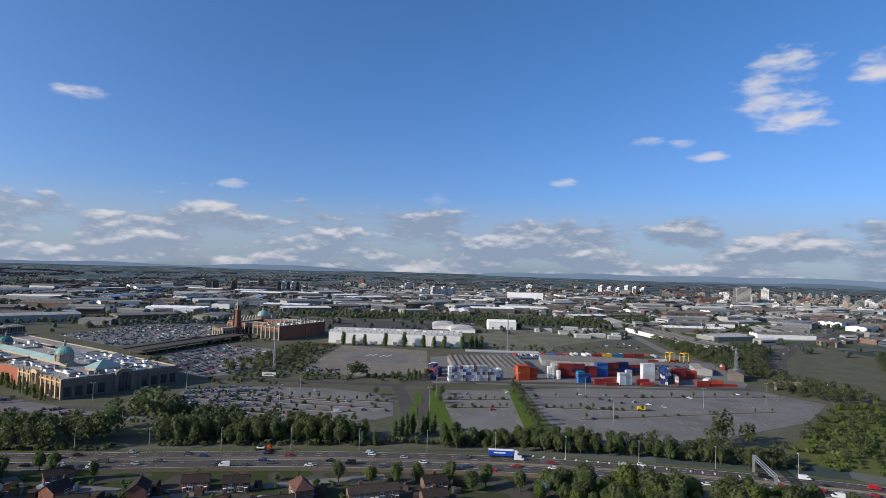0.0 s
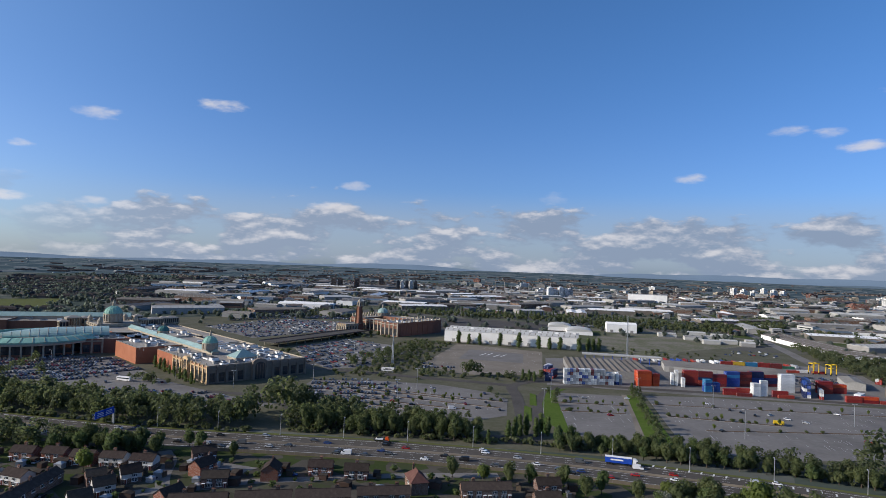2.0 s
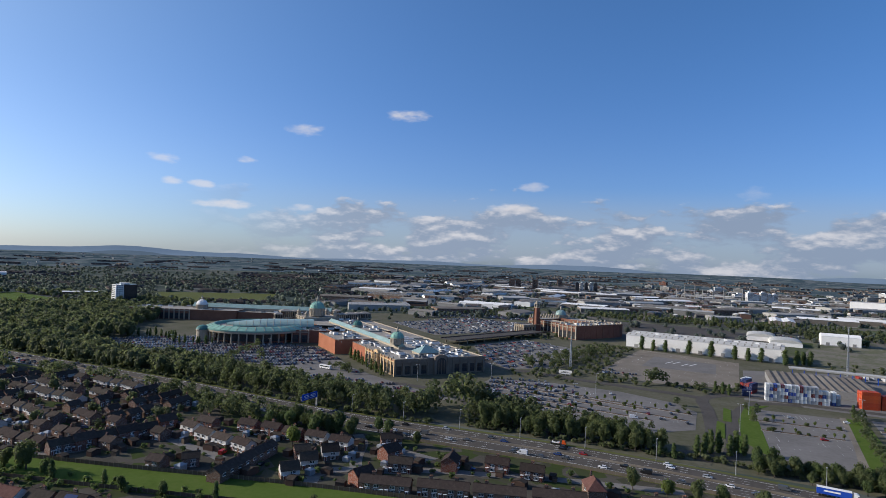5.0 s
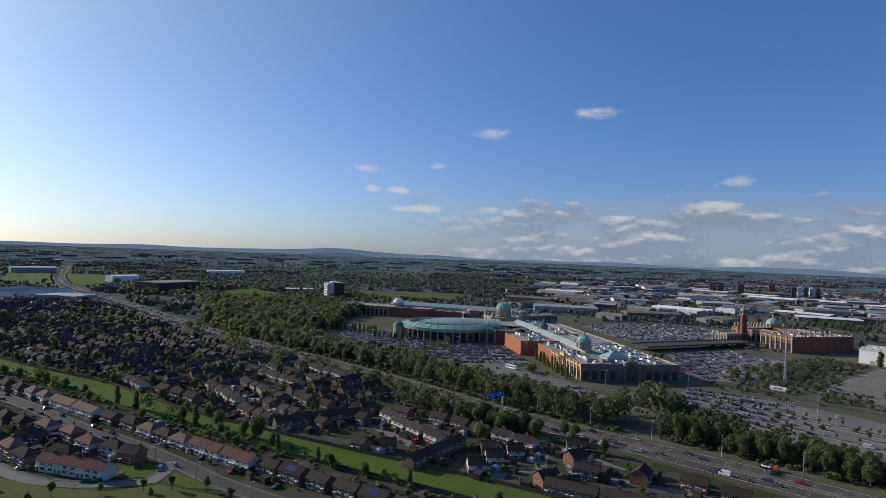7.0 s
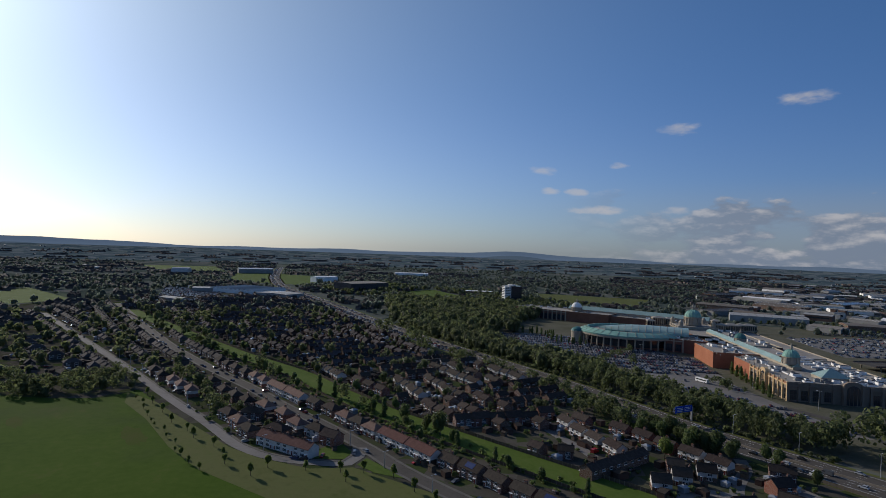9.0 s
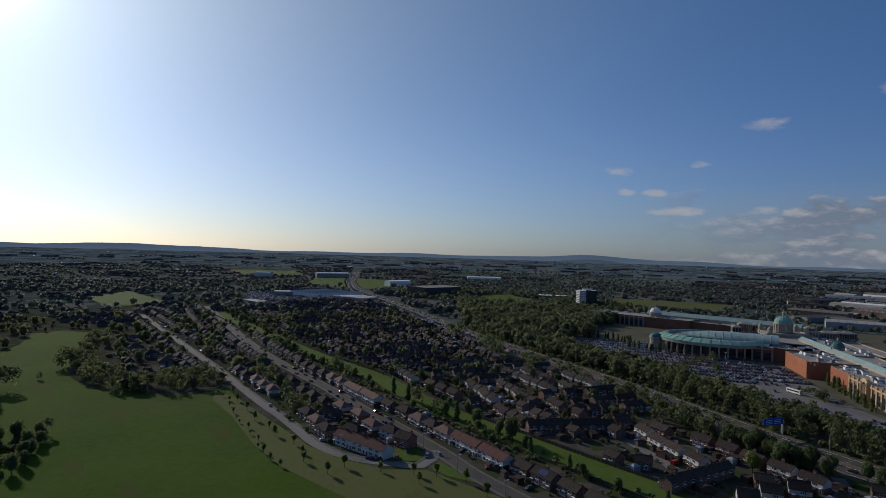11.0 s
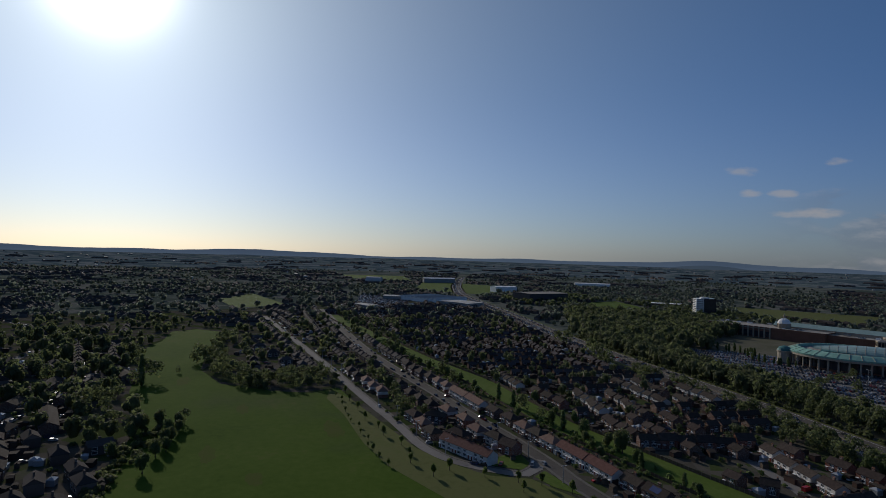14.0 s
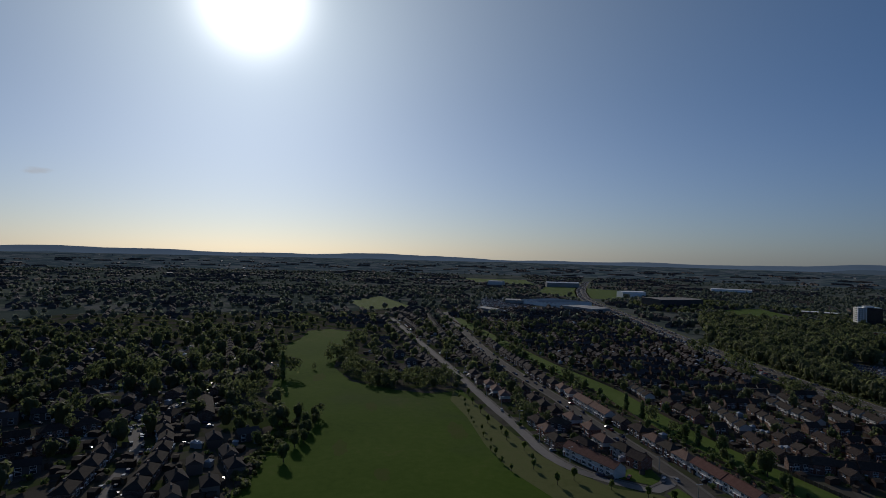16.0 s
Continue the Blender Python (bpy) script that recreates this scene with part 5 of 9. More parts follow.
WOODS = [[(-806, 507), (-664, 430), (-540, 408), (-480, 398), (-505, 450), (-500, 505), (-565, 552), (-612, 680), (-776, 699), (-906, 570)]]
OPEN = [FIELD, MAINCARPARK, MIDCARPARK, BIGCARPARK, SANDLOT, CORNERLOT, WESTLOT, EASTLOT, DEPOT, BACKLOT,
        [(-1086, 690), (-1141, 850), (-921, 782), (-895, 660)], [(-1003, 1040), (-774, 1195), (-659, 978), (-827, 900)], [(-1024, 11), (-1076, 100), (-1344, 50), (-1192, -19)],
        [(420, 700), (330, 720), (330, 820), (440, 800)], [(-1500, 470), (-1300, 620), (-1700, 800), (-1950, 640)], [(-2100, 420), (-1950, 600), (-2700, 760), (-2800, 450)],
        [(-1260, 250), (-1000, 200), (-970, 440), (-1200, 500)], [(-180, 450), (-110, 510), (-230, 720), (-330, 860), (-420, 760), (-700, 740), (-640, 600), (-560, 620), (-480, 560), (-360, 540), (-260, 540)],
        [(-150, 790), (-50, 760), (20, 850), (-70, 950)], [(0, 740), (180, 700), (200, 770), (10, 810)]]
LINES = [(MOTORWAY, 24), (STRIP, 10), (AVENUE, 8), (PARKROAD, 7), (SLIP, 14), (RAIL, 12)]


def open_ground(x, y, extra=()):
    ok = np.ones(np.shape(x), bool)
    for poly in OPEN + list(extra):
        ok &= ~inside(poly, x, y)
    for line, d in LINES:
        ok &= ~near_line(line, x, y, d)
    return ok


# houses in short parallel rows
def far_rows(a0, a1, r0, r1, n, industrial=False):
    cx, cy, cr = scatter_sector(a0, a1, r0, r1, n)
    grid = set()
    for x, y, r in zip(cx, cy, cr):
        cell = (int(x // 70), int(y // 70))
        if cell in grid:
            continue
        grid.add(cell)
        turn = math.degrees(math.atan2(y, x)) + rng.choice([0, 90]) + rng.uniform(-18, 18) if rng.random() < 0.5 else rng.choice([12, 102]) + rng.uniform(-6, 6)
        c, s = math.cos(radians(turn)), math.sin(radians(turn))
        for k in (-24, -2, 24):
            for j in range(-2, 3):
                x1, y1 = x + j * 14.5 * c - k * s, y + j * 14.5 * s + k * c
                if rng.random() < 0.62:
                    spots_h.append((int(rng.integers(2)) + (7 if math.hypot(x1, y1) > 1150 else 3 if math.hypot(x1, y1) > 700 else 0), x1, y1, float(land(math.hypot(x1, y1))), radians(turn), 1.0, 1.0))


spots_h = []
far_rows(58, 126, 560, 1500, 190)
far_rows(32, 60, 1000, 2300, 90)
far_rows(-8, 36, 1350, 2600, 330)
far_rows(60, 126, 1500, 2800, 300)
far_rows(26, 126, 2800, 3900, 170)
far_rows(-50, 30, 2500, 3900, 330)
hx, hy = np.array([p[1] for p in spots_h]), np.array([p[2] for p in spots_h])
estate = [[(-1050, 150), (-1050, 480), (-225, 330), (-225, 90), (-470, 85), (-480, 0), (-640, -5), (-640, 80)], [(-240, -40), (-640, -100), (-640, -330), (-240, -260)]]
ok = open_ground(hx, hy, WOODS + estate)
FARHOUSE += [p for p, q in zip(spots_h, ok) if q]
M_FARBRICK = surface("far_brick", [(0.052, 0.036, 0.030), (0.072, 0.047, 0.038), (0.10, 0.074, 0.060)], 0.01, 0.9, island=0.35, spec=0.05)
M_FARTILE = surface("far_tile", [(0.041, 0.036, 0.036), (0.058, 0.050, 0.050), (0.084, 0.072, 0.070)], 0.012, 0.9, island=0.45, spec=0.05)
# distant houses: walls paler and greyer than the estate's, roofs slightly browner
M_PALEBRICK = surface("pale_brick", [(0.090, 0.072, 0.062), (0.125, 0.100, 0.086), (0.18, 0.155, 0.135)], 0.01, 0.9, island=0.35, spec=0.05)
M_DISTANTTILE = surface("distant_tile", [(0.039, 0.034, 0.032), (0.055, 0.048, 0.045), (0.079, 0.066, 0.060)], 0.012, 0.9, island=0.45, spec=0.05)
for name, chosen, mats, label in (("estate_houses", [p for p in FARHOUSE if p[0] == 6], [M_FARBRICK, M_FARTILE, M_GLASS, M_UPVC], "hundreds of small brick houses with dark roofs in stepped rows"),
                                  ("distant_houses", [p for p in FARHOUSE if p[0] != 6], [M_PALEBRICK, M_DISTANTTILE, M_GLASS, M_UPVC], "hundreds of brick houses with brown roofs across the suburb")):
    v, q, m = strew(HOUSES, chosen)
    solo(name, bulk(name, v, q, mats, m), None, label, "houses", kind="stuff")

# ---------------------------------------------------------------- woodland and far trees, joined
def tree_templates(n, cards, size, h, w, start=0.02, column=False, lobes=5, core=7, cores=1):
    out = []
    for i in range(n):
        v, q = leaves(900 + 13 * i + cards, cards, crown_lobes(500 + i + cards, h, w, start, lobes, column), size, core, cores)
        out.append((v.astype(np.float32), q, np.zeros(len(q), np.int32)))
    return out


def grove(name, pts, templates, mat, label, zs=None, scale=(0.75, 1.25), kind="stuff"):
    spots = [(rng.integers(len(templates)), x, y, 0.0 if zs is None else zs[i], rng.uniform(0, 6.28), rng.uniform(*scale), rng.uniform(0.85, 1.15)) for i, (x, y) in enumerate(pts)]
    v, q, m = strew(templates, spots)
    return solo(name, bulk(name, v, q, [mat], m, False), None, label, "trees", kind=kind)


MIDTREE = tree_templates(6, 165, 0.95, 13, 10.5, core=0)
LITETREE = tree_templates(6, 70, 1.05, 13, 10.5, core=6, cores=3)
LOWTREE = tree_templates(5, 32, 1.8, 10, 11, 0.0, False, 3, 5)
SPECK = tree_templates(5, 4, 2.4, 10, 19, 0.0, False, 2, 5)
FARTREE = tree_templates(5, 12, 1.9, 10, 14, 0.0, False, 3, 5, 2)
HEDGE = tree_templates(3, 24, 0.55, 2.0, 3.2, 0.0, False, 2, 5)

# belt on the far side of the motorway and the woods west of the mall
BELT = [(-660, 420), (-568, 402), (-480, 389), (-400, 379), (-309, 367), (-247, 355), (-194, 345.5), (-145, 338.5), (-112, 336), (-110, 352), (-130, 372), (-165, 374), (-215, 384), (-270, 396), (-330, 412), (-430, 418), (-495, 450)]
x, y = fill(BELT, 6.2, rng)
far = x < -330
grove("woodland", list(zip(x[far], y[far])), LITETREE, M_WOODLAND, "dense belt of green trees beside the motorway", scale=(0.8, 1.2))
x1, y1 = fill([(p[0], p[1] + HALF + 1.5) for p in MOTORWAY if -640 < p[0] < -100] + [(p[0], p[1] + HALF + 7) for p in reversed(MOTORWAY) if -640 < p[0] < -100], 3.6, rng)
grove_foot = list(zip(x1, y1))
belt_near = list(zip(x[~far], y[~far]))
x, y = fill(WOODS[0], 10.5, rng)
ok = ~inside(WESTLOT, x, y)
x, y = x[ok], y[ok]
grove("woodland", list(zip(x, y)), LITETREE, M_WOODLAND, "broad green wood west of the shopping centre", scale=(0.9, 1.5))
x, y = fill([(-1180, 560), (-900, 590), (-780, 705), (-640, 690), (-700, 880), (-1000, 900), (-1300, 800)], 17, rng)
ok = open_ground(x, y)
grove("woodland", list(zip(x[ok], y[ok])), LOWTREE, M_WOODLAND, "dark green wood in the middle distance", scale=(0.8, 1.4))

# suburb trees
def spread(name, a0, a1, r0, r1, n, templates, label, scale, avoid=(), mat=None):
    x, y, r = scatter_sector(a0, a1, r0, r1, n)
    ok = open_ground(x, y, avoid)
    if r1 > 2000:
        ok &= np.array([noise.noise(Vector((a * 0.0021, c * 0.0021, 3.0))) + noise.noise(Vector((a * 0.006, c * 0.006, 9.0))) * 0.6 + e > 0.0 for a, c, e in zip(x, y, rng.uniform(-0.25, 0.55, len(x)))])
    x, y, r = x[ok], y[ok], r[ok]
    grove(name, list(zip(x, y)), templates, mat or M_HAZEDTREES, label, land(r) - 0.3, scale)


near_houses = [(-640, 100), (-640, 340), (-225, 300), (-225, 100)]
spread("suburb_trees", 60, 128, 430, 900, 800, LOWTREE, "green garden trees among suburban houses", (0.5, 1.15), [near_houses], M_WOODLAND)
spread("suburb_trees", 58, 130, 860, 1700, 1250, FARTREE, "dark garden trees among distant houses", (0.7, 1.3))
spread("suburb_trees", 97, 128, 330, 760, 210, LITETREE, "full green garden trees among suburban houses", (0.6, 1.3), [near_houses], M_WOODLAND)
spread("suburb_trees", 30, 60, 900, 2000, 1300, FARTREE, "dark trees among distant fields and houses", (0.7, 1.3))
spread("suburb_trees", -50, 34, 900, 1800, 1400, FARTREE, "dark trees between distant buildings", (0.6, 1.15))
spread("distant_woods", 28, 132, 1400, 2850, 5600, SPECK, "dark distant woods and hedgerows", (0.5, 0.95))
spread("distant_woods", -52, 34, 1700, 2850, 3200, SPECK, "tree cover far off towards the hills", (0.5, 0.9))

x, y = fill([(-225, -48), (-300, -50), (-350, -60), (-420, -70), (-520, -85), (-620, -120), (-640, -330), (-420, -330), (-250, -200)], 13.0, rng)
ok = free_of_houses(x, y, 8.5) & ~inside(FIELD, x, y) & (rng.random(len(x)) < 0.22)
for l in SWROADS:
    ok &= ~near_line(l, x, y, 6)
grove("suburb_trees", list(zip(x[ok], y[ok])), LITETREE, M_WOODLAND, "full green garden trees south of the meadow", scale=(0.7, 1.45))
x, y = fill([(-230, 300), (-400, 335), (-620, 365), (-820, 400), (-820, 175), (-500, 192), (-250, 213)], 12.0, rng)
ok = free_of_houses(x, y, 6.4) & (rng.random(len(x)) < 0.5)
grove("suburb_trees", list(zip(x[ok], y[ok])), LITETREE, M_WOODLAND, "green garden trees among the estate houses", scale=(0.35, 0.85))
# full garden trees among the avenue and park road houses, and along the green strip
x, y = fill([(-480, 84), (-330, 96), (-330, 118), (-400, 132), (-480, 136), (-800, 142), (-1000, 150), (-1000, 175), (-640, 176), (-480, 160), (-480, 125), (-640, 128), (-900, 60), (-640, 72)], 12.0, rng)
ok = free_of_houses(x, y, 7.2) & ~near_line(AVENUE, x, y, 8) & ~near_line(PARKROAD, x, y, 7) & (rng.random(len(x)) < 0.42)
grove("suburb_trees", list(zip(x[ok], y[ok])), LITETREE, M_WOODLAND, "full green garden trees beside the avenue", scale=(0.45, 0.95))
edge = [p for d in (-14, 14) for p in smooth_line(aside(STRIP, d), 9)]
edge = [(x + rng.uniform(-3, 3), y + rng.uniform(-3, 3)) for x, y in edge if x < -245 and rng.random() < 0.4 and free_of_houses(x, y, 6.5)]
grove("suburb_trees", edge, LITETREE, M_LEAFDARK, "dark trees and tall hedges along the green strip", scale=(0.3, 0.7))
# garden hedges and shrubs of the estate
x, y = fill([(60, 240), (60, 272), (-100, 292), (-240, 312), (-400, 340), (-620, 370), (-800, 395), (-800, 175), (-500, 192), (-250, 213), (-100, 225)], 8.0, rng)
ok = free_of_houses(x, y, 7.0) & (rng.random(len(x)) < 0.55)
grove("garden_hedges", list(zip(x[ok], y[ok])), HEDGE, M_LEAFDARK, "dark garden hedges and shrubs between houses", scale=(0.6, 1.4))
x, y = fill([(-200, 155), (-500, 140), (-640, 135), (-640, 168), (-390, 178), (-250, 192), (-100, 205), (-60, 190)], 5.6, rng)
ok = free_of_houses(x, y, 7.5) & ~near_line(AVENUE, x, y, 9) & (rng.random(len(x)) < 0.7)
grove("garden_hedges", list(zip(x[ok], y[ok])), HEDGE, M_LEAFDARK, "dark garden hedges and shrubs behind the avenue houses", scale=(0.6, 1.5))
x, y = fill([(-470, 90), (-390, 90), (-300, 98), (-262, 108), (-262, 136), (-340, 132), (-470, 128)], 7.0, rng)
ok = free_of_houses(x, y, 7.5) & (rng.random(len(x)) < 0.5)
grove("garden_hedges", list(zip(x[ok], y[ok])), HEDGE, M_LEAFDARK, "dark garden hedges and shrubs by the park road", scale=(0.6, 1.5))
x, y = fill(SW, 8.0, rng)
ok = free_of_houses(x, y, 7.5) & (rng.random(len(x)) < 0.5) & ~inside(FIELD, x, y)
grove("garden_hedges", list(zip(x[ok], y[ok])), HEDGE, M_LEAFDARK, "dark garden hedges and shrubs south of the meadow", scale=(0.6, 1.5))

# ---------------------------------------------------------------- single trees
for i, (x, y) in enumerate(belt_near):
    plant("broad" if rng.random() < 0.75 else "dark", x, y, rng.uniform(0.62, 0.92), rng.uniform(1.1, 1.45), "trees along the motorway")
for x, y, s in ((-96, 378, 1.75), (-108, 390, 1.5), (-86, 372, 1.45), (-102, 366, 1.5), (-120, 378, 1.3), (-116, 362, 1.2)):
    plant("broad", x, y, s, 1.1, "trees along the motorway")
x, y = fill([(-92, 342), (-30, 336), (22, 332), (34, 340), (4, 350), (-40, 362), (-70, 384), (-88, 372)], 6.2, rng)
for a, c in zip(x, y):
    plant("broad", a, c, rng.uniform(0.75, 1.05), rng.uniform(1.0, 1.25), "trees between motorway and car park")
x, y = fill([(62, 322), (130, 304), (190, 284), (240, 262), (250, 272), (205, 305), (135, 324), (70, 342)], 6.0, rng)
for a, c in zip(x, y):
    plant("broad" if rng.random() < 0.7 else "dark", a, c, rng.uniform(0.5, 0.85), 1.0, "trees between motorway and car park")
plant("broad", 232, 312, 1.5, 1.05), plant("broad", 246, 306, 1.1), plant("dark", 222, 306, 0.9)
x, y = fill([(262, 300), (330, 346), (395, 392), (440, 385), (440, 300), (380, 230), (300, 238)], 13.0, rng)
for a, c in zip(x, y):
    plant("broad" if rng.random() < 0.3 else "light", a, c, rng.uniform(0.35, 0.7), rng.uniform(0.7, 1.0), "scrub beside the motorway")
# hedge of trees between two car parks
for i in range(15):
    t = i / 14
    plant("broad", 154 - 28 * t + rng.uniform(-2.5, 2.5), 464 - 146 * t, rng.uniform(0.45, 0.75), rng.uniform(0.9, 1.25), "trees between the car parks")
# near side of the motorway
for d, gap, lo, hi, size in ((HALF + 5.5, 6.5, -430, -138, (0.5, 0.8)), (HALF + 11, 8.0, -430, -150, (0.45, 0.85))):
    row = aside(MOTORWAY, d)
    s, total = 0.0, length(row)
    while s < total:
        a, c, _ = along(row, s)
        s += gap * rng.uniform(0.8, 1.35)
        if lo < a < hi and free_of_houses(a, c, 7.5):
            plant("dark" if rng.random() < 0.35 else "broad", a + rng.uniform(-1.5, 1.5), c + rng.uniform(-1.5, 1.5), rng.uniform(*size), rng.uniform(0.95, 1.25), "trees on the near side of the motorway")
x, y = fill([(-128, 288), (-150, 300), (-260, 318), (-320, 334), (-330, 322), (-250, 296), (-150, 284)], 8.5, rng)
for a, c in zip(x, y):
    if free_of_houses(a, c, 9):
        plant("dark" if rng.random() < 0.5 else "broad", a, c, rng.uniform(0.6, 0.95), 1.0, "trees behind the houses")
for x, y, key, s in ((-158, 265, "light", 0.95), (8, 276, "broad", 0.7), (22, 272, "light", 0.7), (34, 270, "broad", 0.75), (44, 272, "dark", 0.7), (58, 268, "broad", 0.85), (66, 258, "broad", 0.8), (74, 262, "dark", 0.8),
                     (88, 255, "broad", 0.75), (96, 247, "blossom", 0.9), (104, 252, "dark", 0.7), (112, 240, "broad", 0.8), (124, 236, "light", 0.9), (134, 244, "light", 1.35), (141, 236, "broad", 1.2), (150, 230, "broad", 1.1),
                     (160, 233, "light", 1.0), (170, 226, "broad", 1.0), (182, 222, "light", 1.0), (194, 214, "broad", 1.1), (120, 225, "broad", 1.0), (140, 215, "broad", 1.0), (165, 210, "broad", 1.1), (-120, 300, "dark", 0.8),
                     (-128, 306, "dark", 0.75), (-100, 292, "broad", 0.6), (-150, 196, "conifer", 0.6), (-172, 192, "dark", 0.5), (-226, 188, "conifer", 0.7), (-232, 190, "dark", 0.6), (-275, 188, "dark", 0.8), (-290, 184, "conifer", 0.9), (-310, 181, "broad", 0.7), (-268, 184, "broad", 0.5), (-335, 182, "broad", 0.8), (-345, 103, "broad", 0.9), (-353, 111, "dark", 0.7), (-366, 104, "broad", 0.85), (-336, 115, "broad", 0.55), (-395, 112, "light", 0.8), (-430, 110, "broad", 0.9), (-446, 106, "broad", 0.9), (-372, 108, "dark", 0.6), (-300, 117, "broad", 0.45), (-314, 463, "light", 0.85), (-110, 202, "broad", 0.5), (-90, 204, "dark", 0.5), (-246, 192, "broad", 1.05), (-256, 190, "broad", 0.7), (-330, 178, "dark", 0.9), (-345, 180, "conifer", 0.8), (-300, 182, "dark", 0.7), (-360, 176, "conifer", 0.9),
                     (-200, 190, "conifer", 0.6), (-190, 189, "dark", 0.5), (-420, 165, "dark", 0.9), (-450, 168, "broad", 0.9)):
    plant(key, x, y, s, rng.uniform(0.95, 1.15))
for x, y, s in ((-470, 372 - 34, 1.3), (-482, 340, 1.2), (-455, 335, 1.1), (-500, 345, 1.4), (-395, 325, 1.0), (-560, 355, 1.5), (-575, 352, 1.2)):
    plant("dark", x, y, s, 1.1)
x, y = fill([(84, 238), (100, 262), (150, 248), (200, 226), (250, 196), (240, 176), (180, 200), (120, 222)], 8.0, rng)
for a, c in zip(x, y):
    plant(("broad", "light", "broad", "dark")[int(rng.integers(4))], a, c, rng.uniform(0.6, 1.0), 1.0, "trees on the near side of the motorway")
x, y = fill([(262, 292), (330, 340), (400, 396), (446, 392), (452, 300), (400, 220), (300, 232), (262, 262)], 8.5, rng)
grove("scrub", list(zip(x, y)), HEDGE, M_LEAFLIGHT, "dense olive scrub and brambles beside the motorway", scale=(1.0, 2.4))
x, y = fill([(-92, 340), (-30, 333), (60, 326), (140, 306), (250, 262), (252, 268), (140, 318), (60, 336), (-30, 344), (-90, 352)], 4.6, rng)
grove("scrub", list(zip(x, y)), HEDGE, M_WOODLAND, "undergrowth beneath the trees beside the motorway", scale=(0.9, 1.8))
x, y = fill([(-240, -46), (-294, -40), (-322, -34), (-356, -20), (-362, -26), (-340, -44), (-300, -50), (-240, -54)], 5.0, rng)
grove("scrub", list(zip(x, y)), HEDGE, M_WOODLAND, "low scrub beneath the trees at the meadow edge", scale=(0.8, 1.9))
grove("scrub", grove_foot, HEDGE, M_WOODLAND, "undergrowth at the foot of the trees beside the motorway", scale=(0.8, 1.9))
# saplings in the meadow margin
for i in range(14):
    t = i / 13
    x = np.interp(t, [0, 0.35, 0.7, 1.0], [-414, -352, -299, -262]) + rng.uniform(-2, 2)
    y = np.interp(t, [0, 0.35, 0.7, 1.0], [72, 71, 70, 73]) + rng.uniform(-2, 2)
    plant("young", x, y, rng.uniform(0.45, 0.8), 1.0, "saplings along the park")
for x, y in ((-405, 79), (-385, 77), (-362, 80), (-340, 79), (-322, 82), (-306, 83), (-290, 86), (-272, 88), (-250, 96), (-235, 112), (-226, 122), (-219, 131), (-208, 137), (-193, 139), (-180, 141), (-165, 143), (-262, 84), (-243, 90), (-215, 118)):
    plant("young", x + rng.uniform(-2, 2), y + rng.uniform(-2, 2), rng.uniform(0.75, 1.15), 1.0, "saplings along the park")
# wood round the crook of the park road, and trees at the meadow's edge
x, y = fill([(-432, 10), (-420, 62), (-450, 74), (-480, 72), (-470, 20), (-500, 2), (-560, 0), (-610, -6), (-660, 0), (-700, 12), (-700, 0), (-650, -10), (-597, -14), (-510, -16), (-456, -2)], 9.0, rng)
for a, c in zip(x, y):
    plant("dark" if rng.random() < 0.6 else "broad", a, c, rng.uniform(0.55, 0.95), 1.0, "trees at the meadow edge")
for x, y, s, key in ((-302, -31, 0.75, "broad"), (-308, -27, 0.6, "dark"), (-316, -29, 0.7, "broad"), (-324, -26, 0.65, "broad"), (-332, -28, 0.8, "dark"), (-338, -24, 0.6, "broad"), (-346, -24, 0.7, "broad"), (-355, -22, 0.65, "dark"), (-281, -34, 0.8, "dark"), (-398, -80, 1.0, "broad"), (-404, -68, 0.9, "light"), (-412, -76, 1.0, "broad"), (-425, -66, 0.8, "light"), (-436, -80, 0.9, "broad"), (-265, -44, 0.4, "bush"), (-275, -47, 0.5, "bush"), (-288, -48, 0.8, "bush"), (-296, -44, 0.9, "bush"), (-310, -44, 0.8, "bush"), (-318, -42, 0.9, "bush"), (-255, -46, 0.8, "bush"), (-246, -48, 0.7, "bush"), (-540, -18, 1.1, "broad"), (-548, -22, 1.2, "broad"), (-535, -26, 1.0, "broad"), (-470, -50, 1.3, "broad"), (-478, -56, 1.2, "broad"), (-460, -57, 1.2, "poplar"), (-452, -60, 0.9, "dark"),
                     (-440, -72, 1.0, "dark"), (-520, -66, 0.8, "broad"), (-500, -36, 0.45, "broad"), (-560, -70, 0.9, "broad"), (-590, -86, 0.9, "dark"), (-350, -34, 0.8, "broad"), (-344, -42, 0.9, "broad"), (-358, -46, 0.7, "light"),
                     (-332, -46, 0.7, "dark"), (-366, -60, 0.7, "broad"), (-305, -50, 0.7, "dark"), (-322, -62, 0.8, "broad"), (-290, -60, 0.5, "broad"), (-382, -66, 0.8, "broad"), (-395, -82, 0.9, "broad"), (-405, -70, 0.8, "dark"),
                     (-420, -140, 1.1, "broad"), (-455, -150, 1.4, "broad"), (-470, -170, 1.3, "broad"), (-440, -185, 1.2, "broad"), (-360, -160, 1.0, "broad"), (-330, -150, 0.9, "light"), (-300, -135, 0.7, "dark"), (-420, -90, 0.9, "broad"), (-480, -120, 1.0, "broad"), (-505, -130, 1.1, "light"), (-530, -140, 1.1, "broad")):
    plant(key, x, y, s, rng.uniform(0.9, 1.15))

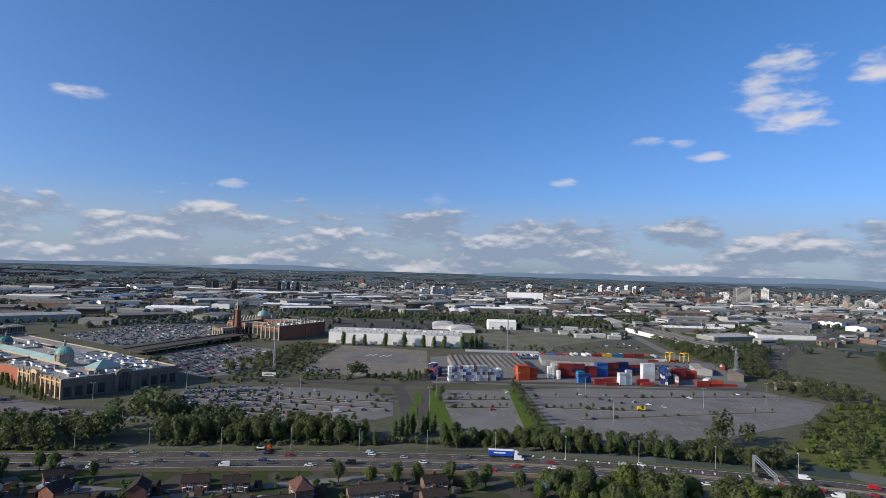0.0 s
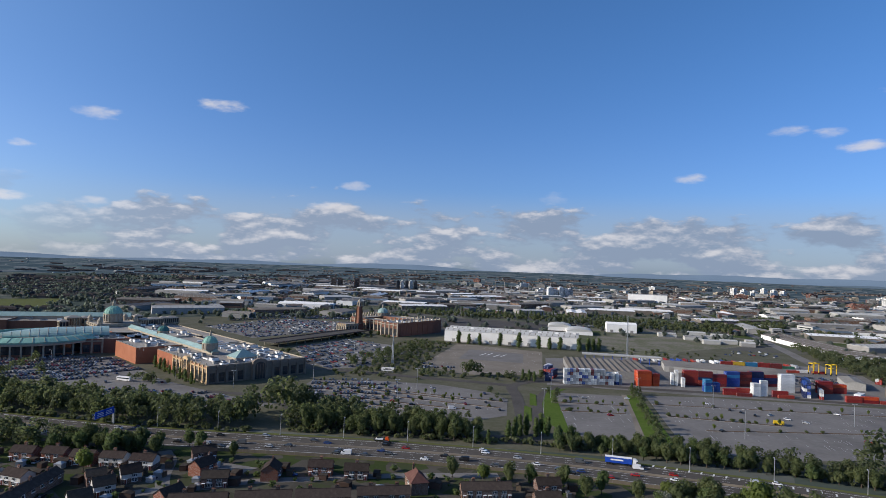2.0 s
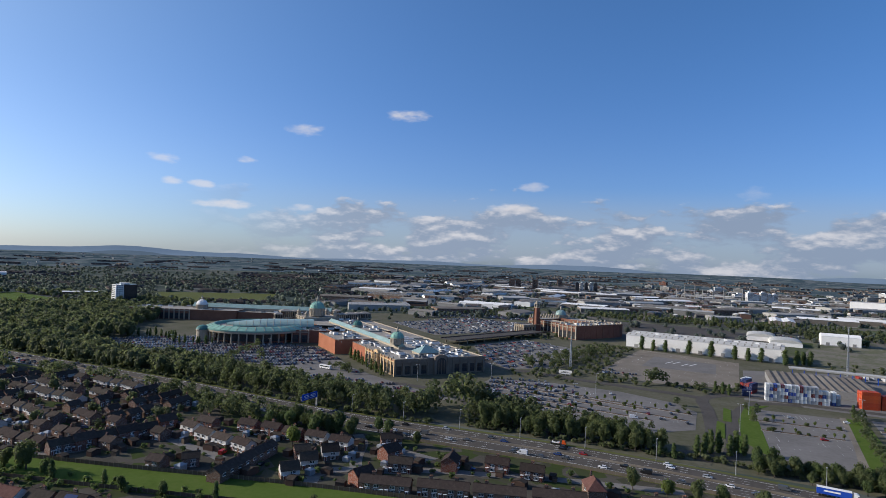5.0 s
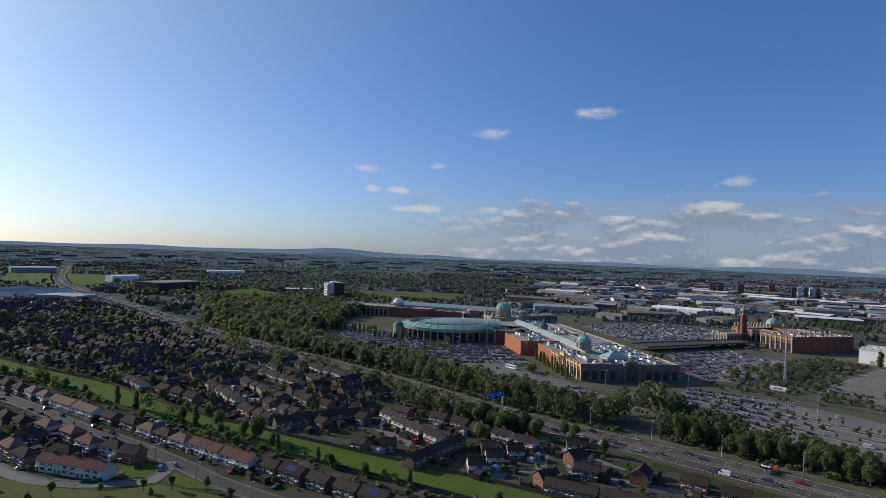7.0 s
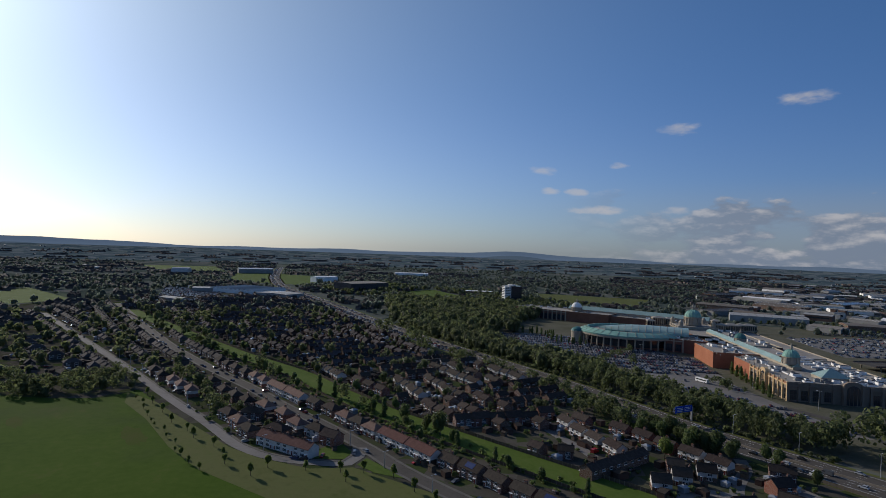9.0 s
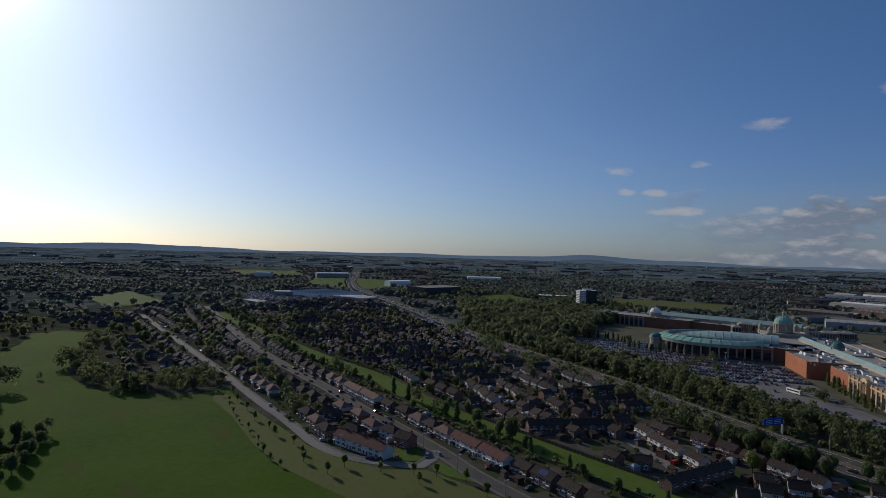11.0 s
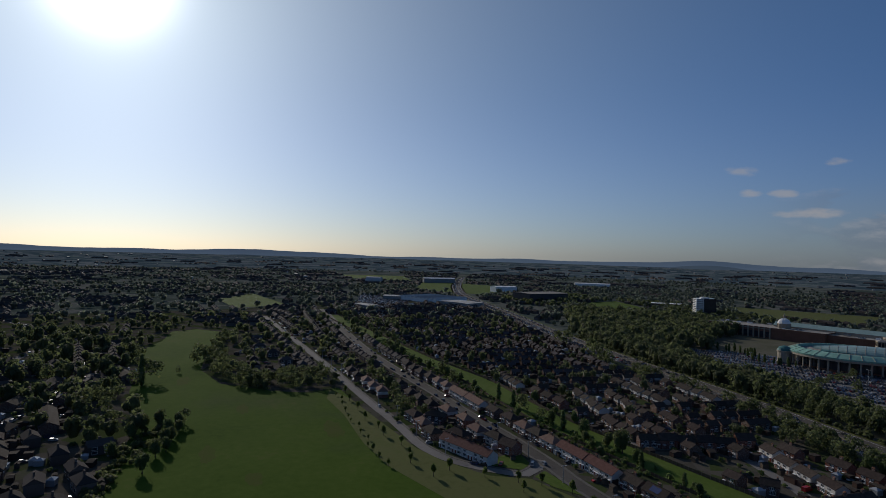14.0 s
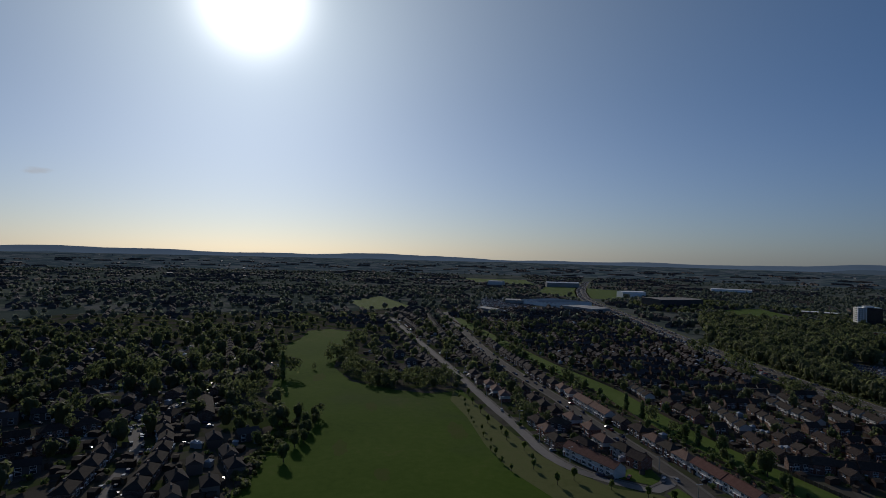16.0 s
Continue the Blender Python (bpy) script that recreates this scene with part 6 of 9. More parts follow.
# ---------------------------------------------------------------- shopping centre
def block(parent, poly, h, wall, roof, name="block", label="", parapet=0.9, base=0.0):
    """A flat-roofed building body: walls, a roof deck set down behind a parapet."""
    b = Build()
    n = len(poly)
    cx, cy = sum(p[0] for p in poly) / n, sum(p[1] for p in poly) / n
    inner = [(cx + (x - cx) * (1 - 0.9 / max(1, math.hypot(x - cx, y - cy))), cy + (y - cy) * (1 - 0.9 / max(1, math.hypot(x - cx, y - cy)))) for x, y in poly]
    vs = [(x, y, base) for x, y in poly] + [(x, y, h) for x, y in poly] + [(x, y, h) for x, y in inner] + [(x, y, h - parapet) for x, y in inner]
    fs, ms = [], []
    for i in range(n):
        j = (i + 1) % n
        b.add([vs[i], vs[j], vs[n + j], vs[n + i]], [(0, 1, 2, 3)], 0)
        b.add([vs[n + i], vs[n + j], vs[2 * n + j], vs[2 * n + i]], [(0, 1, 2, 3)], 2)
        b.add([vs[2 * n + i], vs[2 * n + j], vs[3 * n + j], vs[3 * n + i]], [(0, 1, 2, 3)], 2)
    b.add(vs[3 * n:], [tuple(range(n))], 1)
    return part(name, b, [wall, roof, M_CREAM], parent, label)


def roof_plant(parent, x0, x1, y0, y1, z, n, seed, name="roof_unit"):
    """Ventilation boxes on a flat roof."""
    r = np.random.default_rng(seed)
    for i in range(n):
        b = Build()
        w, d, h = r.uniform(2, 7), r.uniform(2, 5), r.uniform(1, 2.6)
        b.box(0, 0, 0, w, d, h, 0)
        b.box(0, 0, h, w * 0.7, d * 0.7, 0.35, 1)
        p = part(name, b, [M_WHITEMETAL if r.random() < 0.6 else M_GREYMETAL, M_DARKSTEEL], parent)
        p.location = (r.uniform(x0, x1), r.uniform(y0, y1), z)


def dome(parent, x, y, z, r, drum, name, mat, label, ribs=12, n=24):
    b = Build()
    b.lathe(x, y, [(r * 1.06, z), (r * 1.06, z + drum * 0.12), (r, z + drum * 0.14), (r, z + drum * 0.85), (r * 1.1, z + drum * 0.9), (r * 1.1, z + drum)], n, 0)
    part("drum", b, M_CREAM, parent, "cream stone drum with pilasters")
    for i in range(ribs):
        a = 2 * math.pi * i / ribs
        b = Build()
        b.box(x + math.cos(a) * r * 1.03, y + math.sin(a) * r * 1.03, z, r * 0.12, r * 0.16, drum * 0.9, 0, math.degrees(a))
        part("drum_pilaster", b, M_CREAM, parent)
    b = Build()
    prof = [(r * 1.02 * math.cos(t), z + drum + r * 0.92 * math.sin(t)) for t in [math.pi / 2 * i / 9 for i in range(9)]] + [(r * 0.16, z + drum + r * 0.93)]
    b.lathe(x, y, prof, n, 0)
    for i in range(ribs):
        a = 2 * math.pi * i / ribs
        for (r0, z0), (r1, z1) in zip(prof[:-1], prof[1:]):
            b.beam((x + r0 * math.cos(a), y + r0 * math.sin(a), z0), (x + r1 * math.cos(a), y + r1 * math.sin(a), z1), r * 0.035, 0)
    part(name, b, mat, parent, label)
    b = Build()
    t = z + drum + r * 0.92
    b.lathe(x, y, [(r * 0.16, t), (r * 0.16, t + r * 0.3), (r * 0.2, t + r * 0.32), (r * 0.1, t + r * 0.5), (r * 0.02, t + r * 0.85)], 10, 0)
    part("lantern", b, M_CREAM, parent, "small cream lantern on the dome")


def arcade(parent, x0, y0, x1, y1, h, bays, wall, deep=0.9):
    """Tall pilasters with dark glazed bays between them, from one corner to the other; outward is to the right of the way."""
    ln = math.dist((x0, y0), (x1, y1))
    ux, uy = (x1 - x0) / ln, (y1 - y0) / ln
    nx, ny = uy, -ux
    rot = math.degrees(math.atan2(uy, ux))
    for i in range(bays + 1):
        s = ln * i / bays
        b = Build()
        b.box(0, 0, 0, 1.6, 0.9, h + 0.6, 0)
        b.box(0, 0, h + 0.6, 1.9, 1.2, 0.4, 0)
        p = part("pilaster", b, wall, parent)
        p.location, p.rotation_euler = (x0 + ux * s + nx * 0.45, y0 + uy * s + ny * 0.45, 0), (0, 0, radians(rot))
    for i in range(bays):
        s = ln * (i + 0.5) / bays
        w = ln / bays - 2.6
        b = Build()
        b.box(0, 0, 1.2, w * 0.86, 0.25, h * 0.56, 0)
        for k in (-0.25, 0, 0.25):
            b.box(k * w * 0.86, -0.16, 1.2, 0.22, 0.2, h * 0.56, 1)
        b.box(0, -0.16, h * 0.36, w * 0.86, 0.2, 0.5, 1)
        p = part("window", b, [M_GLASS, M_DARKSTEEL], parent)
        p.location, p.rotation_euler = (x0 + ux * s + nx * 0.16, y0 + uy * s + ny * 0.16, 0), (0, 0, radians(rot))
    b = Build()
    mx, my = (x0 + x1) / 2, (y0 + y1) / 2
    b.box(mx + nx * 0.45, my + ny * 0.45, h - 1.6, ln, 0.9, 0.9, 0, rot)
    part("cornice", b, wall, parent)


def portal(parent, x, y, rot, w, h, wall):
    """An arched entrance bay that rises over the parapet."""
    b = Build()
    arc = [(w / 2 * math.cos(t), h - w * 0.32 + w * 0.32 * math.sin(t)) for t in [math.pi * i / 10 for i in range(11)]]
    front = [(-w / 2, 0), (w / 2, 0)] + arc
    n = len(front)
    vs = [(p, -1.6, z) for p, z in front] + [(p, 1.2, z) for p, z in front]
    b.add(vs, [tuple(range(n)), tuple(range(2 * n - 1, n - 1, -1))] + [(i, n + i, n + (i + 1) % n, (i + 1) % n) for i in range(n)], 0)
    glass = [(p * 0.62, -1.68, z * 0.82 + 0.3) for p, z in front]
    b.add(glass, [tuple(range(n))], 1)
    for k in (-0.18, 0.0, 0.18):
        b.box(k * w, -1.75, 0.3, 0.3, 0.14, h * 0.72, 0)
    for s in (-1, 1):
        b.box(s * w * 0.42, -1.9, 0, w * 0.09, 0.7, h * 0.85, 0)
    p = part("portal", b, [wall, M_GLASS], parent, "arched stone entrance with dark glazing")
    p.location, p.rotation_euler = (x, y, 0), (0, 0, radians(rot))


MALL = thing("shopping_centre", -178, 453, 0.1, 45.6, "sprawling brick and stone shopping centre with green domes and flat roofs", "shopping mall")
# corner block: x along the shaded front, y along the sunlit side
block(MALL, [(0, 0), (84, -4), (84, 104), (0, 104)], 14, M_SHADEDSTONE, M_ROOFFELT, "corner_block", "shade-toned brown stone block with a flat grey roof")
arcade(MALL, 0, 66, 0, 0, 13, 9, M_OCHRE)
arcade(MALL, 0, 0, 30, -1.4, 12.4, 4, M_SHADEDSTONE)
arcade(MALL, 54, -2.6, 84, -4, 12.4, 4, M_SHADEDSTONE)
portal(MALL, -0.4, 38, -90, 11, 17.0, M_OCHRE)
portal(MALL, 42, -2.2, -2.7, 14, 16.8, M_SHADEDSTONE)
b = Build()
b.box(-0.15, 85, 0, 0.5, 36, 13.6, 0)
b.box(-0.12, 33, 11.2, 0.36, 66, 1.6, 0)
part("brick_wall", b, M_TERRASUNLIT, MALL, "plain terracotta brick wall")
block(MALL, [(-14, 116), (60, 116), (60, 172), (-14, 172)], 14.5, M_TERRASUNLIT, M_ROOFFELT, "brick_block", "terracotta brick block with a flat roof")
block(MALL, [(10, 104), (84, 104), (84, 116), (10, 116)], 13.5, M_TERRA, M_ROOFFELT, "link_block")
block(MALL, [(4, 172), (70, 172), (70, 330), (4, 330)], 14, M_TERRA, M_ROOFFELT, "long_block", "terracotta brick block with a flat roof")
block(MALL, [(60, 104), (96, 104), (96, 330), (60, 330)], 11, M_CREAM, M_ROOFFELT, "rear_block")
# parapet urns along the sunlit side
for i in range(18):
    b = Build()
    b.lathe(0, 0, [(0.35, 14), (0.35, 14.5), (0.55, 15.2), (0.2, 15.8)], 8, 0)
    p = part("urn", b, M_CREAM, MALL)
    p.location = (0.6 if i < 10 else -13.4, 5 + i * 9.4, 0)
# glazed spine roof
b = Build()
b.gable(0, 0, 15.6, 215, 6.6, 2.6, 0, 0, 0.4, 0.25)
b.box(0, 0, 13.2, 214, 6.6, 2.5, 1)
for i in range(36):
    b.box(-105 + i * 6, 0, 18.1, 0.35, 0.9, 0.4, 1)
p = part("spine_roof", b, [M_TEALGLASS, M_CREAM], MALL, "long teal glazed ridge roof")
p.location, p.rotation_euler = (30, 160, 0), (0, 0, math.pi / 2)
dome(MALL, 28, 60, 17, 6.2, 6, "small_dome", M_COPPER, "small green copper dome", 10, 18)
dome(MALL, 34, 184, 17, 5.5, 3, "small_dome", M_DARKTEAL, "small dark green dome", 10, 18)
b = Build()
b.hip(0, 0, 15.6, 20, 16, 5.4, 0, 0.4, 9.5)
b.box(0, 0, 13, 20, 16, 2.6, 1)
p = part("pyramid_rooflight", b, [M_TEALGLASS, M_CREAM], MALL, "pyramidal teal glazed rooflight")
p.location = (40, 23, 0)
roof_plant(MALL, 8, 20, 8, 98, 13.1, 14, 1)
roof_plant(MALL, 44, 78, 38, 98, 13.1, 26, 2)
roof_plant(MALL, 10, 78, 4, 14, 13.1, 16, 3)
roof_plant(MALL, 56, 78, 10, 38, 13.1, 12, 7)
roof_plant(MALL, -8, 18, 120, 168, 13.6, 12, 4)
roof_plant(MALL, 42, 64, 180, 320, 13.1, 18, 5)
for i in range(9):
    for x, y, lx, ly, h in ((58, 30, 20, 1.2, 1.4), (14, 24, 1.0, 11, 0.8)):
        b = Build()
        b.box(x, y + i * 13, 13.1, lx, ly, h, 0)
        part("duct", b, M_WHITEMETAL, MALL, "pale ventilation duct")

# great dome and its stone pavilions
ROTUNDA = thing("domed_rotunda", -386, 692, 0.1, 45.6, "cream stone rotunda under a great green copper dome", "domed building")
block(ROTUNDA, [(-23, -23), (23, -23), (23, 23), (-23, 23)], 17, M_CREAM, M_ROOFFELT, "base_block", "cream stone base")
arcade(ROTUNDA, -23, 23, -23, -23, 15.5, 6, M_CREAM)
arcade(ROTUNDA, -23, -23, 23, -23, 15.5, 6, M_CREAM)
dome(ROTUNDA, 0, 0, 17, 9.4, 10.0, "great_dome", M_COPPER, "great green copper dome with ribs", 16, 32)
for sx, sy in ((-1, -1), (1, -1), (-1, 1), (1, 1)):
    b = Build()
    b.lathe(sx * 19, sy * 19, [(2.6, 16), (2.6, 20.5), (3.0, 20.9), (2.3, 22.2), (1.3, 23.4), (0.3, 24.6)], 12, 0)
    part("turret", b, M_CREAM, ROTUNDA)
# stone pavilions in two storeys on either side of the dome
def pavilion(x, y, w, d, h):
    """A small classical block: plinth, columns before dark bays, cornice and a low tiled roof."""
    b = Build()
    b.box(x, y, 11, w * 0.86, d * 0.86, h, 1)
    b.box(x, y, 11, w, d, 1.2, 0)
    b.box(x, y, 11 + h, w, d, 0.9, 0)
    n = max(2, int(w / 2.6))
    for i in range(n + 1):
        for s in (-1, 1):
            b.box(x - w / 2 + 0.5 + (w - 1) * i / n, y + s * (d / 2 - 0.5), 12.2, 0.7, 0.7, h - 1.2, 0)
            b.box(x + s * (w / 2 - 0.5), y - d / 2 + 0.5 + (d - 1) * i / n, 12.2, 0.7, 0.7, h - 1.2, 0)
    b.hip(x, y, 11.9 + h, w, d, 2.2, 2, 0.2)
    part("pavilion", b, [M_CREAM, M_GLASS, M_ROOFFELT], ROTUNDA, "cream pillared pavilion on the roof")


for x, y, w, d, h in ((-34, 30, 16, 12, 9), (-18, 42, 11, 11, 7), (-46, 20, 10, 10, 6), (30, -14, 12, 12, 8), (44, -6, 18, 12, 7.5), (58, 4, 11, 11, 7), (70, 10, 16, 12, 6.5), (34, 22, 10, 10, 9)):
    pavilion(x, y, w, d, h)

# oval food hall
OVAL = thing("oval_food_hall", -395, 574, 0.1, 32, "oval hall with a swept pale green roof over tall stone columns", "food hall")
b = Build()
b.lathe(0, 0, [(47, 0), (47, 13.2)], 64, 0, True, 1.0, 0.86)
part("drum_wall", b, M_TERRA, OVAL, "recessed brick wall with dark glazing")
b = Build()
b.lathe(0, 0, [(46.9, 2), (47.15, 2.2), (47.15, 11), (46.9, 11.2)], 64, 0, False, 1.0, 0.86)
part("glazing", b, M_GLASS, OVAL, "dark glazing band")
b = Build()
b.lathe(0, 0, [(54.6, 12.4), (56, 12.8), (56.4, 14.2), (53, 15.6), (49.5, 17.0), (46.5, 17.8), (45.6, 17.6), (45.4, 14.8)], 72, 0, False, 1.0, 0.86)
part("ring_roof", b, M_COPPER, OVAL, "broad pale green swept roof ring")
for i in range(36):
    a = 2 * math.pi * i / 36
    b = Build()
    for (r0, z0), (r1, z1) in (((56.4, 14.3), (53, 15.7)), ((53, 15.7), (49.5, 17.1)), ((49.5, 17.1), (46.5, 17.9))):
        b.beam((r0 * math.cos(a), 0.86 * r0 * math.sin(a), z0), (r1 * math.cos(a), 0.86 * r1 * math.sin(a), z1), 0.35)
    part("roof_rib", b, M_CREAM, OVAL, "pale standing rib")
b = Build()
b.lathe(0, 0, [(45.5, 14.7), (45.5, 14.9)], 72, 0, True, 1.0, 0.86)
part("roof_deck", b, M_ROOFFELT, OVAL, "sunken flat roof deck")
b = Build()
b.lathe(0, 0, [(55.4, 10.9), (55.9, 11.0), (55.9, 12.6), (55.2, 12.7)], 72, 0, False, 1.0, 0.86)
part("fascia", b, M_CREAM, OVAL, "cream stone fascia")


def long_vault(x0, x1, half, base, rise, m, name, label, steps=26):
    """A long low vault along x that comes to a point at its x0 end."""
    b = Build()
    vs = []
    for i in range(steps + 1):
        f = i / steps
        w = half * min(1.0, math.sin(min(1.0, f / 0.55) * math.pi / 2)) + 0.05
        for j in range(13):
            t = math.pi * j / 12
            vs.append((x0 + (x1 - x0) * f, -w * math.cos(t), base + rise * math.sin(t) * (0.35 + 0.65 * w / half)))
    b.add(vs, [(i * 13 + j, (i + 1) * 13 + j, (i + 1) * 13 + j + 1, i * 13 + j + 1) for i in range(steps) for j in range(12)], 0)
    b.add(vs[-13:], [tuple(range(13))], 0)
    for i in range(2, steps, 2):
        for j in range(12):
            p, q = vs[i * 13 + j], vs[i * 13 + j + 1]
            b.beam((p[0], p[1], p[2] + 0.05), (q[0], q[1], q[2] + 0.05), 0.3, 1)
    return part(name, b, m, OVAL, label)


p = long_vault(-34, 62, 19, 15.0, 7.0, [M_TEALGLASS, M_CREAM], "vault_roof", "long teal vaulted roof with a pointed end and pale ribs")
p.location = (0, 3, 0)
b = Build()
b.box(16, 3, 13.0, 84, 33, 2.6, 0, 0, (0.99, 0.99))
part("clerestory", b, M_DARKTEAL, OVAL, "dark teal clerestory below the vault")
for i in range(40):
    a = 2 * math.pi * i / 40
    b = Build()
    b.lathe(0, 0, [(1.25, 0), (1.25, 0.8), (0.85, 1.0), (0.75, 10.4), (1.2, 11.0), (1.3, 11.4)], 10, 0)
    p = part("column", b, M_CREAM, OVAL)
    p.location = (53.5 * math.cos(a), 53.5 * 0.86 * math.sin(a), 0)
# turret porch at the western end
b = Build()
b.lathe(0, 0, [(6.5, 0), (6.5, 11), (7.2, 11.4), (7.2, 12.4)], 16, 0)
p = part("porch_drum", b, M_CREAM, OVAL, "round cream porch")
p.location = (-56, -16, 0)
b = Build()
b.lathe(0, 0, [(7, 12.4), (6, 14.6), (3.6, 16.2), (0.4, 17.2)], 16, 0)
p = part("porch_roof", b, M_DARKTEAL, OVAL, "dark green conical porch roof")
p.location = (-56, -16, 0)
WING = thing("food_hall_wing", -330, 590, 0.1, 24, "flat-roofed terracotta wing beside the oval hall", "mall wing")
block(WING, [(-24, -14), (40, -14), (40, 36), (-24, 36)], 14, M_TERRA, M_ROOFFELT, "wing_block", "terracotta brick wall and flat roof")
arcade(WING, -24, -14, -6, -14, 13, 2, M_CREAM)
arcade(WING, 32, -14, 40, -14, 13, 1, M_CREAM)
roof_plant(WING, -14, 34, -8, 30, 13.1, 14, 9)

# far western wing with its own dome and teal spine
FARWING = thing("west_wing", -590, 690, 0.1, 17, "long terracotta wing with cream pilasters and a pale dome", "mall wing")
block(FARWING, [(-75, -20), (75, -20), (75, 24), (-75, 24)], 14.5, M_TERRA, M_ROOFFELT, "wing_block", "terracotta wall and flat roof")
arcade(FARWING, -75, -20, 10, -20, 13.5, 12, M_CREAM)
dome(FARWING, 18, 2, 14, 7.5, 6, "wing_dome", M_WHITEMETAL, "pale grey dome", 12, 20)
b = Build()
b.gable(0, 0, 16, 200, 14, 4.5, 0, 0)
b.box(0, 0, 12, 200, 14, 4, 1)
p = part("spine_roof", b, [M_TEALGLASS, M_CREAM], FARWING, "long teal glazed ridge roof")
p.location = (100, 20, 0)
block(FARWING, [(75, -14), (200, -14), (200, 40), (75, 40)], 13, M_TERRA, M_ROOFFELT, "east_block", "terracotta wall and flat roof")
roof_plant(FARWING, -70, 190, -14, 30, 13.2, 26, 12)

# parking deck and ramp road
DECK = thing("parking_deck", -150, 728, 0.1, 60, "long dark elevated access deck on columns", "car park deck")
b = Build()
b.box(0, 0, 4.6, 170, 26, 0.6, 0)
b.box(0, -13, 5.2, 170, 0.4, 1.0, 1)
b.box(0, 13, 5.2, 170, 0.4, 1.0, 1)
part("slab", b, [M_ASPHALT, M_BRICKDARK], DECK)
for i in range(12):
    for j in (-1, 1):
        b = Build()
        b.box(-78 + i * 14, j * 11, 0, 0.9, 0.9, 4.7, 0)
        part("column", b, M_CONCRETE, DECK)

# ---------------------------------------------------------------- square retail court with its bell tower
COURT = thing("retail_court", -57, 778, 0.1, 51.6, "terracotta retail court with cream colonnades and roof pinnacles", "retail court")
block(COURT, [(0, 0), (92, 0), (92, 30), (0, 30)], 18, M_TERRA, M_ROOFFELT, "south_range", "long terracotta wall under a flat roof")
block(COURT, [(28, 30), (48, 30), (48, 96), (28, 96)], 15, M_TERRA, M_ROOFFELT, "west_range")
block(COURT, [(68, 30), (92, 30), (92, 96), (68, 96)], 17, M_TERRA, M_ROOFFELT, "east_range")
block(COURT, [(28, 96), (92, 96), (92, 120), (28, 120)], 16, M_TERRA, M_ROOFFELT, "north_range")
arcade(COURT, 0, 30, 0, 0, 16.5, 4, M_CREAM)
arcade(COURT, 28, 120, 28, 32, 13.5, 11, M_CREAM)
b = Build()
for i in range(8):
    b.box(6 + i * 11.4, -0.25, 0, 1.2, 0.6, 17.4, 0)
b.box(46, -0.3, 15.6, 92, 0.7, 1.0, 0)
part("pilaster_row", b, M_TERRA, COURT)
for i in range(48):
    y = (1, 29, 98, 119)[i // 12]
    x = (i % 12) * 8 + 2 if y < 50 else (i % 12) * 5.5 + 30
    b = Build()
    b.box(0, 0, 17, 1.5, 1.5, 2.6, 0)
    b.hip(0, 0, 19.6, 1.5, 1.5, 1.6, 0, 0.2)
    p = part("pinnacle", b, M_CREAM, COURT)
    p.location = (x, y, 0)
dome(COURT, 74, 100, 17, 8, 4, "court_dome", M_TEALGLASS, "pale green glazed dome", 12, 20)
roof_plant(COURT, 4, 88, 4, 26, 17.1, 12, 15)
TOWER = thing("bell_tower", -118, 846, 0.1, 51.6, "tall terracotta bell tower with a cream open lantern", "tower")
b = Build()
b.box(0, 0, 0, 8.6, 8.6, 9, 0)
part("base", b, M_TERRA, TOWER, "square terracotta base")
b = Build()
b.box(0, 0, 9, 6.0, 6.0, 25, 0, 0, (0.78, 0.78))
part("shaft", b, M_TERRA, TOWER, "terracotta brick shaft")
for sx in (-1, 1):
    for sy in (-1, 1):
        b = Build()
        b.beam((sx * 3.4, sy * 3.4, 8.5), (sx * 2.4, sy * 2.4, 34), 1.2, 0)
        part("corner_pier", b, M_TERRA, TOWER)
b = Build()
b.box(0, 0, 33.6, 6.6, 6.6, 0.9, 0)
for sx in (-1, 1):
    for sy in (-1, 1):
        b.box(sx * 2.2, sy * 2.2, 34, 0.9, 0.9, 5.2, 0)
b.box(0, 0, 34, 3.0, 3.0, 5.2, 1)
b.box(0, 0, 39.2, 5.6, 5.6, 0.8, 0)
b.lathe(0, 0, [(2.6, 40), (2.1, 41.4), (1.0, 42.6), (0.15, 44.5)], 8, 0)
part("lantern", b, [M_CREAM, M_DARKSTEEL], TOWER, "cream open lantern stage")
GATE = thing("gate_lodge", -135, 832, 0.1, 51.6, "low cream and brick gateway beside the bell tower", "gatehouse")
block(GATE, [(-6, -8), (26, -8), (26, 10), (-6, 10)], 10, M_OCHRE, M_ROOFFELT, "lodge_block")
arcade(GATE, -6, 10, -6, -8, 9, 4, M_CREAM)
arcade(GATE, -6, -8, 26, -8, 9, 6, M_CREAM)

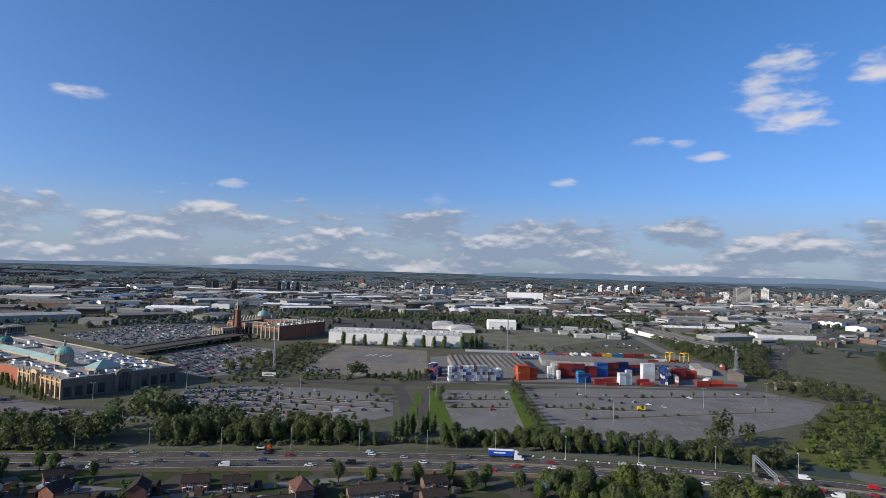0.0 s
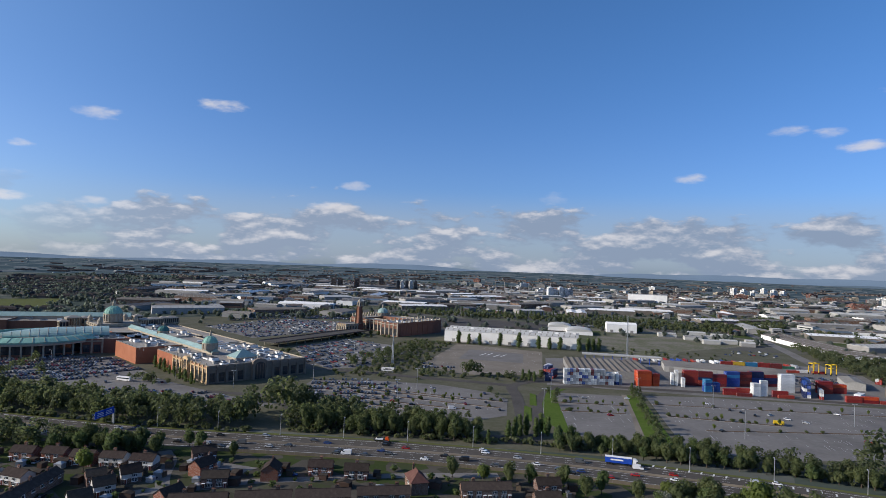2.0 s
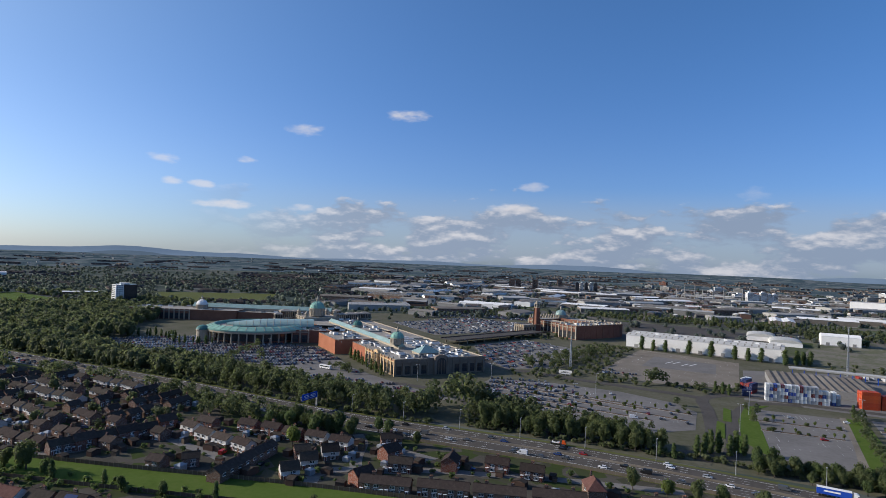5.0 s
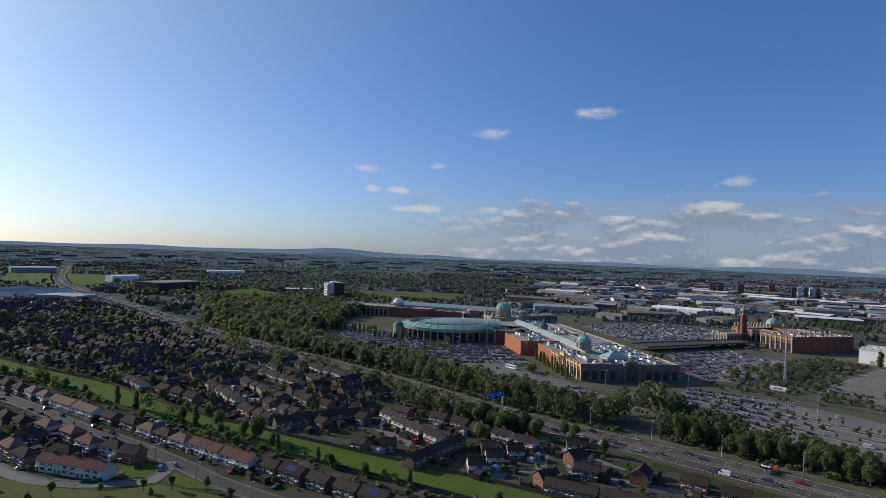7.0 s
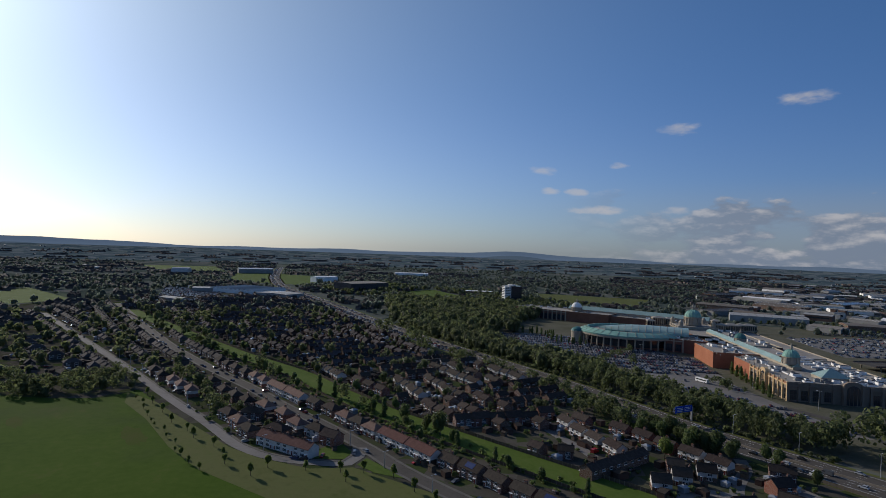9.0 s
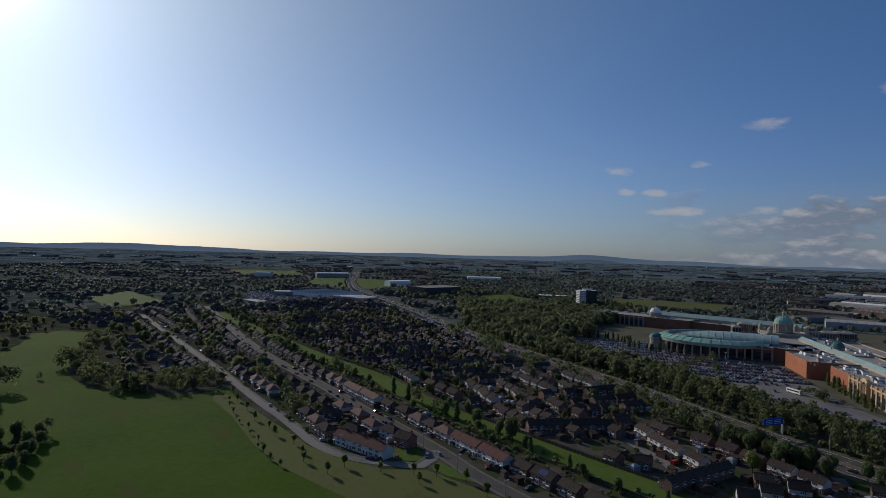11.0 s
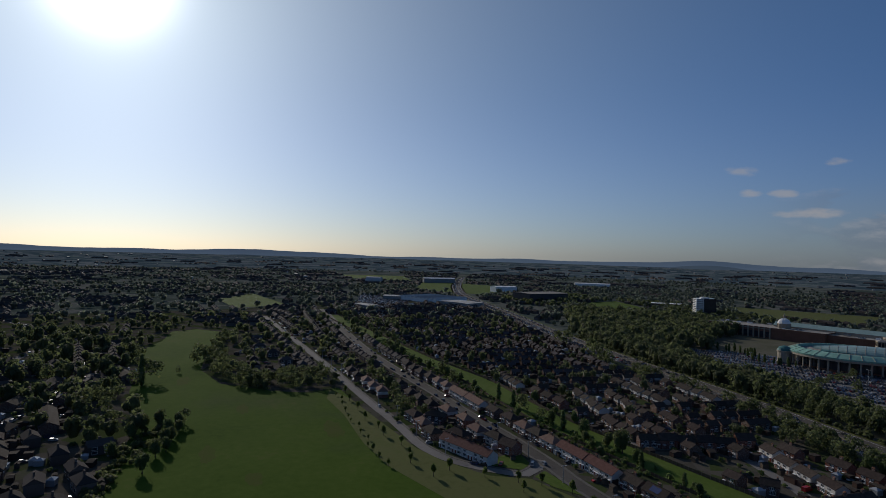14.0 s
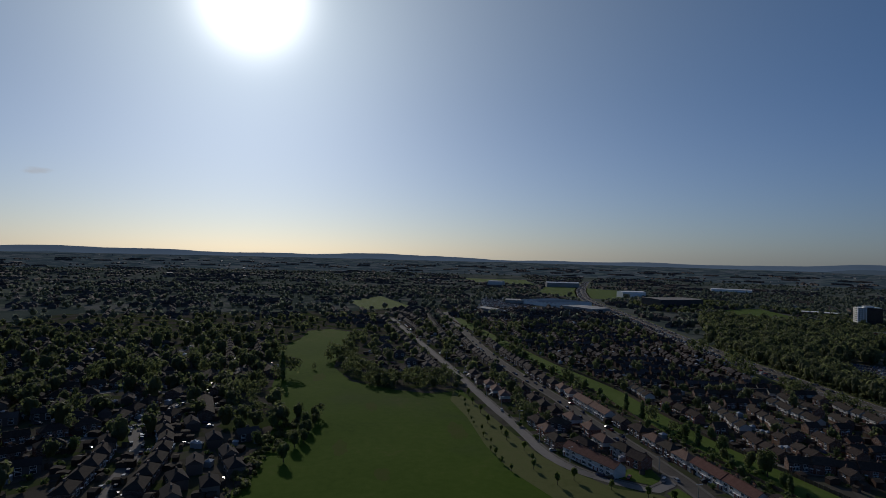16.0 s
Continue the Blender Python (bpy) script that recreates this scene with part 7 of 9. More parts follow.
# ---------------------------------------------------------------- white warehouse with poplars
def shed(name, x, y, rot, lx, wy, h, rise, wall, roof, label, spans=1, doors=0, lights=0, group="", z=0.05):
    """An industrial shed: walls, ridged roof in spans, roller doors and rooflights."""
    t = thing(name, x, y, z, rot, label, "warehouse", group)
    b = Build()
    b.prism([(-lx / 2, -wy / 2), (lx / 2, -wy / 2), (lx / 2, wy / 2), (-lx / 2, wy / 2)], 0, h, 0)
    b.box(0, -wy / 2 - 0.06, 0, lx + 0.1, 0.14, 1.2, 1)
    part("wall", b, [wall, M_GREYMETAL], t)
    b = Build()
    sw = wy / spans
    for i in range(spans):
        b.gable(0, -wy / 2 + sw * (i + 0.5), h, lx, sw, rise, 0, 1, 0.25, 0.2)
    if spans > 4:
        for i in range(spans):
            b = Build()
            b.gable(0, -wy / 2 + sw * (i + 0.5), h, lx, sw, rise, 0, 1, 0.25 if i in (0, spans - 1) else 0.0, 0.2)
            part("roof_span", b, [roof, wall], t)
    else:
        part("roof", b, [roof, wall], t)
    if lights:
        b = Build()
        sl = rise / (sw / 2)
        for k in range(lights):
            px = -lx / 2 + lx * (k + 0.5) / lights
            for i in range(spans):
                c = -wy / 2 + sw * (i + 0.5)
                for s in (-1, 1):
                    y0, y1 = 0.12 * sw, 0.4 * sw
                    b.add([(px - 0.7, c + s * y0, h + rise - sl * y0 + 0.25), (px + 0.7, c + s * y0, h + rise - sl * y0 + 0.25), (px + 0.7, c + s * y1, h + rise - sl * y1 + 0.25), (px - 0.7, c + s * y1, h + rise - sl * y1 + 0.25)],
                          [(3, 2, 1, 0) if s > 0 else (0, 1, 2, 3)], 0)
        lamp = part("rooflight", b, M_ROOFPALE if roof is not M_ROOFPALE else M_ROOFGREY, t)
        tagged(lamp, kind="stuff")
    for k in range(doors):
        b = Build()
        b.box(-lx / 2 + lx * (k + 0.5) / doors, -wy / 2 - 0.12, 0, 4.2, 0.16, 4.6, 0)
        part("roller_door", b, M_GREYMETAL, t)
    return t


WH = shed("warehouse", 92, 757, -13.2, 167, 48, 14.5, 2.4, M_WHITEMETAL, M_ROOFPALE, "large white clad warehouse with a pale ridged roof", 2, 7, 24)
for i in range(9):
    b = Build()
    b.box(0, 0, 0, 4, 2.6, 1.6, 0)
    b.box(0, 0, 1.6, 3, 1.8, 0.5, 0)
    p = part("roof_unit", b, M_WHITEMETAL, WH)
    p.location = (-72 + i * 18 + (i % 3) * 3, -12 + (i * 7) % 20, 16)
for x, y, s in ((23, 738, 1.05), (36, 735, 0.82), (49, 732, 0.9), (74, 727, 1.05), (97, 722, 1.15), (120, 717, 1.0), (133, 714, 0.9), (145, 711, 1.0), (167, 706, 1.05), (179, 712, 1.0), (187, 718, 0.9), (192, 712, 1.0)):
    plant("poplar", x, y, s * 1.6, 0.6, "poplars along the white warehouse")

# ---------------------------------------------------------------- container depot
CONTAINER_COLOURS = {"red": (0.26, 0.035, 0.028), "orange": (0.50, 0.075, 0.025), "maroon": (0.16, 0.03, 0.03), "blue": (0.03, 0.07, 0.26), "sky": (0.04, 0.19, 0.36), "white": (0.66, 0.66, 0.64),
                     "grey": (0.34, 0.35, 0.36), "green": (0.05, 0.16, 0.10), "navy": (0.02, 0.03, 0.09), "yellow": (0.55, 0.36, 0.04)}
CONTAINER = {}


def container_meshes():
    for tag, rgb in CONTAINER_COLOURS.items():
        paint = surface("container_paint_" + tag, shades(rgb, 0.2), 0.35, 0.5, fine=9, spread=0.15, stain=0.3, spec=0.25)
        for ln in (12.2, 6.1):
            b = Build()
            n = int(ln / 0.61)
            b.box(0, 0, 0.12, ln - 0.1, 2.3, 2.4, 0)
            for s in (-1, 1):
                for i in range(n):
                    b.box(-ln / 2 + (i + 0.5) * ln / n, s * 1.17, 0.2, ln / n * 0.5, 0.06, 2.25, 0)
                b.box(0, s * 1.17, 2.45, ln, 0.1, 0.14, 0)
                b.box(0, s * 1.17, 0, ln, 0.1, 0.16, 0)
                for e in (-1, 1):
                    b.box(e * (ln / 2 - 0.07), s * 1.15, 0, 0.14, 0.14, 2.59, 0)
                    b.box(e * (ln / 2), s * 0.3, 0.2, 0.06, 0.08, 2.2, 1)
            CONTAINER[tag, ln] = b.mesh("container", [paint, M_STEEL])


container_meshes()
WORDS = {"red": "red", "orange": "bright orange-red", "maroon": "dark maroon", "blue": "deep blue", "sky": "light blue", "white": "white", "grey": "grey", "green": "dark green", "navy": "navy blue", "yellow": "yellow"}


def stack(x, y, rot, tags, high, ln=12.2, group="stacked shipping containers", wide=1, fill_all=None):
    """wide columns side by side along the stack's own y, high levels; colours in turn."""
    c, s = math.cos(radians(rot)), math.sin(radians(rot))
    n = 0
    for j in range(wide):
        for k in range(high):
            tag = tags[int(rng.integers(len(tags)))]
            ob = solo("shipping_container", CONTAINER[tag, ln], None, WORDS[tag] + " corrugated steel shipping container in a stack", "container", group,
                      at=pose(x - s * j * 2.55 + rng.uniform(-0.1, 0.1), y + c * j * 2.55, 0.13 + k * 2.6, 0, 0, rot))
            n += 1


# grey and white wall of short boxes before the ridged shed
for i in range(17):
    stack(109 + i * 2.56, 508.5 + i * 0.12, 88, ("white", "white", "grey", "white", "grey", "white", "grey", "blue", "maroon"), 5 if i < 14 else 4, 6.1, "white and grey containers", 1)
stack(154.5, 512, 88, ("white", "grey", "blue"), 4, 6.1, "white and grey containers", 1), stack(158, 514, 88, ("white", "grey"), 3, 6.1, "white and grey containers", 1)
stack(177.5, 509, 6, ("orange",), 5, 12.2, "orange containers", 3), stack(188, 511, 6, ("orange",), 4, 6.1, "orange containers", 3)
stack(206, 520, 80, ("white",), 4, 6.1, "white containers", 1), stack(209, 519, 80, ("white",), 5, 6.1, "white containers", 1), stack(212.5, 513, 80, ("white", "grey"), 3, 6.1)
for x, y, rot, tags, high, wide in ((222, 520, -2, ("red", "red", "maroon"), 5, 2), (234.6, 519, -2, ("red", "maroon", "maroon", "navy"), 5, 1), (247.2, 519.5, -2, ("maroon", "red", "orange"), 4, 2), (259.6, 521, 2, ("blue", "sky", "blue"), 5, 2),
                                    (271.8, 524, 4, ("red", "maroon"), 5, 1), (284, 527, 4, ("blue", "navy", "red"), 5, 2), (297, 528, 2, ("maroon", "red", "navy"), 4, 1)):
    stack(x, y, rot, tags, high, 12.2, wide=wide)
stack(226, 494, 5, ("sky", "sky", "blue"), 4, 6.1, "blue containers", 2), stack(233, 495, 5, ("blue", "sky"), 3, 6.1, "blue containers", 2)
stack(261, 484, 4, ("white",), 4, 6.1, "white containers", 2), stack(267.4, 485, 4, ("white",), 5, 6.1, "white containers", 1)
stack(297, 502, 2, ("white",), 6, 12.2, "white containers", 2)
for x, y, high in ((241, 485.5, 2), (253, 489.5, 2), (250, 481.5, 1), (280, 483, 2), (283, 479.6, 1)):
    stack(x, y, -4, ("red", "red", "maroon"), high, 12.2, "red containers")
stack(306, 488, 66, ("blue", "navy", "blue", "white"), 5, 12.2, "blue containers", 2), stack(313, 501, 66, ("navy", "blue", "grey"), 5, 12.2, "blue containers", 2), stack(314, 484, 66, ("white", "grey", "red"), 3, 12.2)
stack(322, 516, 60, ("red", "maroon", "navy"), 4, 12.2, wide=2), stack(331, 505, -4, ("red", "red", "maroon"), 4, 12.2, wide=2), stack(344, 507, -6, ("red", "orange"), 3, 12.2, wide=2), stack(338, 520, 60, ("grey", "red", "navy"), 3, 12.2, wide=2)
stack(333, 472.5, -4, ("red",), 2, 12.2, "red containers"), stack(346, 472, -4, ("red", "orange"), 2, 12.2, "red containers"), stack(359, 470, -8, ("red",), 1, 12.2, "red containers"), stack(356, 496, 40, ("white", "grey"), 1, 12.2, wide=2)
for i, tag in enumerate(("red", "yellow", "sky", "red", "maroon", "green")):
    stack(309 + i * 13, 634 - i * 0.6, -2, (tag,), 2 if i < 5 else 1, 12.2)
for i in range(3):
    stack(364 + i * 13, 606 + (i % 2) * 4, -4, ("grey", "white", "red", "navy"), 1, 12.2)
stack(104, 532, 60, ("red", "maroon", "navy"), 3, 12.2, wide=2), stack(103, 550, 60, ("maroon", "red", "navy"), 3, 12.2, wide=2), stack(107, 572, 60, ("navy", "red", "white"), 2, 12.2, wide=2)
stack(96, 516, -5, ("white", "navy"), 2, 6.1), stack(420, 560, 50, ("red", "white", "yellow"), 2, 12.2, wide=2)

for i in range(15):
    stack(216 + i * 7.2 + rng.uniform(-1, 1), 652 + (i % 3) * 3.0, 84 + rng.uniform(-6, 6), ("white", "grey", "white", "red", "blue", "white"), 1, 12.2, "boxes in the rear yard")
for i in range(9):
    stack(328 + i * 7.4, 655 - i * 1.6, 80 + rng.uniform(-8, 8), ("red", "white", "maroon", "grey"), 1, 12.2, "boxes in the rear yard")
shed("depot_shed", 163, 577, 83, 72, 76, 6.0, 0.9, M_GREYMETAL, M_ROOFBROWN, "wide depot shed with a weathered many-ridged grey roof", 13, 0, 0)
shed("depot_shed", 281, 592, -16, 106, 40, 5.6, 1.3, M_GREYMETAL, M_ROOFGREY, "long low shed with a weathered grey roof", 2, 8, 0)
CANOPY = thing("depot_canopy", 195, 632, 0.1, -11, "long blue steel canopy over the depot yard", "canopy")
b = Build()
b.box(0, 0, 7.5, 82, 10, 0.8, 0)
b.box(0, -5, 7.0, 82, 0.4, 1.2, 1)
part("roof", b, [M_ROOFPALE, M_GREYMETAL], CANOPY)
for i in range(9):
    b = Build()
    b.box(-38 + i * 9.5, -4, 0, 0.6, 0.6, 7.5, 0)
    part("post", b, M_SIGNBLUE, CANOPY)


def yard_crane(x, y, rot):
    t = thing("straddle_crane", x, y, 0.13, rot, "yellow straddle crane standing in the container yard", "crane")
    for sx in (-1, 1):
        for sy in (-1, 1):
            b = Build()
            b.box(sx * 4, sy * 2.6, 0.8, 0.55, 0.55, 10.2, 0)
            part("leg", b, M_YELLOW, t)
            b = Build()
            b.wheel(sx * 4, sy * 2.6, 0.8, 0.6)
            part("wheel", b, M_RUBBER, t)
    b = Build()
    for sy in (-1, 1):
        b.box(0, sy * 2.6, 10.6, 9, 0.6, 0.8, 0)
    for sx in (-1, 1):
        b.box(sx * 4, 0, 10.6, 0.6, 5.6, 0.8, 0)
    b.box(0, 0, 7.0, 6, 2.4, 0.5, 0)
    part("frame", b, M_YELLOW, t)
    b = Build()
    b.box(-3.4, 2.0, 8.6, 1.8, 1.6, 2.0, 0)
    part("cab", b, M_GLASS, t)


yard_crane(384, 604, 20), yard_crane(398, 598, 20)
shed("brick_store", 392, 505, 50, 26, 14, 7, 2, M_ROOFBROWN, M_ROOFBROWN, "small brown clad store with a grey roof")
shed("brick_store", 378, 540, 65, 34, 16, 6, 1.6, M_GREYMETAL, M_ROOFGREY, "low grey shed beside the container yard")
# sheds behind the white warehouse
def vault(name, x, y, rot, lx, wy, h, rise, label):
    t = thing(name, x, y, 0.05, rot, label, "warehouse")
    b = Build()
    b.prism([(-lx / 2, -wy / 2), (lx / 2, -wy / 2), (lx / 2, wy / 2), (-lx / 2, wy / 2)], 0, h, 0)
    part("wall", b, M_WHITEMETAL, t)
    b = Build()
    arc = [(wy / 2 * math.cos(a), h + rise * math.sin(a)) for a in [math.pi * i / 12 for i in range(13)]]
    vs = [(-lx / 2 - 0.3, p, z) for p, z in arc] + [(lx / 2 + 0.3, p, z) for p, z in arc]
    b.add(vs, [(i, i + 1, 14 + i, 13 + i) for i in range(12)] + [tuple(range(12, -1, -1)), tuple(range(13, 26))], 0)
    part("roof", b, M_ROOFPALE, t, "curved pale sheet roof")
    return t


vault("vaulted_shed", 192, 950, 80, 44, 37, 6, 4.0, "white shed with a curved pale roof")
vault("vaulted_shed", 212, 902, 80, 44, 38, 5, 3.6, "white shed with a curved pale roof")
shed("white_block", 287, 938, -8, 46, 22, 13, 3, M_WHITEMETAL, M_WHITEMETAL, "tall plain white clad building", 1, 3, 0)
for x, y, rot, lx, wy in ((346, 900, -10, 26, 13), (372, 868, -10, 24, 13), (402, 880, -12, 22, 13), (380, 826, -10, 22, 12), (408, 834, -12, 22, 12), (424, 812, -14, 18, 12), (430, 906, -10, 24, 12), (404, 930, -10, 26, 12), (445, 840, -14, 18, 12)):
    shed("low_shed", x, y, rot, lx, wy, 5.0, 1.4, M_ROOFPALE, M_ROOFPALE, "low pale industrial shed on a rough yard")
shed("brown_shed", 518, 806, 86, 228, 48, 6.5, 2.2, M_WHITEMETAL, M_ROOFBROWN, "very long low shed with a brown-grey roof", 2, 0, 22)

# ---------------------------------------------------------------- industrial estate
def industrial_estate():
    walls = (M_GREYMETAL, M_GREYMETAL, M_WHITEMETAL, M_ROOFBROWN, M_BRICKBROWN, M_GREYMETAL)
    roofs = (M_ROOFPALE, M_ROOFPALE, M_ROOFGREY, M_WHITEMETAL, M_ROOFBROWN, M_ROOFGREY)
    words = ("large clad industrial warehouse with a ridged sheet roof", "broad industrial unit with a multi-ridged roof")
    made, spots = 0, []
    r = 860.0
    while r < 2350:
        step_r = 74 + (r - 860) * 0.03
        a = -50.0
        while a < 24:
            lx = rng.uniform(36, 105) * (1 + (r - 860) / 3200)
            a += math.degrees(lx * 0.62 / r) + rng.uniform(0.2, 0.8)
            x, y = -math.sin(radians(a)) * (r + rng.uniform(-16, 16)), math.cos(radians(a)) * (r + rng.uniform(-16, 16))
            a += math.degrees(lx * 0.62 / r)
            if not open_ground(np.array([x]), np.array([y]))[0] or (a > 4 and r < 1080) or (-140 < x < 500 and y < 1215) or (150 < x < 480 and y < 960) or rng.random() < 0.2 or (455 < x < 600 and y < 1000) or (x > 450 and y < 720):
                continue
            if -20 > a > -30 and r < 1150 and rng.random() < 0.5:
                continue
            spots.append((x, y, lx))
        r += step_r
    for x, y, lx in spots:
        if made >= 190:
            break
        made += 1
        i = int(rng.integers(6))
        rot = rng.choice([-9, -9, 12, 30, 80]) + rng.uniform(-4, 4)
        wy = rng.uniform(24, 46)
        shed("warehouse", x, y, rot, lx, wy, rng.uniform(6.5, 11), rng.uniform(1.2, 2.6), walls[i], roofs[i], words[i % 2], int(rng.integers(1, 4)), 0, int(rng.integers(0, 2)) * 10, "industrial estate")


industrial_estate()


def small_units():
    """Small workshops, offices and stores that crowd between the big sheds, joined."""
    paint = paint_set("mixed_cladding", [(0.46, 0.45, 0.42), (0.13, 0.125, 0.115), (0.22, 0.21, 0.195), (0.12, 0.065, 0.045), (0.30, 0.29, 0.27), (0.08, 0.10, 0.12), (0.17, 0.16, 0.145), (0.10, 0.08, 0.065)], 0.7)
    temps = []
    for w, d, h, r in ((24, 12, 6, 1.6), (16, 10, 5, 1.4), (34, 16, 7.5, 1.8), (12, 9, 9, 0.2)):
        b = Build()
        b.prism([(-w / 2, -d / 2), (w / 2, -d / 2), (w / 2, d / 2), (-w / 2, d / 2)], 0, h, 0)
        b.gable(0, 0, h, w, d, r, 0, 0)
        b.box(0, -d / 2 - 0.05, h * 0.45, w * 0.8, 0.1, h * 0.25, 1)
        b.box(0, d / 2 + 0.05, h * 0.45, w * 0.8, 0.1, h * 0.25, 1)
        temps.append(arrays(b))
    x1, y1, r1 = scatter_sector(-50, 22, 840, 2700, 1700)
    ok = open_ground(x1, y1) & ~((x1 > 450) & (y1 < 720)) & ~((x1 > 130) & (x1 < 480) & (y1 < 960)) & ~((x1 < 60) & (r1 < 1150)) & ~((x1 > -140) & (x1 < 480) & (y1 < 1215)) & ~((np.abs(x1 - 545) < 70) & (y1 < 960))
    v, q, m = strew(temps, [(int(rng.integers(4)), a, c, float(land(r)), radians(rng.choice([-9, 81, 12, 100]) + rng.uniform(-6, 6)), rng.uniform(0.7, 1.3), 1.0) for a, c, r in zip(x1[ok], y1[ok], r1[ok])])
    solo("small_units", bulk("small_units", v, q, [paint, M_GLASS], m), None, "crowd of small workshops and offices across the industrial estate", "buildings", kind="stuff")
    x1, y1, r1 = scatter_sector(-50, 126, 1500, 4500, 520)
    ok = open_ground(x1, y1)
    v, q, m = strew(temps, [(int(rng.integers(4)), a, c, float(land(r)), rng.uniform(0, 3.1), rng.uniform(0.35, 0.8), 1.0) for a, c, r in zip(x1[ok], y1[ok], r1[ok])])
    solo("small_units", bulk("small_units", v, q, [paint, M_GLASS], m), None, "scattered pale buildings across the distant suburb", "buildings", kind="stuff")


small_units()
shed("warehouse", -270, 1180, -6, 104, 44, 10, 2, M_WHITEMETAL, M_WHITEMETAL, "long bright white warehouse behind the car parks", 2)
shed("warehouse", -330, 960, -6, 46, 26, 7, 2, M_GREYMETAL, M_ROOFGREY, "broad industrial unit with a pale roof", 2)
shed("warehouse", -480, 1060, 0, 64, 30, 7, 2, M_GREYMETAL, M_ROOFBROWN, "broad industrial unit with a pale roof", 2)
shed("warehouse", -430, 1210, 0, 74, 30, 8, 2, M_GREYMETAL, M_ROOFGREY, "broad industrial unit with a pale roof", 2)
shed("warehouse", -560, 1160, 10, 80, 30, 9, 2, M_BRICK, M_ROOFPALE, "red brick retail unit with a pale roof", 1)
shed("warehouse", 642, 1838, -17, 115, 40, 25, 1, M_WHITEMETAL, M_ROOFPALE, "very tall pale windowless warehouse on the skyline", 1)
# retail park far to the west beside the motorway
shed("retail_shed", -1165, 405, 118, 96, 110, 7, 2.6, M_WHITEMETAL, M_ROOFPALE, "low retail warehouse with a sawtooth roof of pale ribs", 10, 0, 0)
shed("retail_shed", -1050, 425, 118, 50, 70, 7, 1, M_GREYMETAL, M_ROOFPALE, "low retail warehouse with a flat brown-grey roof", 1, 0, 0)
shed("retail_shed", -1200, 340, 62, 60, 30, 7, 1.5, M_GREYMETAL, M_ROOFPALE, "small retail unit with a pale roof", 1, 0, 0)
shed("retail_shed", -1010, 232, 20, 50, 22, 6, 1.5, M_GREYMETAL, M_ROOFPALE, "small retail unit with a pale roof", 1, 0, 0)
vault("sports_dome", -1802, 430, 60, 46, 40, 4, 16, "bright white domed sports hall far off")
shed("white_hall", -1437, 703, 95, 66, 30, 14, 2, M_WHITEMETAL, M_WHITEMETAL, "white hall on the far side of the motorway", 1)
shed("dark_hall", -1126, 641, 100, 104, 60, 20, 1, M_DARKSTEEL, M_ROOFGREY, "large dark clad hall beside the motorway", 1)
shed("sports_stand", -1862, 668, 85, 108, 24, 14, 3, M_GREYMETAL, M_WHITEMETAL, "distant sports stand with a white roof", 1)
shed("far_hall", -1750, 1200, 60, 120, 30, 8, 2, M_WHITEMETAL, M_WHITEMETAL, "distant pale hall among trees", 1)
shed("low_office", -985, 860, 50, 60, 24, 9, 1, M_BRICKBROWN, M_WHITEMETAL, "low office block among the trees", 1)

# ---------------------------------------------------------------- towers
def tower_block(name, x, y, w, d, h, rot, mat, label, floors=None, z=None, group=""):
    """A block of flats or offices with bands of windows on every storey."""
    z = float(land(math.hypot(x, y))) if z is None else z
    t = thing(name, x, y, z, rot, label, "tower block", group)
    b = Build()
    b.prism([(-w / 2, -d / 2), (w / 2, -d / 2), (w / 2, d / 2), (-w / 2, d / 2)], 0, h, 0)
    b.box(0, 0, h, w * 0.4, d * 0.5, 3, 0)
    part("body", b, [mat], t)
    n = floors or max(4, int(h / 3.1))
    b = Build()
    for i in range(n):
        zz = h * (i + 0.35) / n
        b.box(0, 0, zz, w * 0.9, d + 0.3, h / n * 0.42, 0)
        b.box(0, 0, zz, w + 0.3, d * 0.8, h / n * 0.42, 0)
    tagged(part("window_band", b, M_GLASS, t, "dark bands of windows"), kind="stuff")
    return t


HOTEL = tower_block("hotel_tower", -826, 806, 34, 18, 32, 65, M_WHITEMETAL, "white and dark glass hotel tower with a rooftop frame", 10)
b = Build()
b.box(6.5, 0, 0, 22, 18.8, 32.6, 0)
part("dark_core", b, M_GLASS, HOTEL, "dark glazed half of the tower")
for k in range(4):
    b = Build()
    b.box(-16.4 + k * 3.9, -9.3, 0, 0.9, 0.8, 34, 0)
    part("white_fin", b, M_WHITEMETAL, HOTEL, "white upright fin of the front")
b = Build()
b.box(-10.6, -9.3, 33.4, 12.6, 0.8, 0.9, 0)
part("white_cap", b, M_WHITEMETAL, HOTEL, "white rooftop frame")
for x, y in ((-376, 2030), (-355, 2040), (-234, 2241), (-300, 2060)):
    tower_block("tower_block", x, y, 18, 18, 34, 10, M_BRICKBROWN, "distant brown tower block of flats", group="distant towers")
for i in range(5):
    tower_block("tower_block", -156 + i * 15, 2057 + i * 8, 9 if i else 12, 16, 33, 15, M_WHITEMETAL if i % 2 else M_DARKSTEEL, "distant white and dark tower block of flats", group="distant towers")
for x, y, h in ((354, 1932, 33), (372, 1940, 26), (392, 1945, 34), (412, 1952, 28), (425, 1957, 30)):
    tower_block("tower_block", x, y, 16, 16, h, 12, M_WHITEMETAL, "distant white tower block beside the works", group="distant towers")
for i in range(6):
    x = 1250 + i * 52
    tower_block("tower_block", x, 2520 + i * 16, 20, 20, 34 - (i % 3) * 5, 20, M_WHITEMETAL, "bright white tower block far off", group="distant towers")
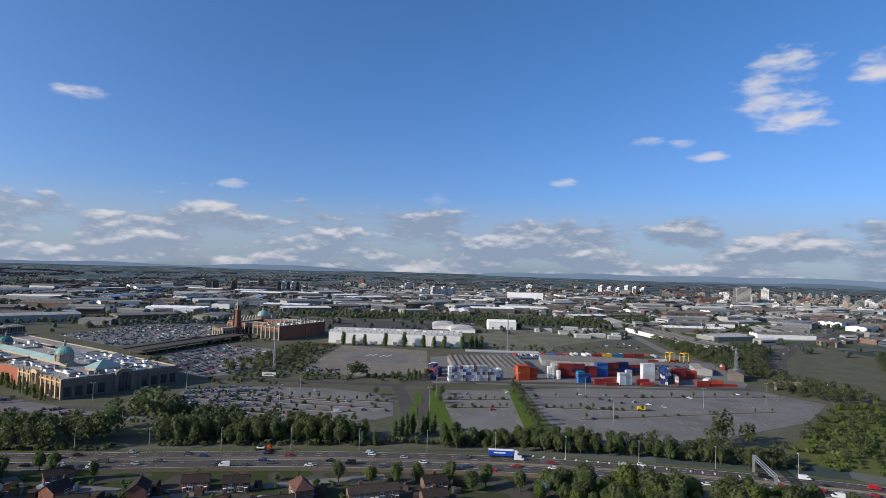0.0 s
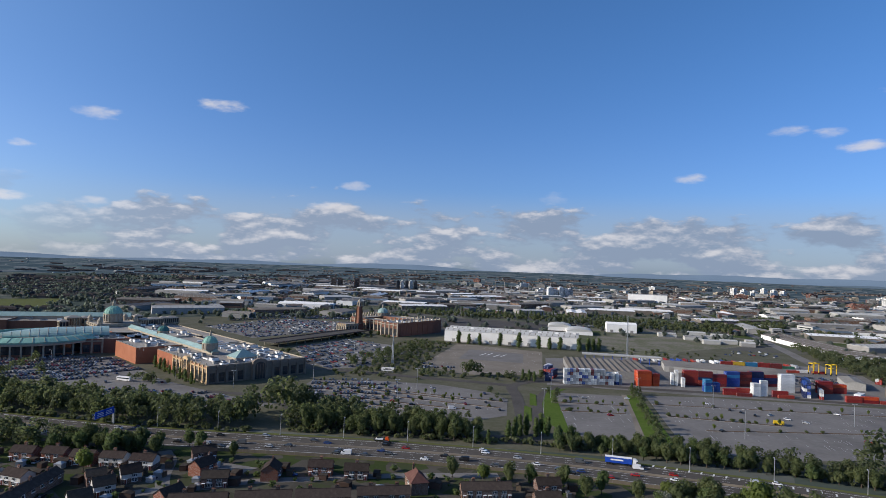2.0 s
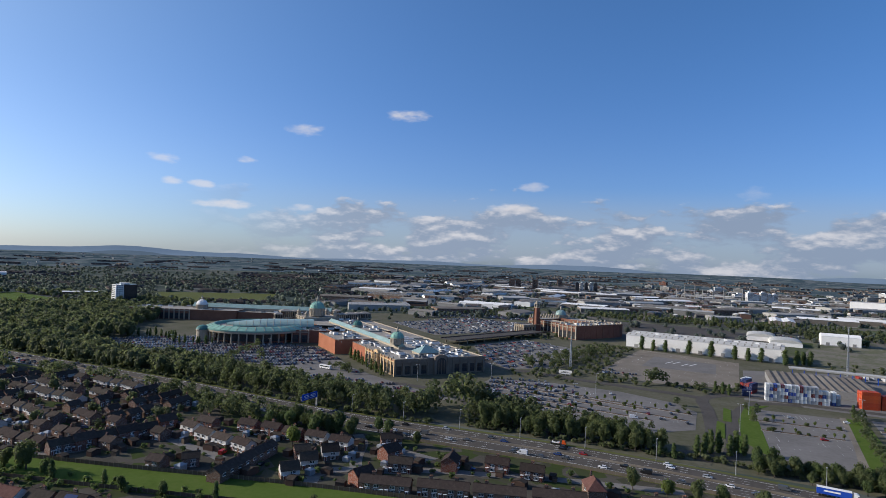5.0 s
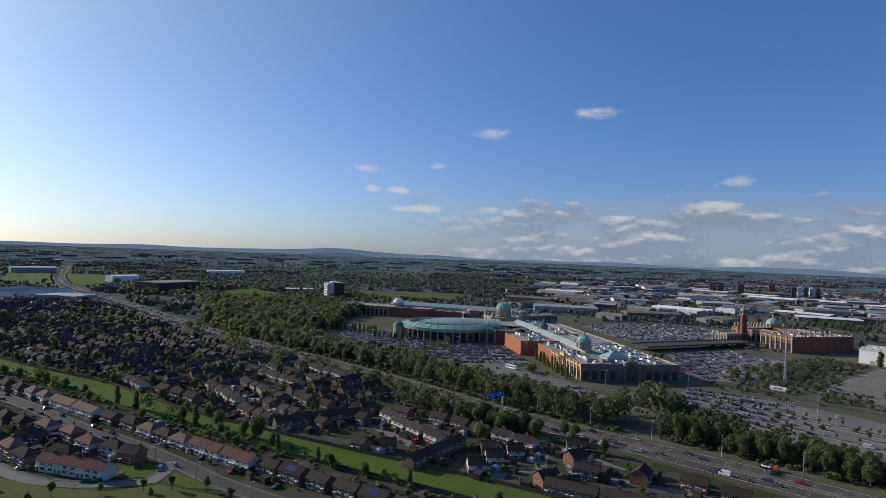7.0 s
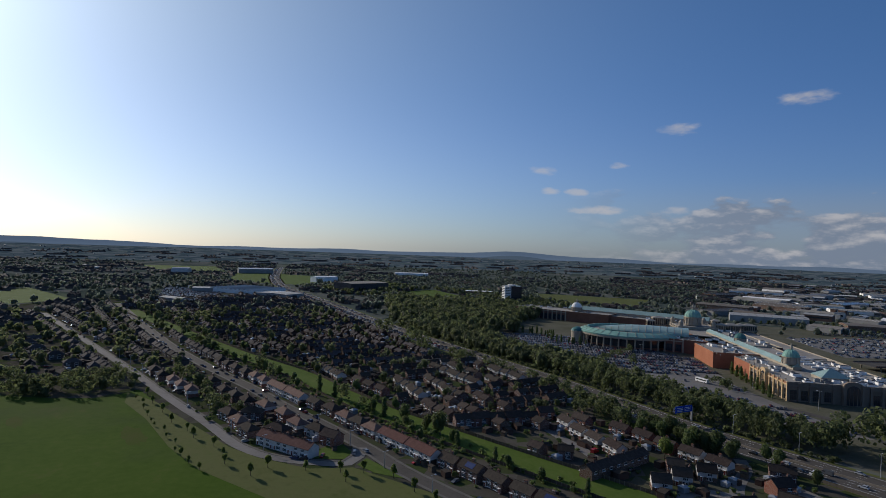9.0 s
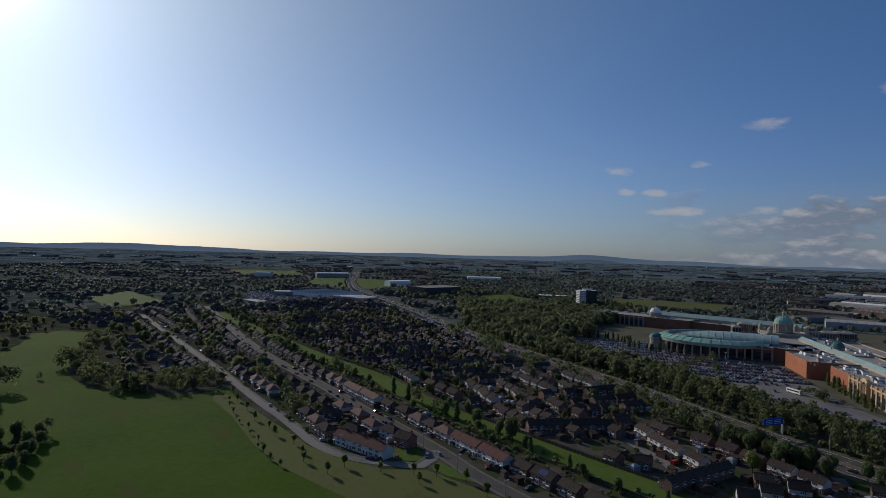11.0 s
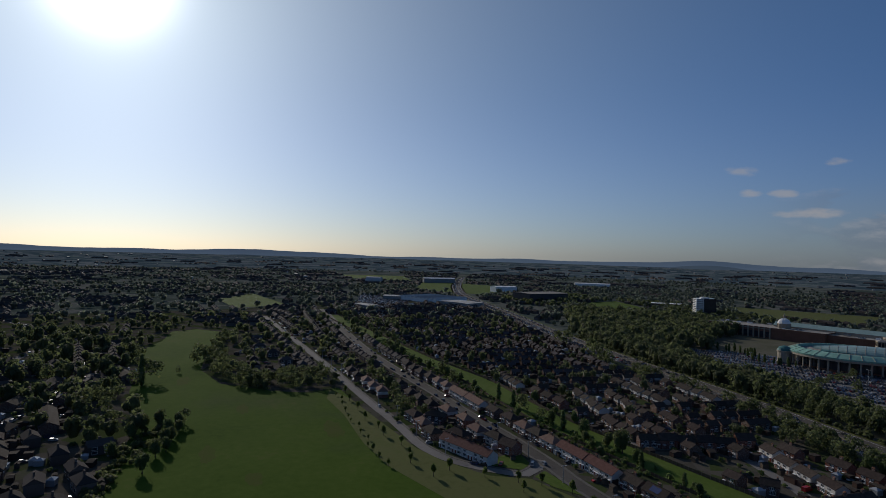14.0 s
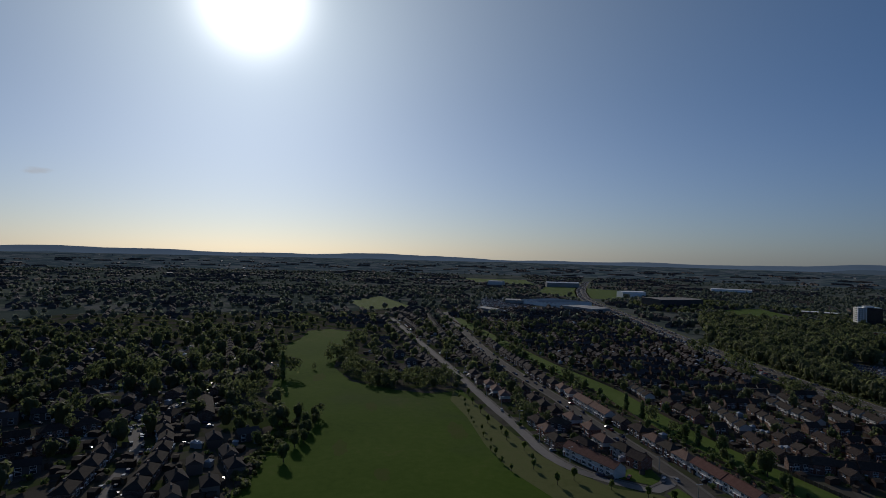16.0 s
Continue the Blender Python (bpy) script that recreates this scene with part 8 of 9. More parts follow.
# city on the horizon
r_city = np.random.default_rng(5)
tower_block("office_tower", 1420, 1795, 46, 24, 60, -32, M_GREYMETAL, "broad beige office tower on the city skyline", 16, group="city skyline")
tower_block("office_tower", 1535, 1830, 22, 24, 56, -32, M_WHITEMETAL, "slim white tower on the city skyline", group="city skyline")
tower_block("office_tower", 1500, 1880, 26, 24, 44, -32, M_WHITEMETAL, "white tower on the city skyline", group="city skyline")
for i in range(96):
    a, r = radians(r_city.uniform(-50, -37)), r_city.uniform(2150, 3300)
    mat = (M_WHITEMETAL, M_ROOFPALE, M_CREAM, M_GREYMETAL, M_BRICK, M_GREYMETAL)[int(r_city.integers(6))]
    tower_block("city_block", -math.sin(a) * r, math.cos(a) * r, r_city.uniform(9, 26), r_city.uniform(9, 20), r_city.uniform(10, 40) * r_city.uniform(0.6, 1.0), r_city.uniform(-50, -15), mat,
                "distant city building in pale stone, glass and brick", group="city skyline")
for i in range(40):
    a, r = radians(r_city.uniform(-37, -2)), r_city.uniform(2100, 3200)
    mat = (M_WHITEMETAL, M_BRICK, M_CREAM, M_GREYMETAL)[int(r_city.integers(4))]
    tower_block("works_building", -math.sin(a) * r, math.cos(a) * r, r_city.uniform(14, 50), r_city.uniform(12, 26), r_city.uniform(8, 22), r_city.uniform(-40, 20), mat,
                "distant works building among warehouses", group="works")
for i in range(9):
    b = Build()
    b.lathe(0, 0, [(1.6, 0), (1.2, 34 + (i % 3) * 6)], 8, 0)
    solo("chimney_stack", b, M_GREYMETAL, "slender grey factory chimney far off", "chimney", "works", at=pose(150 + i * 26, 1890 + (i * 37) % 60, 0))

# long row of clipped poplars behind the court
for i in range(58):
    x = -45 + i * 7.2
    plant("poplar", x, 1186 - (x + 45) * 0.1 + rng.uniform(-2, 2), rng.uniform(0.6, 0.8), 1.0, "row of poplars")
sheet("back_car_park", [(-40, 830), (60, 815), (170, 830), (250, 960), (150, 1060), (-50, 1090)], 0.12, M_ASPHALT, "dark flat car park behind the white warehouse", "car park")
x, y = fill([(-60, 1120), (120, 1090), (330, 1000), (480, 960), (560, 1060), (380, 1130), (100, 1165), (-60, 1175)], 13, rng)
grove("woodland", list(zip(x, y)), LOWTREE, M_WOODLAND, "green belt of trees behind the warehouse", scale=(0.6, 1.1))
x, y = fill([(410, 500), (416, 582), (436, 640), (440, 712), (470, 790), (484, 780), (478, 690), (484, 668), (530, 672), (560, 745), (580, 700), (552, 640), (476, 538), (440, 480)], 8.5, rng)
ok = open_ground(x, y)
x, y = x[ok], y[ok]
grove("woodland", list(zip(x, y)), MIDTREE, M_WOODLAND, "green trees along the railway beside the depot", scale=(0.6, 1.0))
x, y = fill([(395, 470), (420, 490), (446, 470), (442, 400), (400, 400), (385, 440)], 8.5, rng)
grove("woodland", list(zip(x, y)), MIDTREE, M_WOODLAND, "green trees between car park and link road", scale=(0.5, 0.9))
for poly, gap in (([(470, 940), (560, 970), (640, 1090), (720, 1270), (528, 1215), (470, 1040)], 13), ([(600, 930), (645, 1002), (707, 930), (834, 1023), (845, 956), (720, 880), (620, 860)], 14), ([(880, 1180), (1020, 1220), (1000, 1150), (900, 1120)], 15), ([(300, 930), (330, 940), (330, 980), (250, 990)], 10)):
    x, y = fill(poly, gap, rng)
    ok = ~near_line(RAIL, x, y, 12)
    grove("woodland", list(zip(x[ok], y[ok])), LOWTREE, M_WOODLAND, "green trees between industrial sheds", scale=(0.7, 1.2))
x, y = fill([(480, 420), (560, 500), (700, 640), (740, 610), (600, 440), (500, 380)], 10, rng)
grove("woodland", list(zip(x, y)), MIDTREE, M_WOODLAND, "green trees beyond the link road", scale=(0.5, 0.9))
x, y = fill([(-95, 560), (-62, 640), (-20, 700), (-5, 690), (-35, 600), (-60, 545)], 9, rng)
grove("car_park_trees", list(zip(x, y)), MIDTREE, M_WOODLAND, "trees and shrubs between car park and concrete lot", scale=(0.4, 0.75))
x, y = fill([(-60, 1000), (-250, 1010), (-420, 950), (-480, 1000), (-300, 1120), (-60, 1100)], 16, rng)
grove("car_park_trees", list(zip(x, y)), LOWTREE, M_WOODLAND, "trees around distant car parks", scale=(0.4, 0.8))
for poly, gap, share in (([(-100, 500), (-60, 500), (20, 500), (30, 528), (-10, 560), (-4, 640), (16, 736), (-36, 760), (-58, 700), (-30, 640), (-56, 552), (-96, 530)], 7.0, 0.5),
                         ([(56, 500), (92, 520), (96, 545), (24, 530)], 6.0, 0.5), ([(196, 668), (330, 664), (330, 720), (210, 730)], 9.0, 0.25), ([(-140, 730), (-112, 742), (-60, 776), (-110, 830), (-150, 790)], 7.0, 0.4),
                         ([(-128, 520), (-100, 540), (-128, 566), (-162, 640), (-172, 620)], 6.5, 0.5), ([(-118, 430), (-84, 400), (-50, 372), (-92, 388), (-126, 404)], 5.0, 0.6)):
    x, y = fill(poly, gap, rng)
    ok = rng.random(len(x)) < share
    for l in (ENTRY_A, ENTRY_B, ENTRY_C, ENTRY_D):
        ok &= ~near_line(l, x, y, 7)
    grove("car_park_hedges", list(zip(x[ok], y[ok])), HEDGE, M_WOODLAND, "green hedges and shrubs on verges between car parks", scale=(0.9, 2.2))
# ---------------------------------------------------------------- vehicles
CAR_PAINT = {"white": (0.70, 0.70, 0.70), "silver": (0.38, 0.39, 0.40), "black": (0.015, 0.015, 0.017), "grey": (0.09, 0.095, 0.10), "red": (0.34, 0.02, 0.02), "blue": (0.025, 0.05, 0.16)}
PAINT = {tag: surface("car_paint_" + tag, shades(rgb, 0.05), 0.5, 0.25, spec=0.5) for tag, rgb in CAR_PAINT.items()}


def profile_body(b, side, half, m=0, taper=0.0):
    """A body drawn from the side (x, z) and given width; upper points lean in by taper."""
    n = len(side)
    top = max(z for _, z in side)
    low = min(z for _, z in side)
    def at(x, z, s):
        return (x, s * (half - taper * (z - low) / (top - low)), z)
    vs = [at(x, z, -1) for x, z in side] + [at(x, z, 1) for x, z in side]
    return b.add(vs, [tuple(range(n)), tuple(range(2 * n - 1, n - 1, -1))] + [(i, n + i, n + (i + 1) % n, (i + 1) % n) for i in range(n)], m)


WHEEL = Build().wheel(0, 0, 0.32, 0.22, 0, 10).mesh("wheel", M_RUBBER)
BIGWHEEL = Build().wheel(0, 0, 0.5, 0.35, 0, 12).mesh("wheel", M_RUBBER)


def car(tag, van=False):
    t = thing("van" if van else "car", 0, 0, 0, 0, (WORD_OF[tag] + (" panel van on the road" if van else " car with dark windows on tarmac")), "van" if van else "car")
    b = Build()
    if van:
        profile_body(b, [(-2.6, 0.35), (2.6, 0.35), (2.65, 1.0), (1.9, 1.25), (1.35, 2.2), (-2.6, 2.25)], 0.98, 0, 0.1)
    else:
        profile_body(b, [(-2.1, 0.3), (2.1, 0.3), (2.15, 0.62), (1.2, 0.92), (-1.9, 0.98), (-2.15, 0.8)], 0.88, 0, 0.06)
        profile_body(b, [(-1.55, 1.36), (0.15, 1.36), (0.25, 1.44), (-1.45, 1.45)], 0.66, 0, 0.03)
    part("body", b, PAINT[tag], t)
    b = Build()
    if van:
        profile_body(b, [(1.42, 1.32), (1.95, 1.28), (1.5, 2.05), (0.7, 2.05), (0.7, 1.32)], 1.0, 0, 0.14)
    else:
        profile_body(b, [(-1.85, 0.95), (1.15, 0.9), (0.2, 1.38), (-1.5, 1.38)], 0.8, 0, 0.12)
    part("glasshouse", b, M_GLASS, t, "dark tinted glass")
    for x in (-1.35, 1.35) if not van else (-1.6, 1.75):
        for y in (-0.82, 0.82):
            p = part("wheel", WHEEL, None, t)
            p.location = (x, y, 0)
    return t


WORD_OF = {"white": "white", "silver": "silver grey", "black": "glossy black", "grey": "dark grey", "red": "bright red", "blue": "dark blue"}
FLEET, PARKED = {}, set()


def drive(tag, x, y, rot, van=False, group="", z=0.21):
    m = pose(x, y, z, 0, 0, rot)
    if (tag, van) not in FLEET:
        FLEET[tag, van] = car(tag, van)
        FLEET[tag, van].matrix_basis = m
        t = FLEET[tag, van]
    else:
        t = copy_thing(FLEET[tag, van], m)
    if group:
        tagged(t, group=group)


def lorry(x, y, rot, trailer, label, z=0.21):
    t = thing("lorry", x, y, z, rot, label, "lorry")
    b = Build()
    b.box(-1.6, 0, 1.1, 13.2, 2.5, 2.7, 0)
    b.box(-1.6, 0, 3.8, 13.2, 2.5, 0.2, 1)
    for s in (-1, 1):
        b.box(-2.4, s * 1.27, 2.3, 6.2, 0.03, 0.7, 1)
    part("trailer", b, [trailer, M_WHITEMETAL], t, "box trailer with a pale roof")
    b = Build()
    profile_body(b, [(5.5, 0.6), (7.9, 0.6), (8.0, 1.8), (7.6, 3.3), (6.8, 3.7), (5.5, 3.7)], 1.22, 0, 0.08)
    part("cab", b, M_WHITEMETAL, t, "white driver's cab")
    b = Build()
    profile_body(b, [(7.0, 1.9), (8.02, 1.9), (7.7, 3.0), (7.0, 3.0)], 1.23, 0, 0.08)
    part("windscreen", b, M_GLASS, t)
    for wx in (-7.0, -5.8, -4.6, 4.2, 6.9):
        for wy in (-1.05, 1.05):
            p = part("wheel", BIGWHEEL, None, t)
            p.location = (wx, wy, 0)


def lane_point(d, x_at):
    """The place on the motorway's lane d where its x is nearest to x_at, and the heading."""
    line = aside(MOTORWAY, d)
    i = min(range(len(line) - 1), key=lambda j: abs((line[j][0] + line[j + 1][0]) / 2 - x_at))
    (x0, y0), (x1, y1) = line[i], line[i + 1]
    f = min(1, max(0, (x_at - x0) / (x1 - x0)))
    return x0 + (x1 - x0) * f, y0 + (y1 - y0) * f, math.degrees(math.atan2(y1 - y0, x1 - x0))


tags = list(CAR_PAINT)
mix = ["white", "silver", "black", "grey", "grey", "black", "blue", "red", "silver", "white"]
used = []
def lane_free(x, d, gap):
    if any(abs(x - a) < gap and abs(d - c) < 1.5 for a, c in used):
        return False
    used.append((x, d))
    return True


for d, lo, hi, n in ((3.6, -200, 300, 13), (7.2, -200, 300, 15), (10.9, -200, 260, 15), (-3.6, -200, 330, 9), (-7.2, -200, 330, 11), (-10.9, -200, 330, 8)):
    for i in range(n):
        x = lo + (hi - lo) * (i + rng.uniform(0.1, 0.9)) / n
        if lane_free(x, d, 9) and not (70 < x < 120 and d < -9):
            px, py, head = lane_point(d, x)
            drive(mix[int(rng.integers(10))], px, py, head + (180 if d < 0 else 0), rng.random() < 0.12, "motorway traffic")
px, py, head = lane_point(-10.9, 95)
lorry(px, py, head + 180, M_SIGNBLUE, "articulated lorry with a blue trailer and white cab")
for x, d in ((-106, 7.2), (-46, 7.2), (232, 7.2)):
    px, py, head = lane_point(d + 3.7, x)
    drive("white", px, py, head, True, "motorway traffic")
# breakdown truck on the northern shoulder
px, py, head = lane_point(-13.9, -30)
RECOVERY = thing("recovery_truck", px, py, 0.21, head + 180, "orange recovery truck carrying a white car", "truck")
b = Build()
profile_body(b, [(1.8, 0.5), (3.9, 0.5), (4.0, 1.4), (3.4, 2.4), (1.8, 2.4)], 1.1, 0, 0.1)
part("cab", b, surface("orange_paint", shades((0.6, 0.09, 0.02), 0.1), 0.5, 0.4), RECOVERY)
b = Build()
b.box(-1.6, 0, 0.7, 6.4, 2.2, 0.35, 0)
b.box(-1.6, 0, 1.05, 4.0, 1.7, 0.6, 1)
b.box(-1.9, 0, 1.65, 2.0, 1.4, 0.5, 2)
part("flatbed", b, [M_DARKSTEEL, M_WHITEMETAL, M_GLASS], RECOVERY, "flatbed with a white car")
for wx in (-3.6, 2.6):
    for wy in (-0.95, 0.95):
        p = part("wheel", BIGWHEEL, None, RECOVERY)
        p.location = (wx, wy, 0)

# small templates for the joined cars
def small_car():
    b = Build()
    profile_body(b, [(-2.1, 0.25), (2.1, 0.25), (2.1, 0.65), (1.2, 0.92), (0.2, 1.42), (-1.5, 1.42), (-2.1, 0.9)], 0.86, 0, 0.14)
    for s in (-1, 1):
        b.add([(-1.75, s * 0.80, 0.96), (1.05, s * 0.80, 0.96), (0.2, s * 0.74, 1.34), (-1.45, s * 0.74, 1.34)], [(0, 1, 2, 3) if s < 0 else (3, 2, 1, 0)], 1)
    b.add([(1.22, -0.66, 0.94), (1.22, 0.66, 0.94), (0.28, 0.6, 1.4), (0.28, -0.6, 1.4)], [(0, 1, 2, 3)], 1)
    b.add([(-2.08, -0.64, 0.96), (-1.58, -0.58, 1.38), (-1.58, 0.58, 1.38), (-2.08, 0.64, 0.96)], [(0, 1, 2, 3)], 1)
    return arrays(b)


def small_lorry():
    b = Build()
    b.box(-1.0, 0, 0.9, 8.4, 2.4, 2.7, 2)
    profile_body(b, [(3.5, 0.5), (5.4, 0.5), (5.5, 1.6), (5.1, 2.9), (3.5, 2.9)], 1.15, 2, 0.08)
    b.add([(5.48, -0.95, 1.6), (5.48, 0.95, 1.6), (5.14, 0.9, 2.7), (5.14, -0.9, 2.7)], [(0, 1, 2, 3)], 1)
    b.box(-1.0, 0, 0.35, 8.2, 2.0, 0.5, 1)
    return arrays(b)


SMALLCAR = [small_car(), small_lorry()]


def car_rows(poly, rot, share, pitch=16.5, z=0.14, dense=None):
    """Spots in double rows over a polygon."""
    cx, cy = sum(p[0] for p in poly) / len(poly), sum(p[1] for p in poly) / len(poly)
    c, s = math.cos(radians(rot)), math.sin(radians(rot))
    out = []
    for j in range(-14, 15):
        for k in (-2.6, 2.6):
            for i in range(-60, 61):
                u, v = i * 2.6, j * pitch + k
                x, y = cx + u * c - v * s, cy + u * s + v * c
                p = share if dense is None else share * dense(x, y)
                if rng.random() < p:
                    out.append((x, y, z, rot + (90 if rng.random() < 0.5 else 270) + rng.uniform(-3, 3)))
    a = np.array(out)
    return a[inside(poly, a[:, 0], a[:, 1])] if len(a) else a


def joined_cars(name, rows, label, lorries=0.0):
    spots = [(int(rng.random() < lorries), x, y, z, radians(r), 1.0, 1.0) for x, y, z, r in rows]
    v, q, m = strew(SMALLCAR, spots)
    solo(name, bulk(name, v, q, [M_CARS, M_GLASS, M_WHITEMETAL], m), None, label, "cars", kind="stuff")


joined_cars("parked_cars_west", car_rows(WESTLOT, 42, 0.85, dense=lambda x, y: 1.0 if x - 0.6 * (y - 436) < -288 else 0.04), "full rows of parked cars before the oval hall")
joined_cars("parked_cars_main", car_rows(MAINCARPARK, 8, 0.62, dense=lambda x, y: np.clip((-18 - x) / 60 + 0.05, 0.03, 1)), "scattered parked cars on the main car park")
joined_cars("parked_cars_corner", car_rows(CORNERLOT, 35, 0.6, dense=lambda x, y: 1.0 if y < 428 and x > -245 else 0.06), "parked cars beneath the shopping centre")
joined_cars("parked_cars_east", car_rows(EASTLOT, 62, 0.55, dense=lambda x, y: np.clip((-70 - x) / 60 + 0.3, 0.08, 1)), "parked cars east of the shopping centre")
joined_cars("parked_cars_back", car_rows(BACKLOT, 50, 0.4), "parked cars behind the shopping centre")
joined_cars("parked_cars_court", np.concatenate([car_rows([(-60, 960), (-230, 980), (-330, 900), (-300, 1060), (-80, 1050)], 20, 0.6), car_rows([(-20, 590), (-18, 560), (10, 545), (20, 560)], 10, 0.4)]), "distant parked cars around the retail court")
joined_cars("parked_cars_depot", np.concatenate([car_rows([(322, 545), (380, 528), (385, 570), (350, 590)], -8, 0.6), car_rows([(200, 1000), (330, 960), (340, 1010), (210, 1040)], 5, 0.4), car_rows([(330, 720), (420, 700), (430, 760), (340, 770)], 5, 0.05)]), "parked cars and vans around the depot")
joined_cars("parked_cars_far", np.concatenate([car_rows([(-1060, 215), (-985, 290), (-1040, 350), (-1120, 330), (-1250, 440), (-1373, 400), (-1373, 300)], 62, 0.85), car_rows([(-1000, 300), (-950, 380), (-870, 340), (-920, 260)], 62, 0.6)]), "rows of parked cars at the distant retail park")
# far motorway queue
queue = []
for d, lo, hi, gap in ((3.6, -2200, -200, 9), (7.2, -2200, -200, 8), (10.9, -2200, -200, 9), (-3.6, -2200, -200, 34), (-7.2, -2200, -200, 26), (-10.9, -2200, -200, 36), (3.6, 300, 700, 30), (-7.2, 330, 700, 30)):
    x = lo
    while x < hi:
        far = x < -420
        step = (gap if far else gap * 2.6) * rng.uniform(0.7, 1.6)
        px, py, head = lane_point(d, x)
        queue.append((px, py, 0.21, head + (180 if d < 0 else 0)))
        x += step
joined_cars("motorway_queue", np.array(queue), "long queue of traffic on the distant motorway", 0.012)
link = []
for i in range(22):
    x, y, head = along(SLIP, 20 + i * 28)
    link.append((x + rng.uniform(-6, 6), y, 0.21, head))
joined_cars("link_road_traffic", np.array(link), "traffic on the link road", 0.05)
# cars parked in the streets
parked = []
for line, d, n in ((AVENUE, -3.1, 34), (AVENUE, 3.1, 28), (AVENUE, -10, 36), (PARKROAD, -2.6, 13), (PARKROAD, -8, 22), (SWROADS[0], 2.6, 34), (SWROADS[0], -2.6, 30), (SWROADS[1], 2.6, 16), (SWROADS[3], 2.6, 18), (SWROADS[2], 0, 30)):
    l = aside(line, d)
    total = length(l)
    for i in range(n):
        p = along(l, total * rng.uniform(0.01, 0.99))
        parked.append((p[0], p[1], 0.18, p[2] + (0 if abs(d) < 5 else 90) + rng.uniform(-4, 4)))
for x, y in TAKEN:
    if rng.random() < 0.75:
        a, r = rng.uniform(0, 6.28), rng.uniform(8.5, 10.5)
        if free_of_houses(x + r * math.cos(a), y + r * math.sin(a), 7.5):
            parked.append((x + r * math.cos(a), y + r * math.sin(a), 0.09, rng.choice([0, 90]) + rng.uniform(-10, 10)))
parked = [p for p in parked if not inside(FIELD, [p[0]], [p[1]])[0] and not near_line(STRIP, [p[0]], [p[1]], 10)[0]]
near_parked = [p for p in parked if -235 < p[0] < 60 and 140 < p[1] < 300][:60]
for x, y, z, r in near_parked:
    drive(mix[int(rng.integers(10))], x, y, r, rng.random() < 0.15, "cars parked at houses", z)
joined_cars("street_cars", np.array([p for p in parked if p not in near_parked]), "cars parked along streets and drives")
for tag, x, y, r, van in (("white", 10, 404, 5, True), ("black", -18, 412, 8, False), ("grey", 28, 408, 4, False), ("red", -32, 420, 6, False), ("white", 203, 447, -20, False), ("white", 290, 428, -30, False), ("red", 262, 358, -20, False),
                          ("white", 341, 438, -30, False), ("silver", 236, 418, 20, False), ("white", 242, 408, -30, False), ("black", 213, 430, 60, False), ("black", 218, 424, 60, False), ("black", 224, 416, 60, False), ("silver", 112, 452, 5, False),
                          ("red", 118, 402, 5, False), ("silver", 250, 400, -30, False), ("black", 180, 372, 30, False), ("white", 146, 455, 5, False)):
    drive(tag, x, y, r, van, "cars on the open car parks", 0.14)
# coach by the mall
COACH = thing("coach", -243, 455, 0.14, -14, "long white coach parked in the mall car park", "coach")
b = Build()
profile_body(b, [(-5.8, 0.5), (5.8, 0.5), (6.0, 1.6), (5.7, 3.3), (-6.0, 3.35)], 1.25, 0, 0.08)
part("body", b, M_WHITEMETAL, COACH)
b = Build()
b.box(0, 0, 1.8, 10.8, 2.46, 0.9, 0)
part("glazing", b, M_GLASS, COACH)
for wx in (-3.6, 3.8):
    for wy in (-1.1, 1.1):
        p = part("wheel", BIGWHEEL, None, COACH)
        p.location = (wx, wy, 0)
# yellow digger on the car park
DIGGER = thing("yellow_truck", 228, 394, 0.14, -20, "yellow works truck standing on the open car park", "truck")
b = Build()
profile_body(b, [(-3.2, 0.6), (3.2, 0.6), (3.2, 2.6), (1.4, 2.9), (1.2, 1.5), (-3.2, 1.5)], 1.2, 0, 0.05)
part("body", b, M_YELLOW, DIGGER)
b = Build()
b.box(-1.0, 0, 1.5, 4, 2.3, 1.2, 0)
part("skip", b, M_YELLOW, DIGGER)
for wx in (-2.2, 2.2):
    for wy in (-1.1, 1.1):
        p = part("wheel", BIGWHEEL, None, DIGGER)
        p.location = (wx, wy, 0)

# ---------------------------------------------------------------- car park furniture
def bay_lines(poly, rot, pitch, name):
    b = Build()
    cx, cy = sum(p[0] for p in poly) / len(poly), sum(p[1] for p in poly) / len(poly)
    c, s = math.cos(radians(rot)), math.sin(radians(rot))
    shrunk = [(cx + (x - cx) * 0.95, cy + (y - cy) * 0.95) for x, y in poly]
    for j in range(-8, 9):
        for i in range(-70, 71):
            u = i * 2.6
            x, y = cx + u * c - j * pitch * s, cy + u * s + j * pitch * c
            if inside(shrunk, [x], [y])[0] and rng.random() < 0.3:
                h = 4.6 if rng.random() < 0.3 else 1.4
                b.add([(x + du * c - dv * s, y + du * s + dv * c, 0.142) for du, dv in ((-0.06, -h), (0.06, -h), (0.06, h), (-0.06, h))], [(0, 1, 2, 3)])
    ob = solo(name, b, M_LINE, "faded white parking bay lines on tarmac", "bay lines", kind="stuff")


bay_lines(MAINCARPARK, 8, 16.5, "bay_lines_main"), bay_lines(BIGCARPARK, -12, 16.5, "bay_lines_large"), bay_lines(MIDCARPARK, -2, 16.5, "bay_lines_middle"), bay_lines(SANDLOT, -12, 17, "bay_lines_lot")


